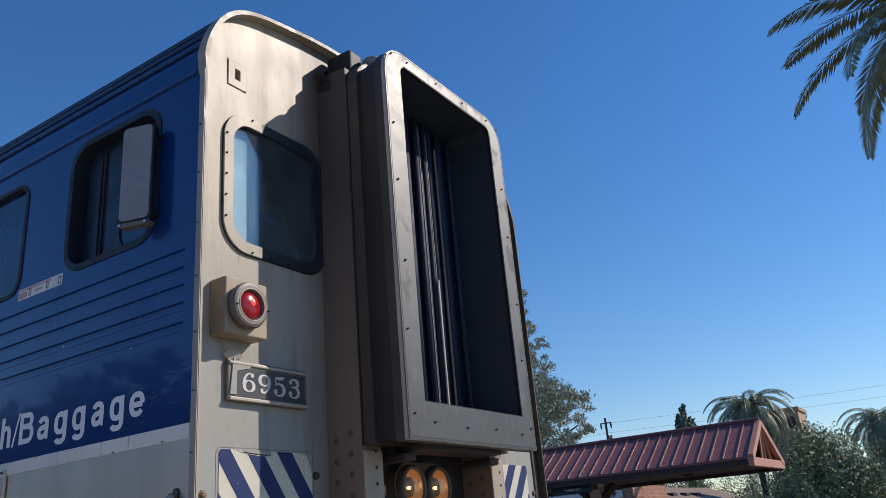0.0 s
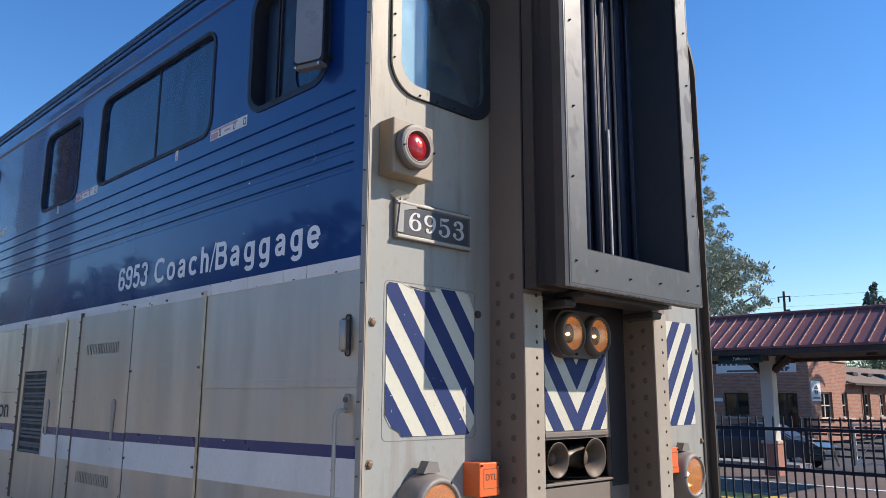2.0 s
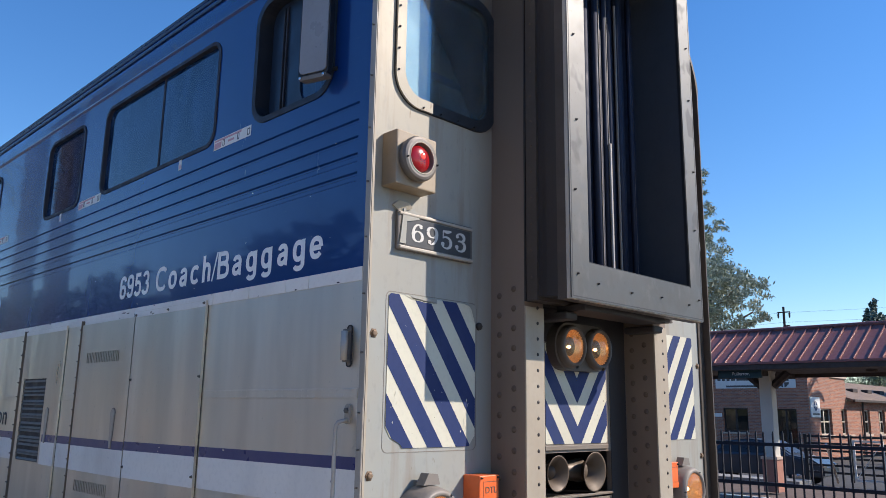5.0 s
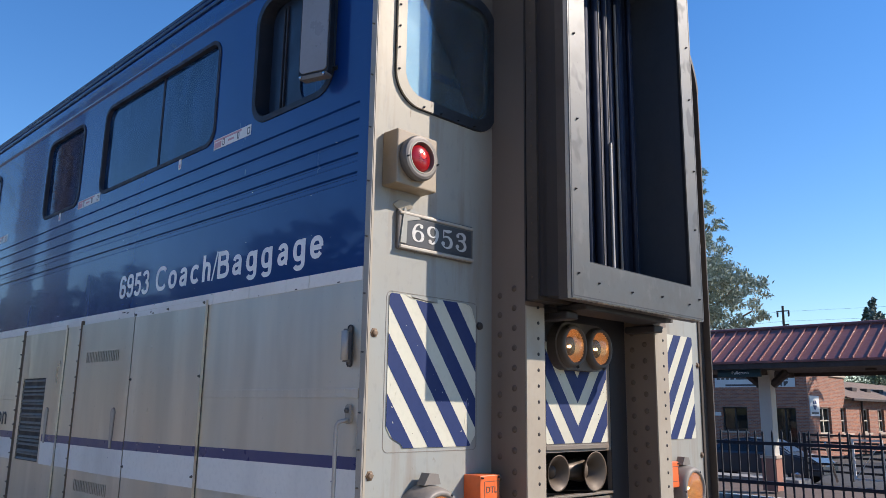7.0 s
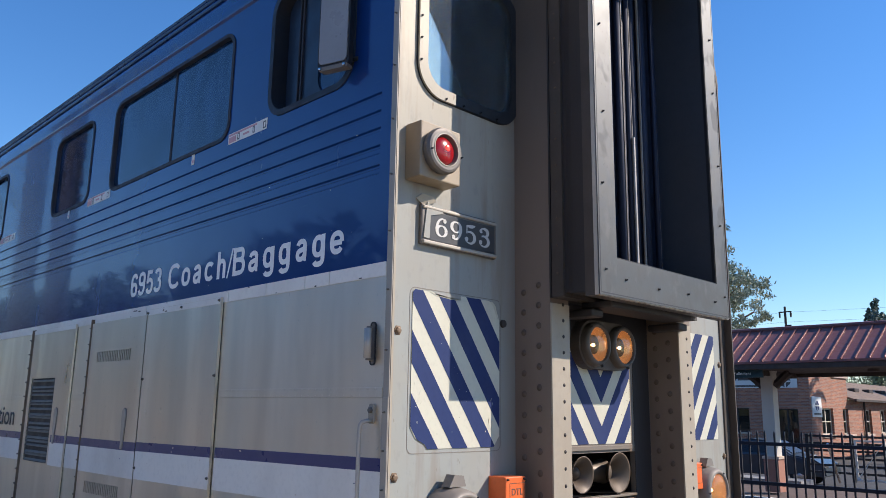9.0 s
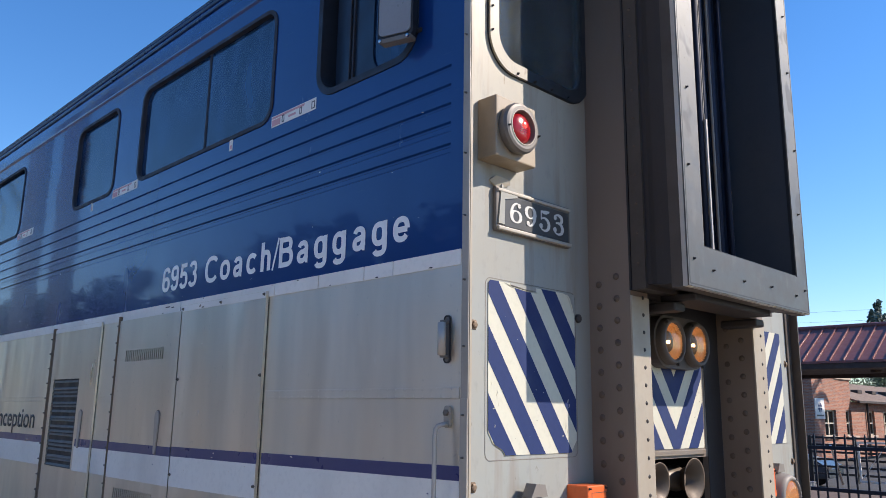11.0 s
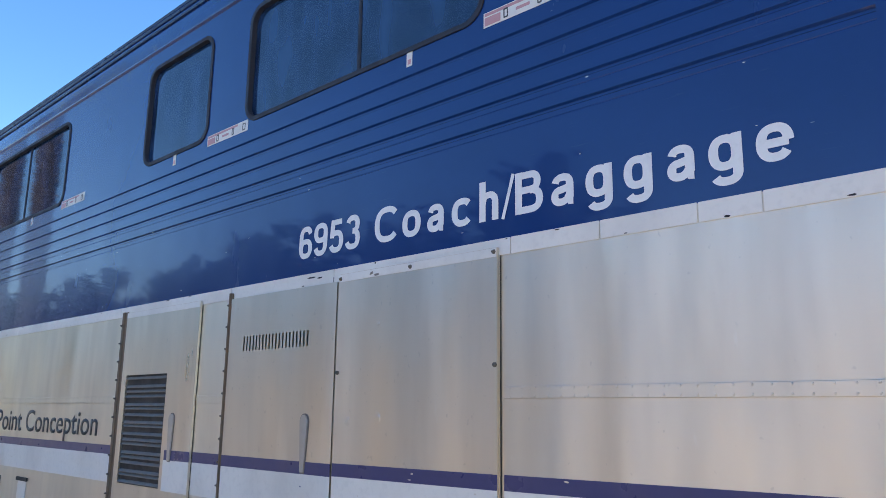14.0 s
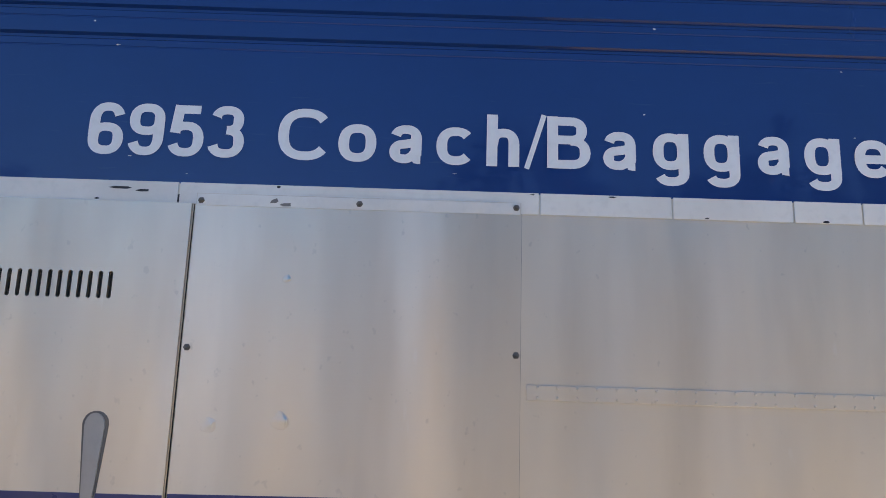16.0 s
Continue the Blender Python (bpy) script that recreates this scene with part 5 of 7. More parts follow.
def collision_post(y0, y1, web_y, sign):
    """Box post beside the end door; sign gives the way its riveted web faces."""
    base = [(0.0, y0 - (0.022 if y0 < mid else 0.0)), (0.198, y0), (0.198, y1), (0.0, y1 + (0.022 if y0 > mid else 0.0))]
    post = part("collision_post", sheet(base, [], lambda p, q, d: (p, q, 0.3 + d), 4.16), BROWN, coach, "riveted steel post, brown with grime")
    flange = part("post_flange", a_box(0.196, 0.206, y0 + 0.002, y1 - 0.002, 0.3, 2.30, bevel=0.002), CREAM, post)
    stud = None
    for k in range(21):
        for x in (0.050, 0.135):
            z = 0.40 + k * 0.098 + (0.03 if x > 0.1 else 0)
            lean = -0.022 * (1 - x / 0.198) if web_y < mid else 0.0
            if stud is None:
                stud = part("rivet", lathe(bmesh.new(), (0, 0, 0), (0, sign, 0), [(0, 0.0165), (0.002, 0.0145), (0.006, 0.010), (0.0075, 0.003)], 10), RIVET_SOOT, post)
                stud.location = (x, web_y + lean, z)
            else:
                again(stud, pose(x, web_y + lean, z), post)
    stud = None
    for k in range(25):
        z = 0.45 + k * 0.077
        if stud is None:
            stud = part("rivet", lathe(bmesh.new(), (0, 0, 0), (1, 0, 0), [(0, 0.0095), (0.003, 0.007), (0.005, 0.003)], 8), GRIME, flange)
            stud.location = (0.206, (y0 + y1) / 2 + 0.02, z)
        else:
            again(stud, pose(0.206, (y0 + y1) / 2 + 0.02, z), flange)


collision_post(0.872, 1.020, 0.872, -1)
collision_post(WIDE - 1.020, WIDE - 0.872, WIDE - 1.020, -1)


def diaphragm():
    """The folded gangway bellows and the steel face plate in front of them."""
    y0, y1, z0, z1 = 0.876, 2.166, 2.318, 4.515
    xf = 0.475
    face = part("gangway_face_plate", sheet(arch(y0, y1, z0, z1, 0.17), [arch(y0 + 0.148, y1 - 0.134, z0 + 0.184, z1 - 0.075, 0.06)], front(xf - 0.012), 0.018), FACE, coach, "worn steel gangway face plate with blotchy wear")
    part("bright_edge", sheet(arch(y0 - 0.003, y1 + 0.003, z0 - 0.003, z1 + 0.003, 0.172), [arch(y0 + 0.007, y1 - 0.007, z0 + 0.007, z1 - 0.007, 0.162)], front(xf - 0.02), 0.020), TRIM, face)
    part("edge_line", sheet(arch(y0 + 0.007, y1 - 0.007, z0 + 0.007, z1 - 0.007, 0.162), [arch(y0 + 0.013, y1 - 0.013, z0 + 0.013, z1 - 0.013, 0.156)], front(xf - 0.02), 0.0265), RUBBER, face)
    part("inner_lip", sheet(arch(y0 + 0.143, y1 - 0.129, z0 + 0.180, z1 - 0.071, 0.064), [arch(y0 + 0.153, y1 - 0.139, z0 + 0.190, z1 - 0.081, 0.055)], front(xf - 0.06), 0.062), RUBBER, face)
    for k in range(6):
        for y in (y0 + 0.05, y1 - 0.05):
            bolt(xf + 0.006, y + 0.012 * math.sin(k * 4.1), z0 + 0.12 + k * 0.40 + 0.03 * math.sin(k * 2.7), 0.0045, face, (1, 0, 0), RUBBER)
    for k in range(4):
        bolt(xf + 0.006, y0 + 0.22 + k * 0.30, z0 + 0.09 - 0.01 * (k % 2), 0.0045, face, (1, 0, 0), RUBBER)
        bolt(xf + 0.006, y0 + 0.22 + k * 0.30, z1 - 0.035, 0.0045, face, (1, 0, 0), RUBBER)
    # Bellows: rings of fabric, pinched between their hoops.
    folds = [(0.02, 0.020), (0.10, 0.012), (0.176, 0.020), (0.20, 0.0), (0.235, 0.012), (0.262, 0.012), (0.300, 0.012), (0.330, 0.006), (0.372, 0.004), (0.405, 0.004), (0.440, 0.006), (0.464, 0.004)]
    outer_skin = bm = bmesh.new()
    rings = [[bm.verts.new((x, a, b)) for a, b in arch(y0 + s, y1 - s, z0 + 0.012 + s, z1 - 0.015 - s, 0.16)] for x, s in folds]
    lining = bmesh.new()
    inside = [[lining.verts.new((x, a, b)) for a, b in arch(y0 + 0.160 + s, y1 - 0.146 - s, z0 + 0.185 + s, z1 - 0.085 - s, 0.06)] for x, s in ((0.02, 0.0), (0.15, 0.003), (0.29, 0.0), (0.464, 0.002))]
    for bm, group in ((bm, rings), (lining, inside)):
        for a, b in zip(group, group[1:]):
            for k in range(len(a)):
                bm.faces.new((a[k], a[(k + 1) % len(a)], b[(k + 1) % len(a)], b[k]))
    bellows = part("bellows", outer_skin, GRIME, coach, "dark grimy folded gangway bellows")
    part("inner_lining", lining, LINING, bellows, "dark navy inner lining of the bellows")
    part("hoop", sheet(arch(y0 - 0.005, y1 + 0.005, z0 + 0.005, z1 - 0.005, 0.17), [arch(y0 + 0.02, y1 - 0.02, z0 + 0.03, z1 - 0.03, 0.15)], front(0.214), 0.066), HOOP_STEEL, bellows, "brown-grey riveted hoop")
    rivet = part("rivet", lathe(bmesh.new(), (0, 0, 0), (0, -1, 0), [(0, 0.007), (0.003, 0.005), (0.004, 0.002)], 8), RIVET_SOOT, bellows)
    rivet.location = (0.247, y0 - 0.005, z0 + 0.12)
    for k in range(1, 15):
        again(rivet, pose(0.247, y0 - 0.005, z0 + 0.12 + k * 0.135), bellows)
    part("side_flange", sheet(arch(y0 - 0.004, y1 + 0.004, z0 - 0.004, z1 + 0.004, 0.173), [arch(y0 + 0.006, y1 - 0.006, z0 + 0.006, z1 - 0.006, 0.163)], front(0.404), 0.050), HOOP_STEEL, bellows)
    part("hoop", sheet(arch(y0 - 0.004, y1 + 0.004, z0 + 0.006, z1 - 0.006, 0.17), [arch(y0 + 0.02, y1 - 0.02, z0 + 0.03, z1 - 0.03, 0.15)], front(0.196), 0.012), GRIME, bellows)
    # End door and hanging folds inside.
    door = part("end_door", a_box(0.130, 0.150, y0 + 0.06, y1 - 0.06, z0 + 0.06, z1 - 0.05), NAVY, coach, "dark folded end door inside the gangway")
    for y, r, d in ((1.06, 0.03, 0.02), (1.18, 0.030, 0.03), (1.30, 0.030, 0.02), (1.40, 0.022, 0.05), (1.47, 0.030, 0.02), (1.565, 0.020, 0.05), (1.605, 0.026, 0.01), (1.655, 0.016, 0.055), (1.735, 0.024, 0.02), (1.815, 0.020, 0.05), (1.865, 0.028, 0.0), (1.925, 0.014, 0.07)):
        part("fold", tube(bmesh.new(), [(0.150 + d * 0.6, y, z0 + 0.10), (0.150 + d * 0.6, y + 0.004, z1 - 0.10)], r, 8), NAVY, door, smooth=True)
    for y in (1.583, 1.665, 1.936):
        part("fold_edge", a_box(0.192, 0.200, y, y + 0.007, z0 + 0.10, z1 - 0.16, bevel=0.002), HOUSING, door)
    part("flat_leaf", a_box(0.150, 0.165, 1.96, 2.04, z0 + 0.10, z1 - 0.12, bevel=0.003), NAVY, door)
    part("pull_bar", tube(bmesh.new(), [(0.21, 1.66, z0 + 0.12), (0.21, 1.66, z0 + 1.02)], 0.009, 8), TRIM, door)
    part("guide_bar", tube(bmesh.new(), [(0.20, 1.76, z0 + 0.12), (0.20, 1.76, z1 - 0.25)], 0.008, 8), HOUSING, door)
    for x in (0.205, 0.236):
        part("lining_rib", a_box(x, x + 0.006, 2.022, 2.030, z0 + 0.20, z1 - 0.12), NAVY, bellows)
    part("lower_hanger", a_box(0.20, 0.38, y0 + 0.25, y1 - 0.25, z0 - 0.025, z0 + 0.01, bevel=0.008), GRIME, bellows)
    for y in (y0 + 0.20, y1 - 0.25):
        part("spring_foot", a_box(0.10, 0.30, y, y + 0.10, z0 - 0.07, z0 - 0.03, bevel=0.01), GRIME, bellows)
    # Top fittings.
    cap = part("top_bracket", a_box(0.02, 0.20, 0.925, 1.035, 4.32, 4.615, bevel=0.012), GRIME, coach, "dark bracket over the gangway")
    part("lug", lathe(bmesh.new(), (0.03, 0.86, 4.45), (1, 0, 0), [(0, 0.05), (0.05, 0.05), (0.05, 0.028), (0, 0.028)], 18, False), GRIME, cap)
    part("lug", lathe(bmesh.new(), (0.12, 1.07, 4.55), (1, 0, 0), [(0, 0.045), (0.05, 0.045), (0.05, 0.022), (0, 0.022)], 18, False), GRIME, cap)
    part("step_bracket", a_box(0.0, 0.10, 0.85, 0.93, 4.35, 4.41, bevel=0.008), GRIME, cap)
    roll = lathe(bmesh.new(), (0.27, 1.00, 4.535), (0, 1, 0), [(0, 0.03), (0.03, 0.058), (0.10, 0.070), (0.2, 0.058), (0.30, 0.062), (0.42, 0.05), (0.52, 0.02)], 26)
    for v in roll.verts:
        v.co += Vector((0.03 * noise.noise(v.co * 13), 0.02 * noise.noise(v.co * 17), 0.04 * noise.noise(v.co * 12 + Vector((3, 1, 2)))))
    part("frayed_padding", roll, COTTON, coach, "frayed grey padding roll over the gangway", True)
    for y in (1.25, 1.84):
        part("lifting_eye", tube(bmesh.new(), [(xf - 0.03, y - 0.022, z1 - 0.01), (xf - 0.03, y - 0.018, z1 + 0.022), (xf - 0.03, y, z1 + 0.032), (xf - 0.03, y + 0.018, z1 + 0.022), (xf - 0.03, y + 0.022, z1 - 0.01)], 0.007, 6), RUBBER, face)


def arch(y0, y1, z0, z1, r, n=7):
    """An opening's outline, square below and rounded above."""
    out = [(y0, z0), (y1, z0)]
    for cy, turn in ((y1 - r, 0), (y0 + r, 90)):
        out += [(cy + r * math.cos(radians(turn + 90 * k / n)), z1 - r + r * math.sin(radians(turn + 90 * k / n))) for k in range(n + 1)]
    return out


diaphragm()


def wing_mirror(flip):
    """Folded mirror on the flank, its grey back outward."""
    s = -1 if flip else 1
    at = lambda x, y: (x, WIDE - y if flip else y)
    a, b = Vector((*at(-0.406, -0.100), 0)), Vector((*at(-0.238, -0.046), 0))
    along = (b - a).normalized()
    out = along.cross(Vector((0, 0, 1))) * s
    to = lambda d0: (lambda p, q, d: tuple(a + along * p + out * (d0 + d) + Vector((0, 0, q))))
    w = (b - a).length
    mirror = part("wing_mirror", sheet(round_rect(0, w, 3.350, 3.868, 0.028, 4), [], to(-0.02), 0.033), RUBBER, coach, "folded wing mirror with a worn grey shell")
    part("shell", sheet(round_rect(0.009, w - 0.009, 3.372, 3.860, 0.024, 4), [], to(0.013), 0.006), SHELL, mirror, "grey mirror shell")
    part("clamp", sheet(round_rect(0.012, w - 0.006, 3.340, 3.360, 0.006, 3), [], to(-0.024), 0.042), HOUSING, mirror, "grimy mirror clamp")
    for p in (0.02, w - 0.02):
        part("screw", lathe(bmesh.new(), to(0.02)(p, 3.35, 0), out, [(0, 0.009), (0.006, 0.008), (0.007, 0.003)], 8), CHROME, mirror)
    for z in (3.40, 3.82):
        part("arm", tube(bmesh.new(), [to(-0.03)(w * 0.5, z, 0), (at(-0.24, 0.0)[0], at(-0.24, 0.005)[1], z)], 0.012, 8), BLACK, mirror)


wing_mirror(False)
wing_mirror(True)

# The fittings of the end wall sit a little above the datum of its drawing.
for piece in coach.children:
    if piece.name not in flank_names:
        piece.location.z += 0.024


# ---- the ground, tracks and platforms ----
EARTH = rough_matter("dry_earth", (0.16, 0.13, 0.10), (0.24, 0.20, 0.15), 1.5)
BALLAST = rough_matter("track_ballast", (0.11, 0.10, 0.095), (0.27, 0.25, 0.23), 22, 0.95, 0.05)
CONCRETE = rough_matter("platform_concrete", (0.265, 0.255, 0.24), (0.34, 0.328, 0.31), 3.0, 0.85, 0.003)
PAVING = rough_matter("brick_red_paving", (0.115, 0.082, 0.068), (0.165, 0.12, 0.098), 9, 0.85, 0.003)
ASPHALT = rough_matter("car_park_asphalt", (0.045, 0.045, 0.046), (0.075, 0.073, 0.07), 14, 0.9, 0.004)
YELLOW = paint("yellow_tactile", (0.62, 0.40, 0.05), 0.6, (0.30, 0.20, 0.08), 0.4).m
LINE = paint("white_line_paint", (0.72, 0.71, 0.68), 0.6, (0.4, 0.38, 0.34), 0.3).m
IRON = paint("black_fence_iron", (0.014, 0.014, 0.016), 0.4, (0.05, 0.045, 0.04), 0.3).m
RAIL_STEEL = paint("rail_steel", (0.30, 0.26, 0.23), 0.35, (0.18, 0.09, 0.05), 0.6, 0.8).m
TIE = paint("concrete_tie", (0.30, 0.28, 0.26), 0.9, (0.14, 0.12, 0.1), 0.5).m
RED_ROOF = paint("red_standing_seam", (0.23, 0.085, 0.072), 0.42, (0.14, 0.06, 0.05), 0.4).m
RED_TRIM = paint("salmon_gable_trim", (0.46, 0.22, 0.15), 0.5, (0.25, 0.13, 0.1), 0.3).m
SOFFIT = paint("dark_timber_soffit", (0.050, 0.038, 0.034), 0.7, (0.02, 0.016, 0.015), 0.4).m
PEDESTAL = paint("red_brown_plaster", (0.36, 0.165, 0.115), 0.75, (0.22, 0.11, 0.08), 0.4).m
COLUMN = paint("cream_column", (0.55, 0.52, 0.47), 0.7, (0.3, 0.27, 0.23), 0.3).m
SIGN_GREEN = paint("dark_sign_green", (0.018, 0.045, 0.045), 0.4, (0.01, 0.02, 0.02), 0.3).m
BRICK = brick_wall()
STONE = paint("pale_sill_stone", (0.50, 0.40, 0.32), 0.8, (0.3, 0.22, 0.17), 0.3).m
SHINGLE = rough_matter("brown_roof_shingle", (0.17, 0.12, 0.09), (0.26, 0.19, 0.14), 7, 0.9, 0.02)
SASH = paint("cream_window_sash", (0.55, 0.48, 0.38), 0.5, (0.3, 0.25, 0.2), 0.3).m
ROOM_GLASS = glass("building_window_glass", (0.7, 0.8, 0.85), 0.12, 0.0, 0.03, bend=1.38)
STUCCO = rough_matter("tan_stucco", (0.40, 0.27, 0.18), (0.47, 0.33, 0.23), 6, 0.9, 0.004)
BARK = rough_matter("grey_bark", (0.15, 0.11, 0.08), (0.28, 0.22, 0.17), 12, 0.95, 0.02)
PALM_BARK = rough_matter("palm_bark", (0.055, 0.048, 0.042), (0.135, 0.117, 0.10), 16, 0.95, 0.02)
EUCALYPT = leaf_matter("eucalyptus_leaf", (0.19, 0.23, 0.15), (0.46, 0.49, 0.36))
DARK_LEAF = leaf_matter("dark_cypress_leaf", (0.020, 0.038, 0.018), (0.05, 0.075, 0.03))
CYPRESS_LEAF = leaf_matter("cypress_leaf", (0.085, 0.12, 0.09), (0.17, 0.21, 0.16))
GREEN_LEAF = leaf_matter("broad_leaf", (0.11, 0.145, 0.065), (0.28, 0.32, 0.15))
PALM_LEAF = leaf_matter("palm_leaflet", (0.12, 0.155, 0.085), (0.25, 0.29, 0.17))
CREAM_WALL = rough_matter("cream_stucco", (0.52, 0.46, 0.37), (0.60, 0.54, 0.45), 5, 0.9, 0.004)
TILE_RED = rough_matter("clay_roof_tile", (0.28, 0.12, 0.07), (0.38, 0.18, 0.11), 8, 0.85, 0.02)
CAR_PAINT = paint("slate_blue_car_paint", (0.035, 0.05, 0.065), 0.38, (0.05, 0.06, 0.07), 0.2, 0.3, 0.6).m
TYRE = paint("car_tyre", (0.015, 0.015, 0.015), 0.8, (0.05, 0.05, 0.05), 0.3).m


def setting(name, bm, material, label, category="ground", smooth=False):
    return tagged(part(name, bm, material, None, "", smooth), label, category, "", "structure")


def ground_sheet(name, x0, x1, y0, y1, z0, z1, material, label, category="ground"):
    return setting(name, a_box(x0, x1, y0, y1, z0, z1), material, label, category)


ground = bmesh.new()
bmesh.ops.create_grid(ground, x_segments=40, y_segments=40, size=1500)
setting("ground", ground, EARTH, "dry brown earth reaching the horizon").location.z = -0.56
ground_sheet("track_bed", -160, 120, -0.3, 12.2, -0.70, -0.36, BALLAST, "grey crushed stone track ballast", "track bed")
ground_sheet("platform_near", -160, 120, -7.6, -0.16, -0.70, 0.0, CONCRETE, "pale concrete station platform", "platform")
ground_sheet("edge_strip_near", -160, 120, -0.85, -0.20, 0.004, 0.012, YELLOW, "yellow tactile platform edge strip", "platform edge")
ground_sheet("forecourt", -160, 120, -60, -7.62, -0.70, -0.03, CONCRETE, "sunlit concrete forecourt", "pavement")
ground_sheet("platform_far", -120, 120, 12.25, 20.3, -0.70, 0.0, PAVING, "brick-red paved far platform", "platform")
ground_sheet("edge_strip_far", -120, 120, 12.35, 13.30, 0.004, 0.012, YELLOW, "yellow tactile strip on the far platform edge", "platform edge")
ground_sheet("edge_line_far", -120, 120, 15.75, 15.95, 0.004, 0.010, LINE, "white line on the far platform", "line")
ground_sheet("kerb_far", -40, -5.6, 19.0, 19.9, 0.0, 0.16, CONCRETE, "pale kerb behind the far platform", "kerb")
ground_sheet("car_park", -120, 120, 20.32, 70, -0.70, -0.42, ASPHALT, "dark asphalt car park", "car park")


def track(y):
    for s in (-0.7175, 0.7175):
        bm = bmesh.new()
        for a0, a1, z0, z1 in ((-0.07, 0.07, -0.355, -0.335), (-0.01, 0.01, -0.335, -0.24), (-0.036, 0.036, -0.245, -0.20)):
            box(bm, -90, 70, y + s + a0, y + s + a1, z0, z1)
        tagged(part("rail", bm, RAIL_STEEL), "worn steel running rail", "rail", "rails of the tracks", "structure")
    bm = bmesh.new()
    for k in range(120):
        box(bm, -50 + k * 0.62, -49.77 + k * 0.62, y - 1.25, y + 1.25, -0.42, -0.352)
    tagged(part("ties", bm, TIE), "grey concrete ties under the rails", "ties", "", "stuff")


for ty in (mid, 5.75, 9.95):
    track(ty)


def picket_fence():
    fence = thing("picket_fence", "black iron picket fence between the tracks", "fence", "", (-0.2, 8.11, -0.34))
    picket = None
    x = -16.0
    k = 0
    while x < 9.0:
        if k % 20 == 0:
            part("post", a_box(x - 0.03, x + 0.03, -0.03, 0.03, 0, 1.98, bevel=0.004), IRON, fence)
        elif picket is None:
            bm = a_box(-0.010, 0.010, -0.010, 0.010, 0.05, 1.93)
            lathe(bm, (0, 0, 1.93), (0, 0, 1), [(0, 0.013), (0.03, 0.001)], 4)
            picket = part("picket", bm, IRON, fence)
            picket.location.x = x
        else:
            again(picket, pose(x, 0, random.uniform(-0.004, 0.004), 0, random.uniform(-0.35, 0.35), 0), fence)
        x += 0.1146
        k += 1
    for z in (1.79, 1.30, 0.20):
        part("rail", a_box(-16.05, 9.0, -0.02, 0.02, z - 0.022, z + 0.022, bevel=0.003), IRON, fence)


picket_fence()


def platform_railing():
    fence = thing("platform_railing", "dark metal railing behind the far platform", "railing", "", (-0.43, 20.75, 0.10))
    for k in range(8):
        x = -5.6 + k * 1.15
        part("post", a_box(x - 0.045, x + 0.045, -0.04, 0.04, 0, 1.22, bevel=0.004), IRON, fence)
    for k in range(6):
        z = 0.22 + k * 0.19
        part("rail", a_box(-5.65, 6.0, -0.02, 0.02, z - 0.028, z + 0.028, bevel=0.003), IRON, fence)
    gate = part("gate_frame", sheet(rect(-4.3, -3.55, 0.06, 1.10), [rect(-4.25, -3.60, 0.11, 1.05)], lambda a, b, d: (a, d - 0.3, b), 0.04), LINE, fence, "pale metal gate frame")
    part("brace", tube(bmesh.new(), [(-4.27, -0.28, 0.1), (-3.58, -0.28, 1.06)], 0.012, 6), LINE, gate)
    leg = bmesh.new()
    tube(leg, [(-4.75, -0.9, 1.0), (-4.65, -0.5, 0.0)], 0.035, 8)
    part("stay", leg, CHROME, fence, "bright raking stay")


platform_railing()


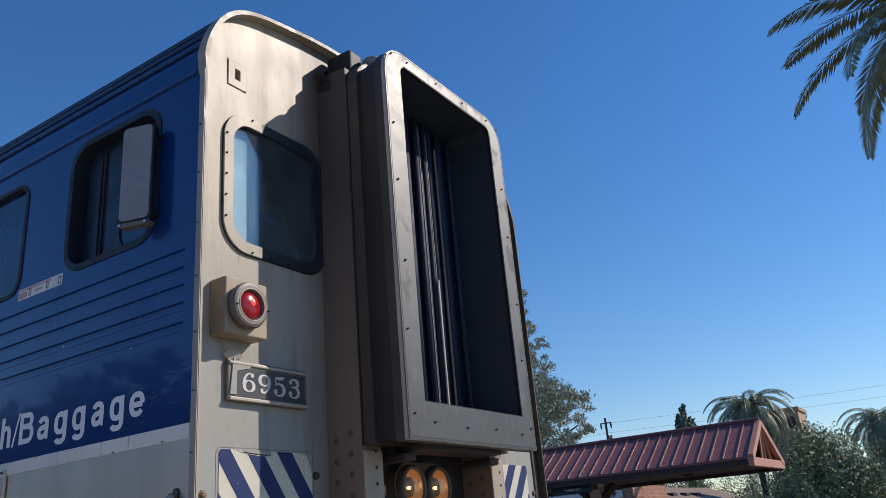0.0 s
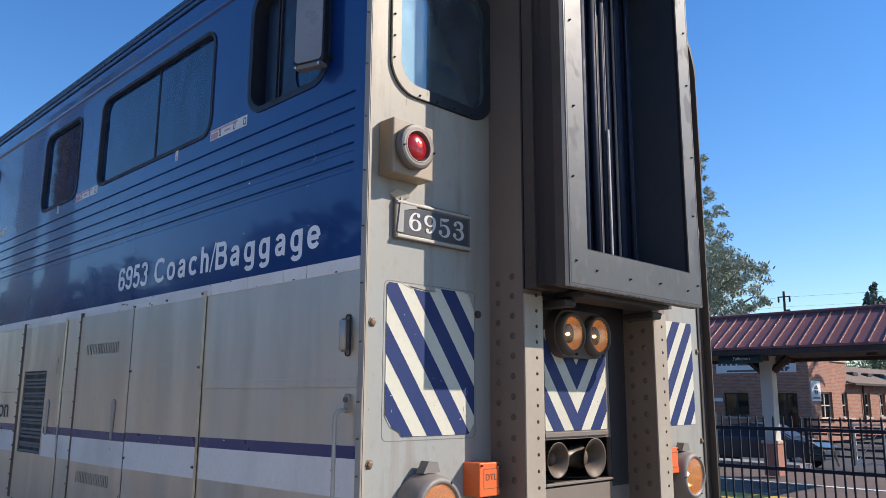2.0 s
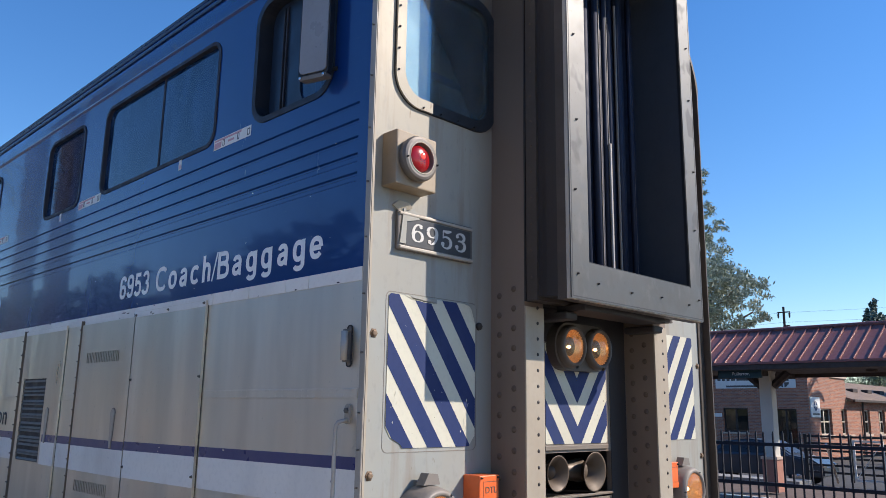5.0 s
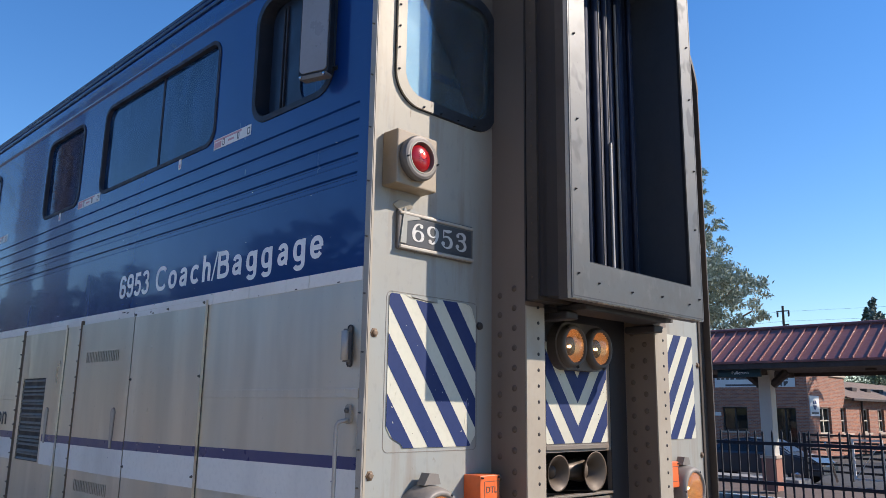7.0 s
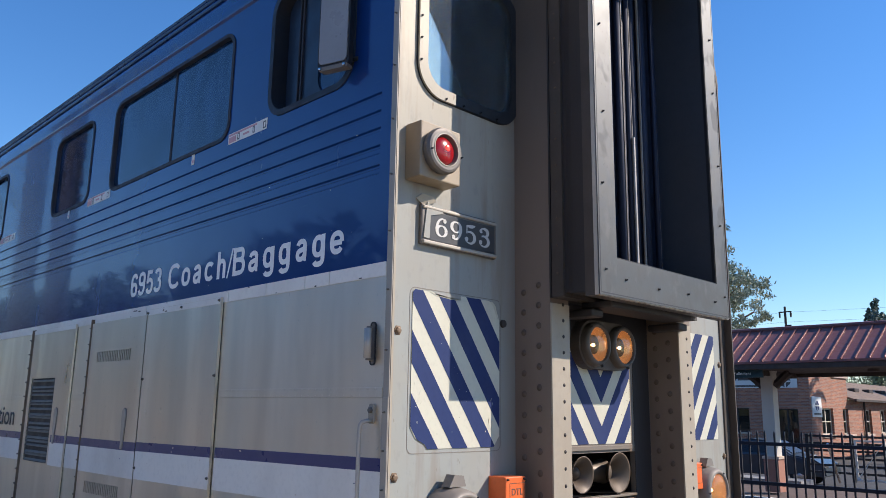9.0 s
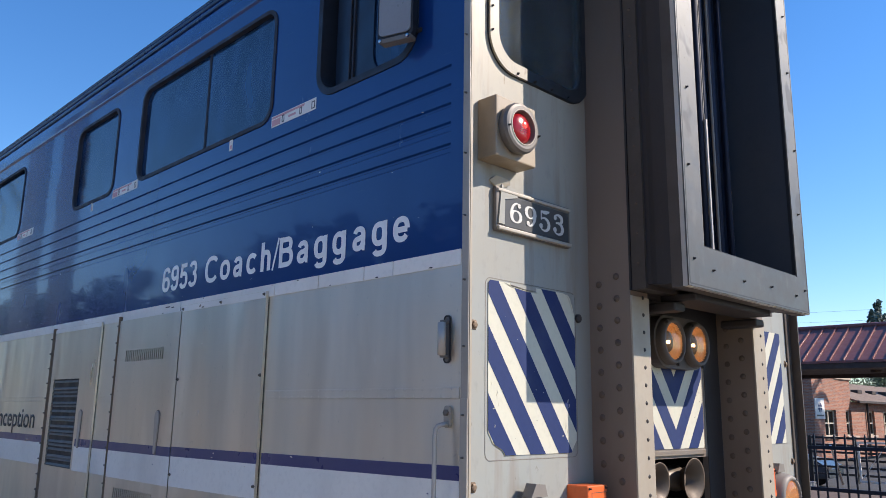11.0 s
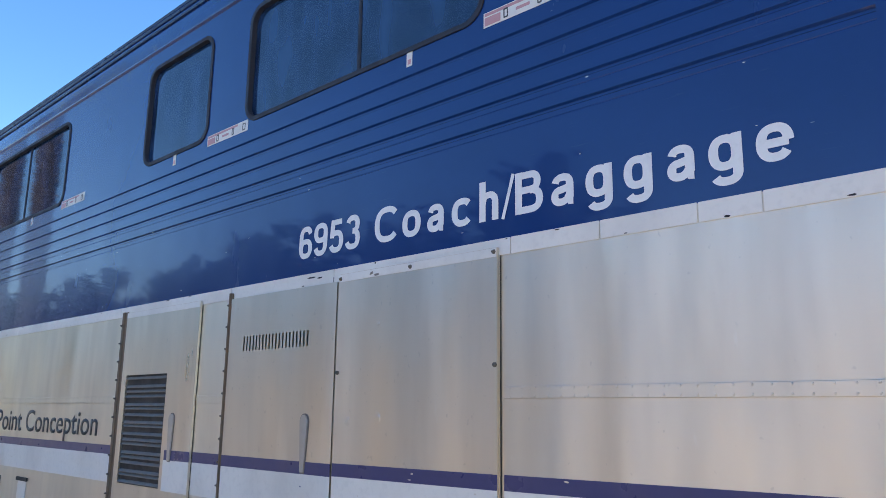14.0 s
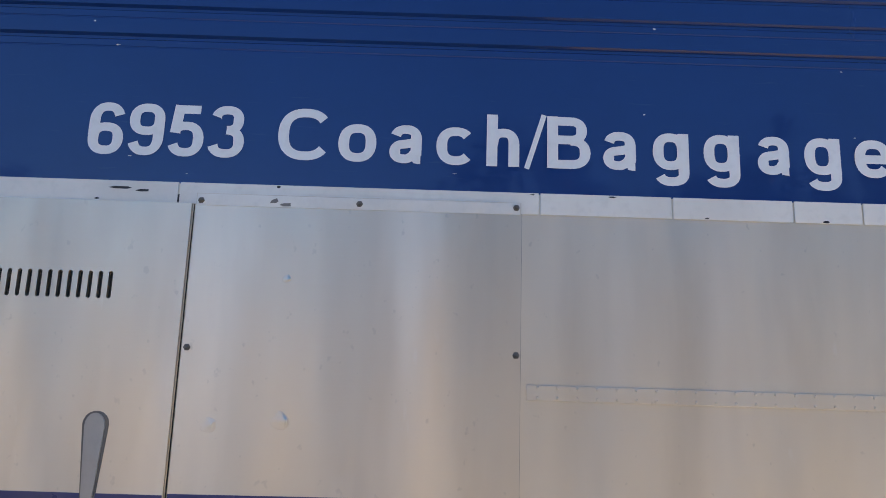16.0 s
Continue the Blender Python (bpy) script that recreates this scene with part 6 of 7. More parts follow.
def platform_canopy():
    """Gabled shelter over the far platform; the near eave at y 15.72, the ridge at 17.17."""
    x0, x1, ye, yr, yb, ze, zr = -46.0, -1.17, 15.72, 17.17, 18.82, 2.94, 3.785
    canopy = thing("platform_canopy", "red standing-seam metal canopy on cream columns", "canopy", "", (-0.05, -0.2, 0.05))
    zb = ze - 0.06
    bm = bmesh.new()
    rows = [[bm.verts.new((x, y, z)) for y, z in ((ye, ze), (yr, zr), (yb, zb), (yb, zb - 0.05), (yr, zr - 0.06), (ye, ze - 0.05))] for x in (x0, x1)]
    for k in range(6):
        bm.faces.new((rows[0][k], rows[0][(k + 1) % 6], rows[1][(k + 1) % 6], rows[1][k]))
    bm.faces.new(rows[0][::-1])
    bm.faces.new(rows[1])
    roof = part("roof", bm, RED_ROOF, canopy, "faded red seamed metal roof")
    seam = None
    slope = Vector((0, yr - ye, zr - ze))
    n = 160
    for k in range(n):
        x = x1 - 0.05 - k * 0.28
        if seam is None:
            bm = bmesh.new()
            out = Vector((0, -slope.z, slope.y)).normalized() * 0.03
            vs = [bm.verts.new(Vector((dx, ye, ze)) + slope * f + out * h) for f in (0.0, 1.0) for dx, h in ((-0.014, 0), (-0.010, 1), (0.010, 1), (0.014, 0))]
            for i in range(3):
                bm.faces.new((vs[i], vs[i + 1], vs[i + 5], vs[i + 4]))
            bm.faces.new((vs[0], vs[3], vs[2], vs[1]))
            bm.faces.new((vs[4], vs[5], vs[6], vs[7]))
            seam = part("seam", bm, RED_ROOF, roof)
            seam.location.x = x
        else:
            again(seam, pose(x, 0, 0), roof)
    part("ridge_cap", tube(bmesh.new(), [(x0, yr, zr + 0.02), (x1, yr, zr + 0.02)], 0.05, 8), RED_ROOF, roof)
    part("eave_beam", a_box(x0, x1 - 0.02, ye + 0.03, ye + 0.15, ze - 0.17, ze - 0.052, bevel=0.006), SOFFIT, canopy)
    part("rear_eave_beam", a_box(x0, x1 - 0.02, yb - 0.15, yb - 0.03, zb - 0.17, zb - 0.052, bevel=0.006), SOFFIT, canopy)
    part("soffit", a_box(x0, x1 - 0.25, ye + 0.15, yb - 0.15, ze - 0.14, ze - 0.08), SOFFIT, canopy)
    # Open gable at the end.
    gable = part("gable_tie", a_box(x1 - 0.10, x1 + 0.02, ye - 0.02, yb + 0.02, ze - 0.20, ze - 0.02, bevel=0.006), RED_TRIM, canopy, "salmon painted gable truss")
    for (ya, za), (yc, zc) in (((ye, ze - 0.02), (yr, zr - 0.05)), ((yb, zb - 0.02), (yr, zr - 0.05))):
        bm = bmesh.new()
        d = Vector((0, yc - ya, zc - za)).normalized()
        up = Vector((0, -d.z, d.y)) * (0.07 if d.y > 0 else -0.07)
        vs = [bm.verts.new(Vector((x, ya, za)) + Vector((0, (yc - ya) * f, (zc - za) * f)) + up * h) for x in (x1 - 0.08, x1 + 0.03) for f in (0, 1) for h in (-1, 1)]
        for q in ((0, 1, 3, 2), (4, 6, 7, 5), (0, 4, 5, 1), (2, 3, 7, 6), (0, 2, 6, 4), (1, 5, 7, 3)):
            bm.faces.new([vs[i] for i in q])
        part("barge_board", bm, RED_TRIM, gable)
    for ya, yc in ((yr, yr), (yr - 0.35, yr - 0.06), (yr + 0.55, yr + 0.06)):
        part("strut", tube(bmesh.new(), [(x1 - 0.04, ya, ze - 0.05), (x1 - 0.04, yc, zr - 0.08)], 0.035, 6), RED_TRIM, gable)
    for k in range(5):
        x = -5.35 - 8.2 * k
        pier = part("pedestal", a_box(x - 0.175, x + 0.175, yr - 0.175, yr + 0.175, 0.0, 0.74, bevel=0.004), PEDESTAL, canopy, "red-brown plastered column pedestal")
        part("pedestal_cap", a_box(x - 0.20, x + 0.20, yr - 0.20, yr + 0.20, 0.74, 0.81, bevel=0.01), STONE, pier)
        bm = bmesh.new()
        lathe(bm, (x, yr, 0.80), (0, 0, 1), [(0, 0.21), (0.05, 0.20), (1.95, 0.20), (2.05, 0.26)], 4)
        col = part("column", bm, COLUMN, canopy, "square cream column")
        part("bracket_beam", a_box(x - 0.10, x + 0.10, ye + 0.46, yb - 0.16, ze - 0.26, ze - 0.12, bevel=0.006), SOFFIT, col)
        for s in (-1, 1):
            part("knee_brace", tube(bmesh.new(), [(x + s * 0.15, yr, 2.45), (x + s * 0.50, yr, 2.76)], 0.10, 6), SOFFIT, col)
    sign = part("station_sign", a_box(-6.03, -4.99, ye + 0.30, ye + 0.36, 2.60, 2.79, bevel=0.006), SIGN_GREEN, canopy, "dark green hanging station sign")
    lettering("station_name", "Fullerton", -5.67, -5.27, 2.665, 0.075, lambda a, b, d: (a, ye + 0.30 - 0.001 - d, b), 0.002, LETTER, sign)
    for x in (-5.9, -5.1):
        part("hanger", tube(bmesh.new(), [(x, ye + 0.33, 2.79), (x, ye + 0.33, 2.90)], 0.01, 6), IRON, sign)
    # Furniture in the shade of the canopy.
    part("downlight", lathe(bmesh.new(), (-3.0, yr, 2.80), (0, 0, -1), [(0, 0.12), (0.05, 0.12), (0.06, 0.08)], 16), SOFFIT, canopy)


platform_canopy()


def brick_building():
    """Church hall across the car park: a shaded front towards the tracks and a sunlit end."""
    yb, xr, g = 38.0, -11.72, -0.50
    k = 1.053
    up = lambda z: 1.81 + (z - 1.81) * k
    hall = thing("brick_building", "red brick hall with a parapet and a banner", "building", "", (-0.76, 0.55, 0.23))
    fx = lambda x: 2.51 + (x - 2.51) * k       # widths scaled out from the platform
    top = up(3.62)
    wins = [(fx(-15.25), fx(-13.97), up(0.74), up(1.92)), (fx(-12.66), fx(-11.60), g + 0.02, up(1.90)), (-26.0, -24.2, up(0.74), up(1.92))]
    part("front_wall", sheet(rect(-34.0, xr, g, top), [rect(*w) for w in wins], lambda a, b, d: (a, yb + d, b), 0.3), BRICK, hall)
    for x0, x1, z0, z1 in wins:
        win = part("window", sheet(rect(x0, x1, z0, z1), [rect(x0 + 0.07, (x0 + x1) / 2 - 0.04, z0 + 0.07, z1 - 0.07), rect((x0 + x1) / 2 + 0.04, x1 - 0.07, z0 + 0.07, z1 - 0.07)], lambda a, b, d: (a, yb + 0.12 + d, b), 0.06), SOFFIT, hall)
        part("pane", a_box(x0 + 0.05, x1 - 0.05, yb + 0.15, yb + 0.156, z0 + 0.05, z1 - 0.05), ROOM_GLASS, win)
        part("sill", a_box(x0 - 0.06, x1 + 0.06, yb - 0.06, yb + 0.12, z0 - 0.09, z0, bevel=0.01), STONE, win)
    # Sunlit end, in two heights.
    ystep = 38 + (38.95 - 36) * k
    ends = [(38 + (a - 36.0) * k, 38 + (b - 36.0) * k, up(0.68), up(1.955)) for a, b in ((37.32, 38.86), (40.2, 41.65), (43.3, 44.55), (46.0, 47.1))]
    for a, b, zt, holes in ((yb, ystep, top, ends[:1]), (ystep, ystep + 2.2, up(3.48), ends[1:2]), (ystep + 2.2, 62.0, up(2.40), ends[2:])):
        safe = [rect(max(h[0], a + 0.05), min(h[1], b - 0.05), h[2], h[3]) for h in holes]
        part("end_wall", sheet(rect(max(a, yb + 0.302), b, g, zt), safe, lambda p, q, d: (xr - d, p, q), 0.3), BRICK, hall)
    for y0, y1, z0, z1 in ends:
        win = part("window", sheet(rect(y0, y1, z0, z1), [rect(y0 + 0.08, (y0 + y1) / 2 - 0.05, z0 + 0.08, z1 - 0.08), rect((y0 + y1) / 2 + 0.05, y1 - 0.08, z0 + 0.08, z1 - 0.08)], lambda a, b, d: (xr - 0.18 + d, a, b), 0.06), SASH, hall)
        part("pane", a_box(xr - 0.16, xr - 0.154, y0 + 0.05, y1 - 0.05, z0 + 0.05, z1 - 0.05), ROOM_GLASS, win)
        part("mid_rail", a_box(xr - 0.17, xr - 0.11, y0 + 0.05, y1 - 0.05, (z0 + z1) / 2 - 0.03, (z0 + z1) / 2 + 0.03), SASH, win)
        part("sill", a_box(xr - 0.1, xr + 0.09, y0 - 0.1, y1 + 0.1, z0 - 0.12, z0, bevel=0.01), STONE, win)
    part("coping", a_box(-34.0, xr + 0.06, yb - 0.06, yb + 0.36, top, top + 0.09, bevel=0.01), STONE, hall)
    part("coping", a_box(xr - 0.36, xr + 0.06, yb + 0.36, ystep, top, top + 0.09, bevel=0.01), STONE, hall)
    part("coping", a_box(xr - 0.36, xr + 0.08, ystep, ystep + 2.3, up(3.48), up(3.48) + 0.12, bevel=0.01), STONE, hall)
    part("flat_roof", a_box(-34.0, xr - 0.3, yb + 0.3, ystep + 2.2, up(3.2), up(3.25)), SHINGLE, hall)
    # Shingled wing with a gutter.
    bm = bmesh.new()
    ze = up(2.46)
    vs = [bm.verts.new(v) for v in ((xr + 0.35, ystep + 2.2, ze), (xr + 0.35, 64, ze), (xr - 3.5, 64, ze + 1.3), (xr - 3.5, ystep + 2.2, ze + 1.3), (xr + 0.35, ystep + 2.2, ze - 0.1), (xr + 0.35, 64, ze - 0.1), (xr - 3.5, 64, ze + 1.1), (xr - 3.5, ystep + 2.2, ze + 1.1))]
    for q in ((0, 1, 2, 3), (4, 7, 6, 5), (0, 4, 5, 1), (1, 5, 6, 2), (2, 6, 7, 3), (3, 7, 4, 0)):
        bm.faces.new([vs[i] for i in q])
    part("wing_roof", bm, SHINGLE, hall, "brown shingled wing roof")
    for y in (48.0, 50.6, 53.0):
        part("roof_vent", a_box(xr - 1.5, xr - 1.1, y, y + 0.8, ze + 0.5, ze + 0.72, bevel=0.02), SOFFIT, hall)
    part("gutter", a_box(xr + 0.34, xr + 0.46, ystep + 2.2, 64, ze - 0.14, ze, bevel=0.02), SOFFIT, hall)
    part("downpipe", tube(bmesh.new(), [(xr + 0.10, 45.6, ze - 0.12), (xr + 0.08, 45.6, g)], 0.06, 8), SOFFIT, hall)
    # Banner across the front, and a small sign on the end.
    z0, z1, x0, x1 = up(2.884), up(3.50), fx(-15.55), fx(-11.53)
    ban = part("banner", a_box(x0, x1, yb - 0.05, yb - 0.02, z0, z1, bevel=0.005), LINE, hall, "white banner with dark writing")
    bars = [(0.03, 0.07, 0.62, 0.92), (0.09, 0.13, 0.62, 0.92), (0.15, 0.19, 0.62, 0.92), (0.21, 0.26, 0.62, 0.92), (0.28, 0.60, 0.62, 0.92), (0.14, 0.66, 0.10, 0.24)]
    for a, b, c, d in bars:
        part("writing_bar", a_box(x0 + (x1 - x0) * a, x0 + (x1 - x0) * b, yb - 0.056, yb - 0.05, z0 + (z1 - z0) * c, z0 + (z1 - z0) * d), GREY_LETTER, ban)
    emblem(ban, lambda a, b, d: (x0 + (x1 - x0) * 0.86 + a * 0.30, yb - 0.051 - d, (z0 + z1) / 2 + b * 0.30), GREY_LETTER)
    y0, y1, z0, z1 = 38.12, 39.34, up(1.523), up(2.481)
    small = part("wall_sign", a_box(xr, xr + 0.05, y0, y1, z0, z1, bevel=0.005), LINE, hall, "white wall sign with a cross emblem")
    emblem(small, lambda a, b, d: (xr + 0.051 + d, (y0 + y1) / 2 + a * 0.26, z0 + (z1 - z0) * 0.56 + b * 0.26), SIGN_BLUE)
    part("writing_bar", a_box(xr + 0.05, xr + 0.056, y0 + 0.15, y1 - 0.15, z0 + 0.12, z0 + 0.20), GREY_LETTER, small)
    part("notice", a_box(-16.75, -16.25, yb - 0.05, yb - 0.02, up(1.48), up(1.66)), LINE, hall)


def emblem(parent, to, material):
    """Four rounded quarters round a pale cross."""
    for sx in (-1, 1):
        for sy in (-1, 1):
            pts = [(sx * 0.12, sy * 0.12), (sx * 0.12, sy * 0.95), (sx * 0.50, sy * 0.80), (sx * 0.58, sy * 0.58), (sx * 0.80, sy * 0.50), (sx * 0.95, sy * 0.12)]
            part("emblem_quarter", sheet(pts, [], to, 0.006), material, parent)


brick_building()


def parked_car(m, material, label):
    car = thing("parked_car", label, "car", "cars in the car park")
    car.matrix_basis = m
    body = [(-2.2, 0.30), (-2.22, 0.62), (-2.05, 0.88), (-1.55, 0.96), (-1.0, 1.36), (-0.2, 1.45), (0.55, 1.38), (1.15, 0.98), (1.85, 0.86), (2.18, 0.66), (2.2, 0.32)]
    bm = sheet(body, [], lambda a, b, d: (a, d - 0.86, b), 1.72)
    for v in bm.verts:
        if v.co.z > 0.99:
            v.co.y *= 0.78
    bmesh.ops.bevel(bm, geom=[e for e in bm.edges if e.is_manifold and e.calc_face_angle(0) > 0.7], offset=0.05, segments=2, affect="EDGES")
    part("body", bm, material, car)
    for s in (-1, 1):
        win = sheet([(-1.25, 1.0), (-0.92, 1.29), (-0.2, 1.37), (0.5, 1.31), (0.95, 1.0)], [], lambda a, b, d: (a, s * (0.862 - (b - 0.97) * 0.42 + d), b), 0.008)
        part("side_window", win, BLACK, car)
        for x in (-1.4, 1.4):
            wheel = part("wheel", lathe(bmesh.new(), (x, s * 0.66, 0.32), (0, s, 0), [(0, 0.20), (0.0, 0.32), (0.17, 0.32), (0.20, 0.29), (0.20, 0.21), (0.17, 0.20)], 24), TYRE, car)
            part("rim", lathe(bmesh.new(), (x, s * 0.83, 0.32), (0, s, 0), [(0, 0.21), (0.02, 0.20), (0.03, 0.10), (0.04, 0.02)], 18), CHROME, wheel)
    part("windscreen", sheet([(-0.62, 0.0), (0.62, 0.0), (0.56, 0.50), (-0.56, 0.50)], [], lambda a, b, d: (1.13 - b * 1.12 + d, a, 1.01 + b * 0.72 + d), 0.012), BLACK, car)
    for s in (-1, 1):
        part("headlight", a_box(2.10, 2.19, s * 0.62 - 0.16, s * 0.62 + 0.16, 0.60, 0.72, bevel=0.02), CHROME, car)


parked_car(pose(-9.2, 25.2, -0.42, 0, 0, 4), CAR_PAINT, "slate blue saloon car parked beyond the platform")
parked_car(pose(-14.8, 27.5, -0.42, 0, 0, 2), BLACK, "dark saloon car parked beyond the platform")


# ---- trees, poles and the distance ----
def crown(bm, centre, size, count, leaf, long=1.0):
    """Small leaves in loose tufts through an ellipsoid, gaps between them."""
    tufts = []
    while len(tufts) < max(6, count // 45):
        p = Vector([random.uniform(-1, 1) for _ in range(3)])
        if 0.25 < p.length < 1:
            tufts.append(p)
    for _ in range(count):
        t = random.choice(tufts)
        p = t + Vector([random.gauss(0, 0.11) for _ in range(3)])
        c = Vector(centre) + Vector((p.x * size[0], p.y * size[1], p.z * size[2]))
        u = Vector([random.gauss(0, 1) for _ in range(3)]).normalized()
        v = u.orthogonal().normalized()
        s = leaf * random.uniform(0.6, 1.3)
        a, b = u * s * long, v * s * 0.5
        bm.faces.new([bm.verts.new(c - a), bm.verts.new(c + b), bm.verts.new(c + a), bm.verts.new(c - b)])


def leafy_tree(name, label, place, height, blobs, count, leaf, material, group="", long=1.0, trunk_r=0.25):
    tree = thing(name, label, "tree", group, place)
    bm = lathe(bmesh.new(), (0, 0, -0.2), (0, 0, 1), [(0, trunk_r * 1.3), (0.5, trunk_r), (height * 0.5, trunk_r * 0.7), (height * 0.75, trunk_r * 0.3)], 10)
    for (cx, cy, cz), size in blobs:
        start = Vector((cx * 0.1, cy * 0.1, max(cz - size[2] * 1.5, height * 0.25)))
        tube(bm, [start, start.lerp(Vector((cx, cy, cz)), 0.5) + Vector((0, 0, 0.2)), Vector((cx, cy, cz + size[2] * 0.4))], trunk_r * 0.22, 6)
    part("trunk", bm, BARK, tree, smooth=True)
    bm = bmesh.new()
    whole = sum(s[0] * s[1] * s[2] for _, s in blobs)
    for c, s in blobs:
        crown(bm, c, s, max(60, int(count * s[0] * s[1] * s[2] / whole)), leaf, long)
    bmesh.ops.recalc_face_normals(bm, faces=[])
    data = bpy.data.meshes.new("crown")
    bm.to_mesh(data)
    bm.free()
    data.materials.append(material)
    new("crown", data).parent = tree
    return tree


def palm(name, label, place, height, fronds, length, trunk_r, droop=1.0, scaly=False, leaflets=30, start=0.0, group="", broad=1.0):
    tree = thing(name, label, "palm tree", group, place)
    bm = bmesh.new()
    n = max(8, int(height / 0.22))
    lathe(bm, (0, 0, -0.3), (0, 0, 1), [((height + 0.3) * k / n, trunk_r * (1.25 - 0.3 * min(1, k / 8)) * (1 + 0.05 * (k % 2))) for k in range(n + 1)], 14)
    part("trunk", bm, PALM_BARK, tree)
    if scaly:
        bm = bmesh.new()
        rows = int(height / 0.13)
        for r in range(rows):
            for k in range(11):
                w = 2 * math.pi * (k + 0.5 * (r % 2)) / 11 + random.uniform(-0.08, 0.08)
                z = r * 0.13 + random.uniform(-0.02, 0.02)
                o = Vector((math.cos(w), math.sin(w), 0))
                s = Vector((-o.y, o.x, 0)) * trunk_r * 0.27
                base = o * trunk_r * 0.98 + Vector((0, 0, z))
                tip = o * (trunk_r + random.uniform(0.05, 0.15)) + Vector((0, 0, z + 0.17))
                vs = [bm.verts.new(v) for v in (base - s, base + s, tip + s * 0.5, tip - s * 0.5, base + Vector((0, 0, 0.2)))]
                for q in ((0, 1, 2, 3), (3, 2, 4), (0, 3, 4), (1, 4, 2)):
                    bm.faces.new([vs[i] for i in q])
        part("leaf_bases", bm, PALM_BARK, tree, "rough cut leaf bases")
    for f in range(fronds):
        w = start + 2.399 * f
        rise = radians(68 - 105 * f / fronds)
        o = Vector((math.cos(w), math.sin(w), 0))
        bm = bmesh.new()
        pts, p = [], Vector((0, 0, height))
        steps = leaflets
        sag = rise
        for k in range(steps + 1):
            pts.append(p.copy())
            p = p + (o * math.cos(sag) + Vector((0, 0, math.sin(sag)))) * (length / steps)
            sag -= droop * radians(95) / steps
        tube(bm, pts[::3] + [pts[-1]], 0.018, 5)
        cross = Vector((-o.y, o.x, 0))
        for k in range(2, steps):
            d = (pts[k + 1] - pts[k - 1]).normalized()
            size = length * 0.17 * (math.sin(math.pi * min(1, 0.12 + 0.86 * k / steps)) ** 0.6)
            for s in (-1, 1):
                way = (cross * s * 0.85 + d * 0.65 + Vector((0, 0, -0.25 - random.uniform(0, 0.25)))).normalized()
                root = pts[k] + d * random.uniform(-0.02, 0.02)
                side_way = d * 0.022 * broad * (length / 2.5)
                tip = root + way * size * random.uniform(0.85, 1.1)
                mid_leaf = root + way * size * 0.5
                bm.faces.new([bm.verts.new(root - side_way * 0.6), bm.verts.new(mid_leaf - side_way), bm.verts.new(tip), bm.verts.new(mid_leaf + side_way)])
        part("frond", bm, PALM_LEAF, tree)
    return tree


# Eucalyptus behind the canopy, thin at the top.
leafy_tree("eucalyptus_tree", "tall grey-green eucalyptus with open airy foliage", (-21.6, 45.0, -0.5), 18.5,
           [((-0.5, 0, 9.0), (2.6, 2.4, 1.6)), ((1.6, 0, 10.6), (2.1, 2.0, 1.3)), ((2.9, 0.5, 9.9), (1.7, 1.6, 1.2)), ((0.4, 0, 12.6), (1.9, 1.8, 1.2)),
            ((1.4, 0, 13.9), (1.1, 1.1, 0.8)), ((0.2, 0, 15.4), (1.3, 1.2, 1.0)), ((0.6, 0.3, 17.6), (0.9, 0.9, 1.0)), ((3.6, 0.5, 8.2), (1.0, 1.2, 0.9)), ((-2.2, 0.5, 12.0), (2.2, 2.0, 2.5)), ((1.6, 0, 7.6), (2.2, 1.6, 0.9))],
           26000, 0.085, EUCALYPT, "", 1.6)
leafy_tree("cypress_tree", "small dark pointed cypress", (-18.6, 71.0, -0.5), 13.0,
           [((0, 0, 7.4), (1.3, 1.3, 2.4)), ((0, 0, 9.6), (0.95, 0.95, 1.4)), ((0, 0, 10.9), (0.64, 0.64, 0.9)), ((0.03, 0, 11.9), (0.32, 0.32, 0.8))], 9000, 0.19, CYPRESS_LEAF)
palm("overhead_palm", "tall palm with arching feathery fronds", (4.8, 19.4, -0.5), 14.4, 26, 4.6, 0.20, 0.78, leaflets=70, broad=1.3, start=0.9, group="palms round the station")
palm("feather_palm", "palm with a full drooping head of fronds", (-6.9, 43.0, -0.5), 7.7, 60, 3.0, 0.17, 1.35, leaflets=46, broad=1.2, start=0.3, group="palms round the station")
palm("feather_palm", "palm with drooping fronds beside the trees", (-0.9, 45.0, -0.5), 6.3, 50, 2.8, 0.18, 1.45, leaflets=42, broad=1.2, start=1.1, group="palms round the station")
for px, py, pz, sx, sz, n in ((-3.9, 42.0, 3.0, 2.2, 3.1, 12000), (-0.6, 44.0, 2.2, 2.8, 2.7, 11000), (-5.2, 40.0, 1.6, 1.7, 2.2, 3000), (-8.5, 56.0, 2.6, 3.4, 2.2, 3000), (4.5, 46.0, 1.6, 3.0, 2.4, 3600), (9.5, 48, 2.0, 4.0, 2.8, 3600), (-19.6, 70.0, 3.3, 3.4, 2.4, 4200), (-8.6, 70.0, 3.6, 4.2, 3.0, 4200), (-2.4, 70.0, 3.2, 4.2, 3.0, 4200), (-14.5, 74.0, 3.4, 4.0, 3.2, 5200), (-23.5, 76.0, 3.0, 4.0, 3.0, 4200)):
    leafy_tree("broadleaf_tree", "dense green broadleaf tree beyond the car park", (px, py, -0.5), pz + sz, [((0, 0, pz), (sx, sx, sz)), ((sx * 0.4, 0, pz + sz * 0.35), (sx * 0.6, sx * 0.6, sz * 0.6))], int(n * 1.7), 0.085, GREEN_LEAF, "trees beyond the car park")


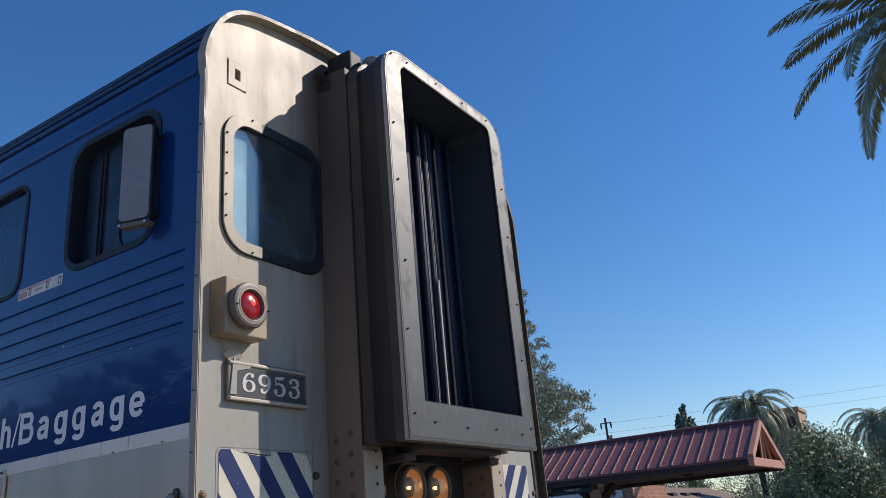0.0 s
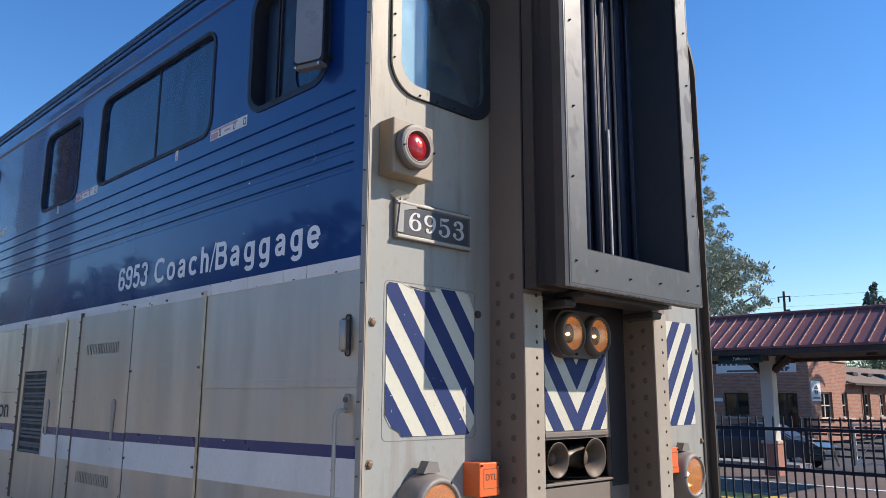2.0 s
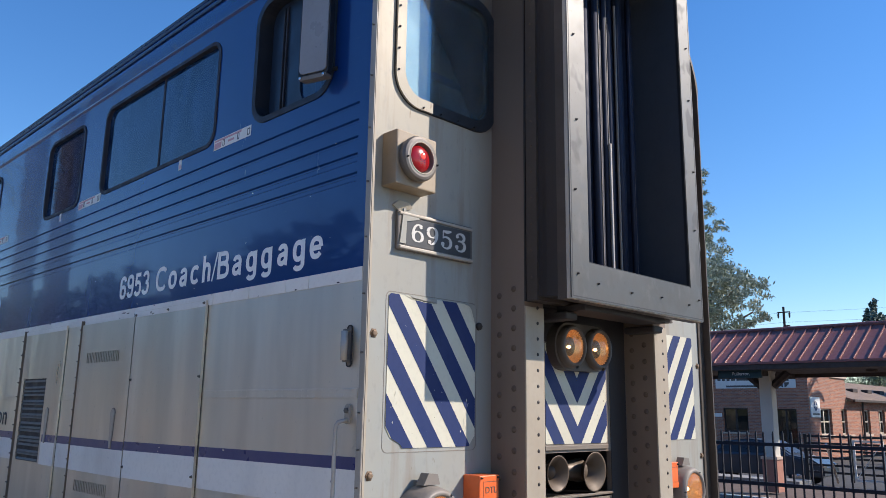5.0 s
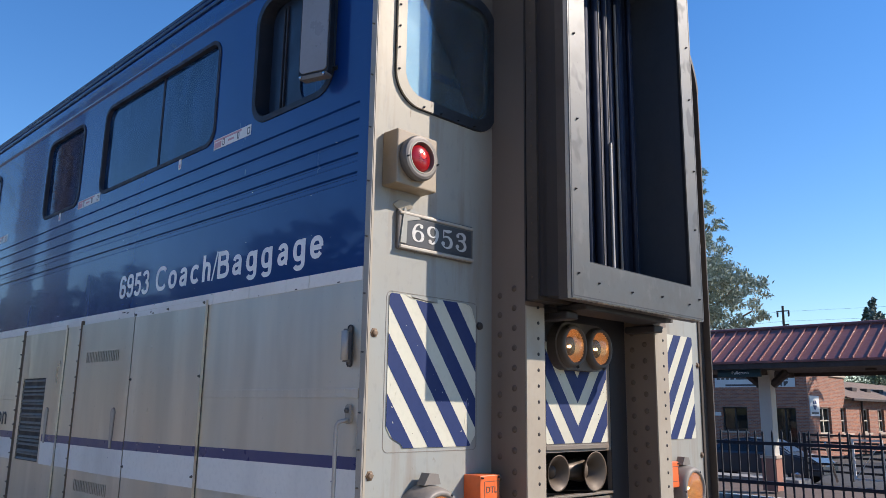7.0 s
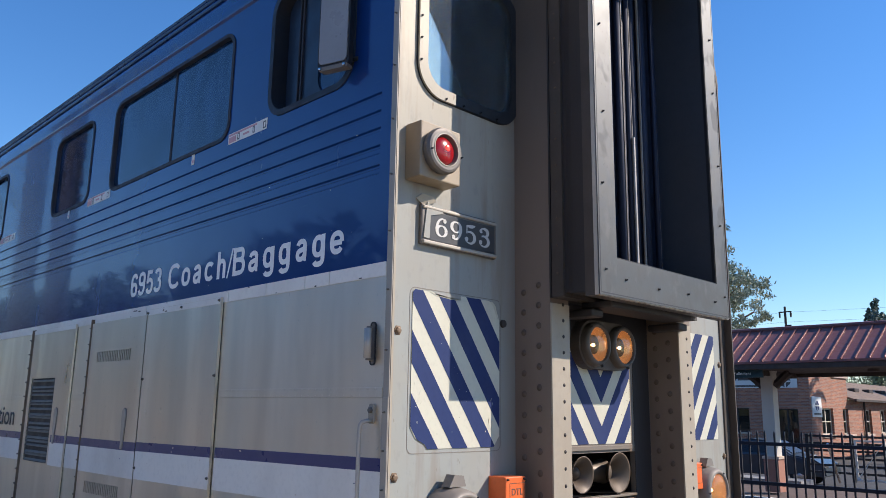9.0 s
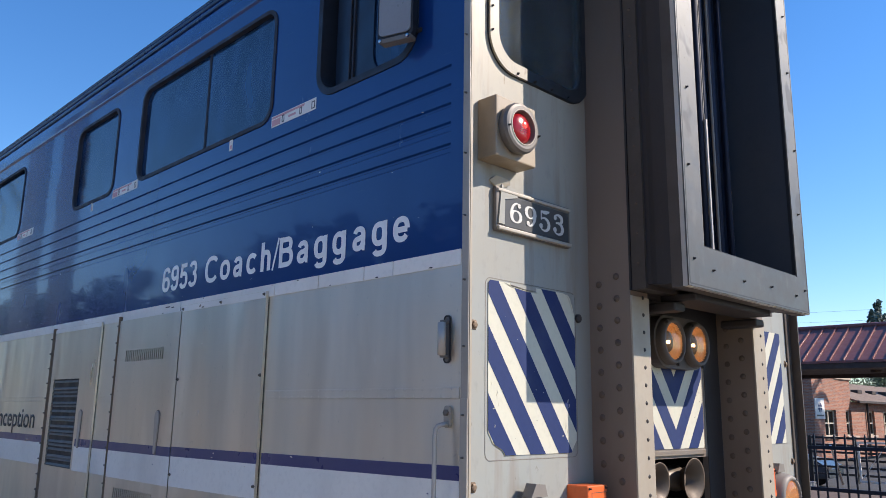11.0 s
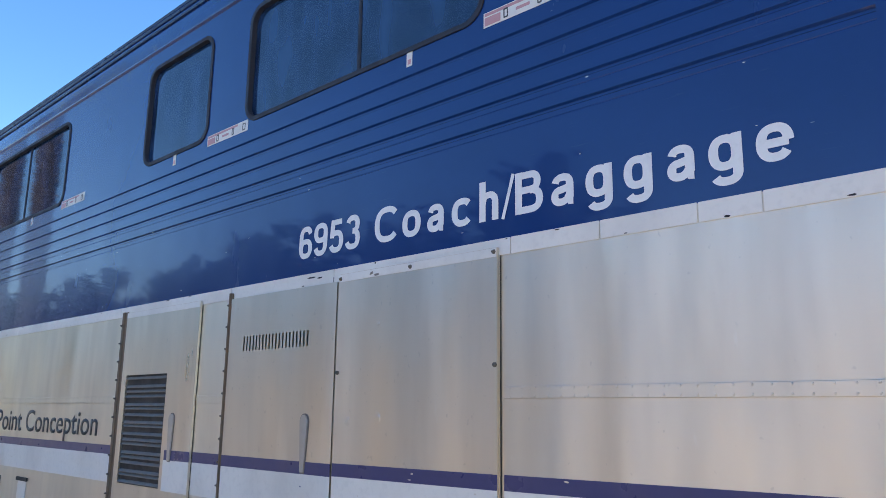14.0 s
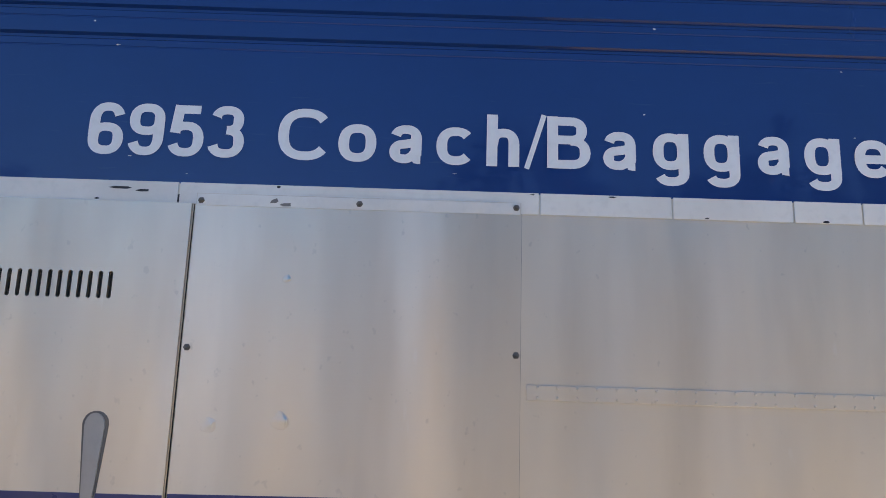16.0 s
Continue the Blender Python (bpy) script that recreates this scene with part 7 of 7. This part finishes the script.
def tan_tower():
    house = thing("tan_building", "tan stucco building with a square tower", "building", "", (-7.9, 58.5, -0.5))
    part("tower", a_box(-1.5, 1.0, 0, 3.0, 0, 8.95, bevel=0.02), STUCCO, house)
    part("cornice", a_box(-1.62, 1.12, -0.12, 3.12, 8.85, 9.12, bevel=0.03), STUCCO, house)
    part("wing", a_box(1.0, 2.0, 0.3, 5, 0, 6.6, bevel=0.02), STUCCO, house)
    part("wing_cornice", a_box(0.98, 2.1, 0.2, 5.1, 6.55, 6.75, bevel=0.02), STUCCO, house)
    opening = part("tower_window", sheet(arch(0.2, 0.75, 7.7, 8.5, 0.25), [], lambda a, b, d: (a, -0.02 + d, b), 0.03), SOFFIT, house)


tan_tower()


def utility_pole():
    pole = thing("utility_pole", "dark wooden utility pole with crossarm and wires", "utility pole", "", (-15.45, 43.8, -0.5))
    part("mast", lathe(bmesh.new(), (0, 0, 0), (0, 0, 1), [(0, 0.12), (8.5, 0.065)], 10), SOFFIT, pole)
    part("crossarm", a_box(-0.36, 0.36, -0.04, 0.04, 8.16, 8.22), SOFFIT, pole)
    part("lower_arm", a_box(-0.05, 0.30, -0.05, 0.05, 7.35, 7.43), SOFFIT, pole)
    for x in (-0.32, 0.32):
        part("insulator", lathe(bmesh.new(), (x, 0, 8.15), (0, 0, -1), [(0, 0.03), (0.05, 0.06), (0.25, 0.05), (0.3, 0.02)], 8), SOFFIT, pole)
    part("transformer", lathe(bmesh.new(), (0.18, 0, 7.0), (0, 0, 1), [(0, 0.08), (0.05, 0.11), (0.30, 0.11), (0.33, 0.05)], 10), SOFFIT, pole)
    for z, off in ((8.2, 0.3), (7.6, 0.0)):
        for end in (-40, 40):
            pts = [(end * k / 12, off, z - 1.2 * (0.25 - (k / 12 - 0.5) ** 2)) for k in range(13)]
            part("wire", tube(bmesh.new(), pts, 0.006, 4), SOFFIT, pole)


utility_pole()

# Palms and trees behind the camera, seen only mirrored in paint and glass.
for px, py, h in ((-23.6, -6.5, 15.0), (-27.4, -6.6, 15.5), (-40.0, -7.2, 13.0), (-52.0, -7.0, 14.0), (-66.0, -7.4, 13.5)):
    palm("date_palm", "thick-trunked date palm with rough leaf bases", (px, py, -0.03), h, 22, 3.6, 0.29, 1.2, scaly=True, leaflets=18, start=px, group="palms along the platform")
# Unseen building, added so its sunlit wall warms and brightens the steel.
def depot():
    house = thing("unseen_depot", "unseen cream stucco building added to brighten the reflections", "building", "", (0, -26.0, -0.03))
    wins = [rect(-78 + k * 4.5, -76.2 + k * 4.5, 0.9, 2.9) for k in range(24)]
    part("wall", sheet(rect(-82, 34, 0.0, 5.2), wins, lambda a, b, d: (a, -d, b), 0.4), CREAM_WALL, house)
    part("glazing", a_box(-82, 34, -0.32, -0.30, 0.5, 3.2), ROOM_GLASS, house)
    part("back_wall", a_box(-82, 34, -9.0, -8.6, 0.0, 5.2), CREAM_WALL, house)
    bm = bmesh.new()
    rows = [[bm.verts.new((x, y, z)) for y, z in ((0.6, 5.1), (-4.3, 6.9), (-9.4, 5.1), (-9.4, 4.95), (0.6, 4.95))] for x in (-82.5, 34.5)]
    for i in range(5):
        bm.faces.new((rows[0][i], rows[0][(i + 1) % 5], rows[1][(i + 1) % 5], rows[1][i]))
    bm.faces.new(rows[0][::-1])
    bm.faces.new(rows[1])
    part("roof", bm, TILE_RED, house)


depot()
for k in range(18):
    px = -190 + k * 12 + random.uniform(-2, 2)
    leafy_tree("broadleaf_tree", "broad green tree along the forecourt", (px, -42 + random.uniform(-3, 3), -0.03), 11,
               [((0, 0, 6.0), (4.5, 4.0, 3.6)), ((2.0, 0, 8.0), (3.0, 3.0, 2.6)), ((-2.5, 1, 7.4), (3.0, 3.0, 2.6))], 1800, 0.5, GREEN_LEAF, "trees along the forecourt", 1.0, 0.35)

# The last three trees are unseen, added to darken the steel's reflections.
for k in range(14):
    px = (-76 + k * 6.4 if k < 11 else 5.0 + (k - 11) * 6.0) + random.uniform(-1.5, 1.5)
    leafy_tree("broadleaf_tree", "dark broad tree in front of the depot", (px, -18.5 + random.uniform(-1.5, 1.5), -0.03), 10.5,
               [((0, 0, 5.6), (3.4, 2.6, 3.2)), ((0.8, 0, 8.2), (2.4, 2.0, 2.0)), ((-1.4, 0.5, 7.0), (2.2, 2.0, 2.2))], 5500 if k < 11 else 2600, 0.20, DARK_LEAF, "trees in front of the depot", 1.0, 0.3)


def motions():
    walk(coach, [(t, pose(x, 0, 0)) for t, x in ROLL])


motions()
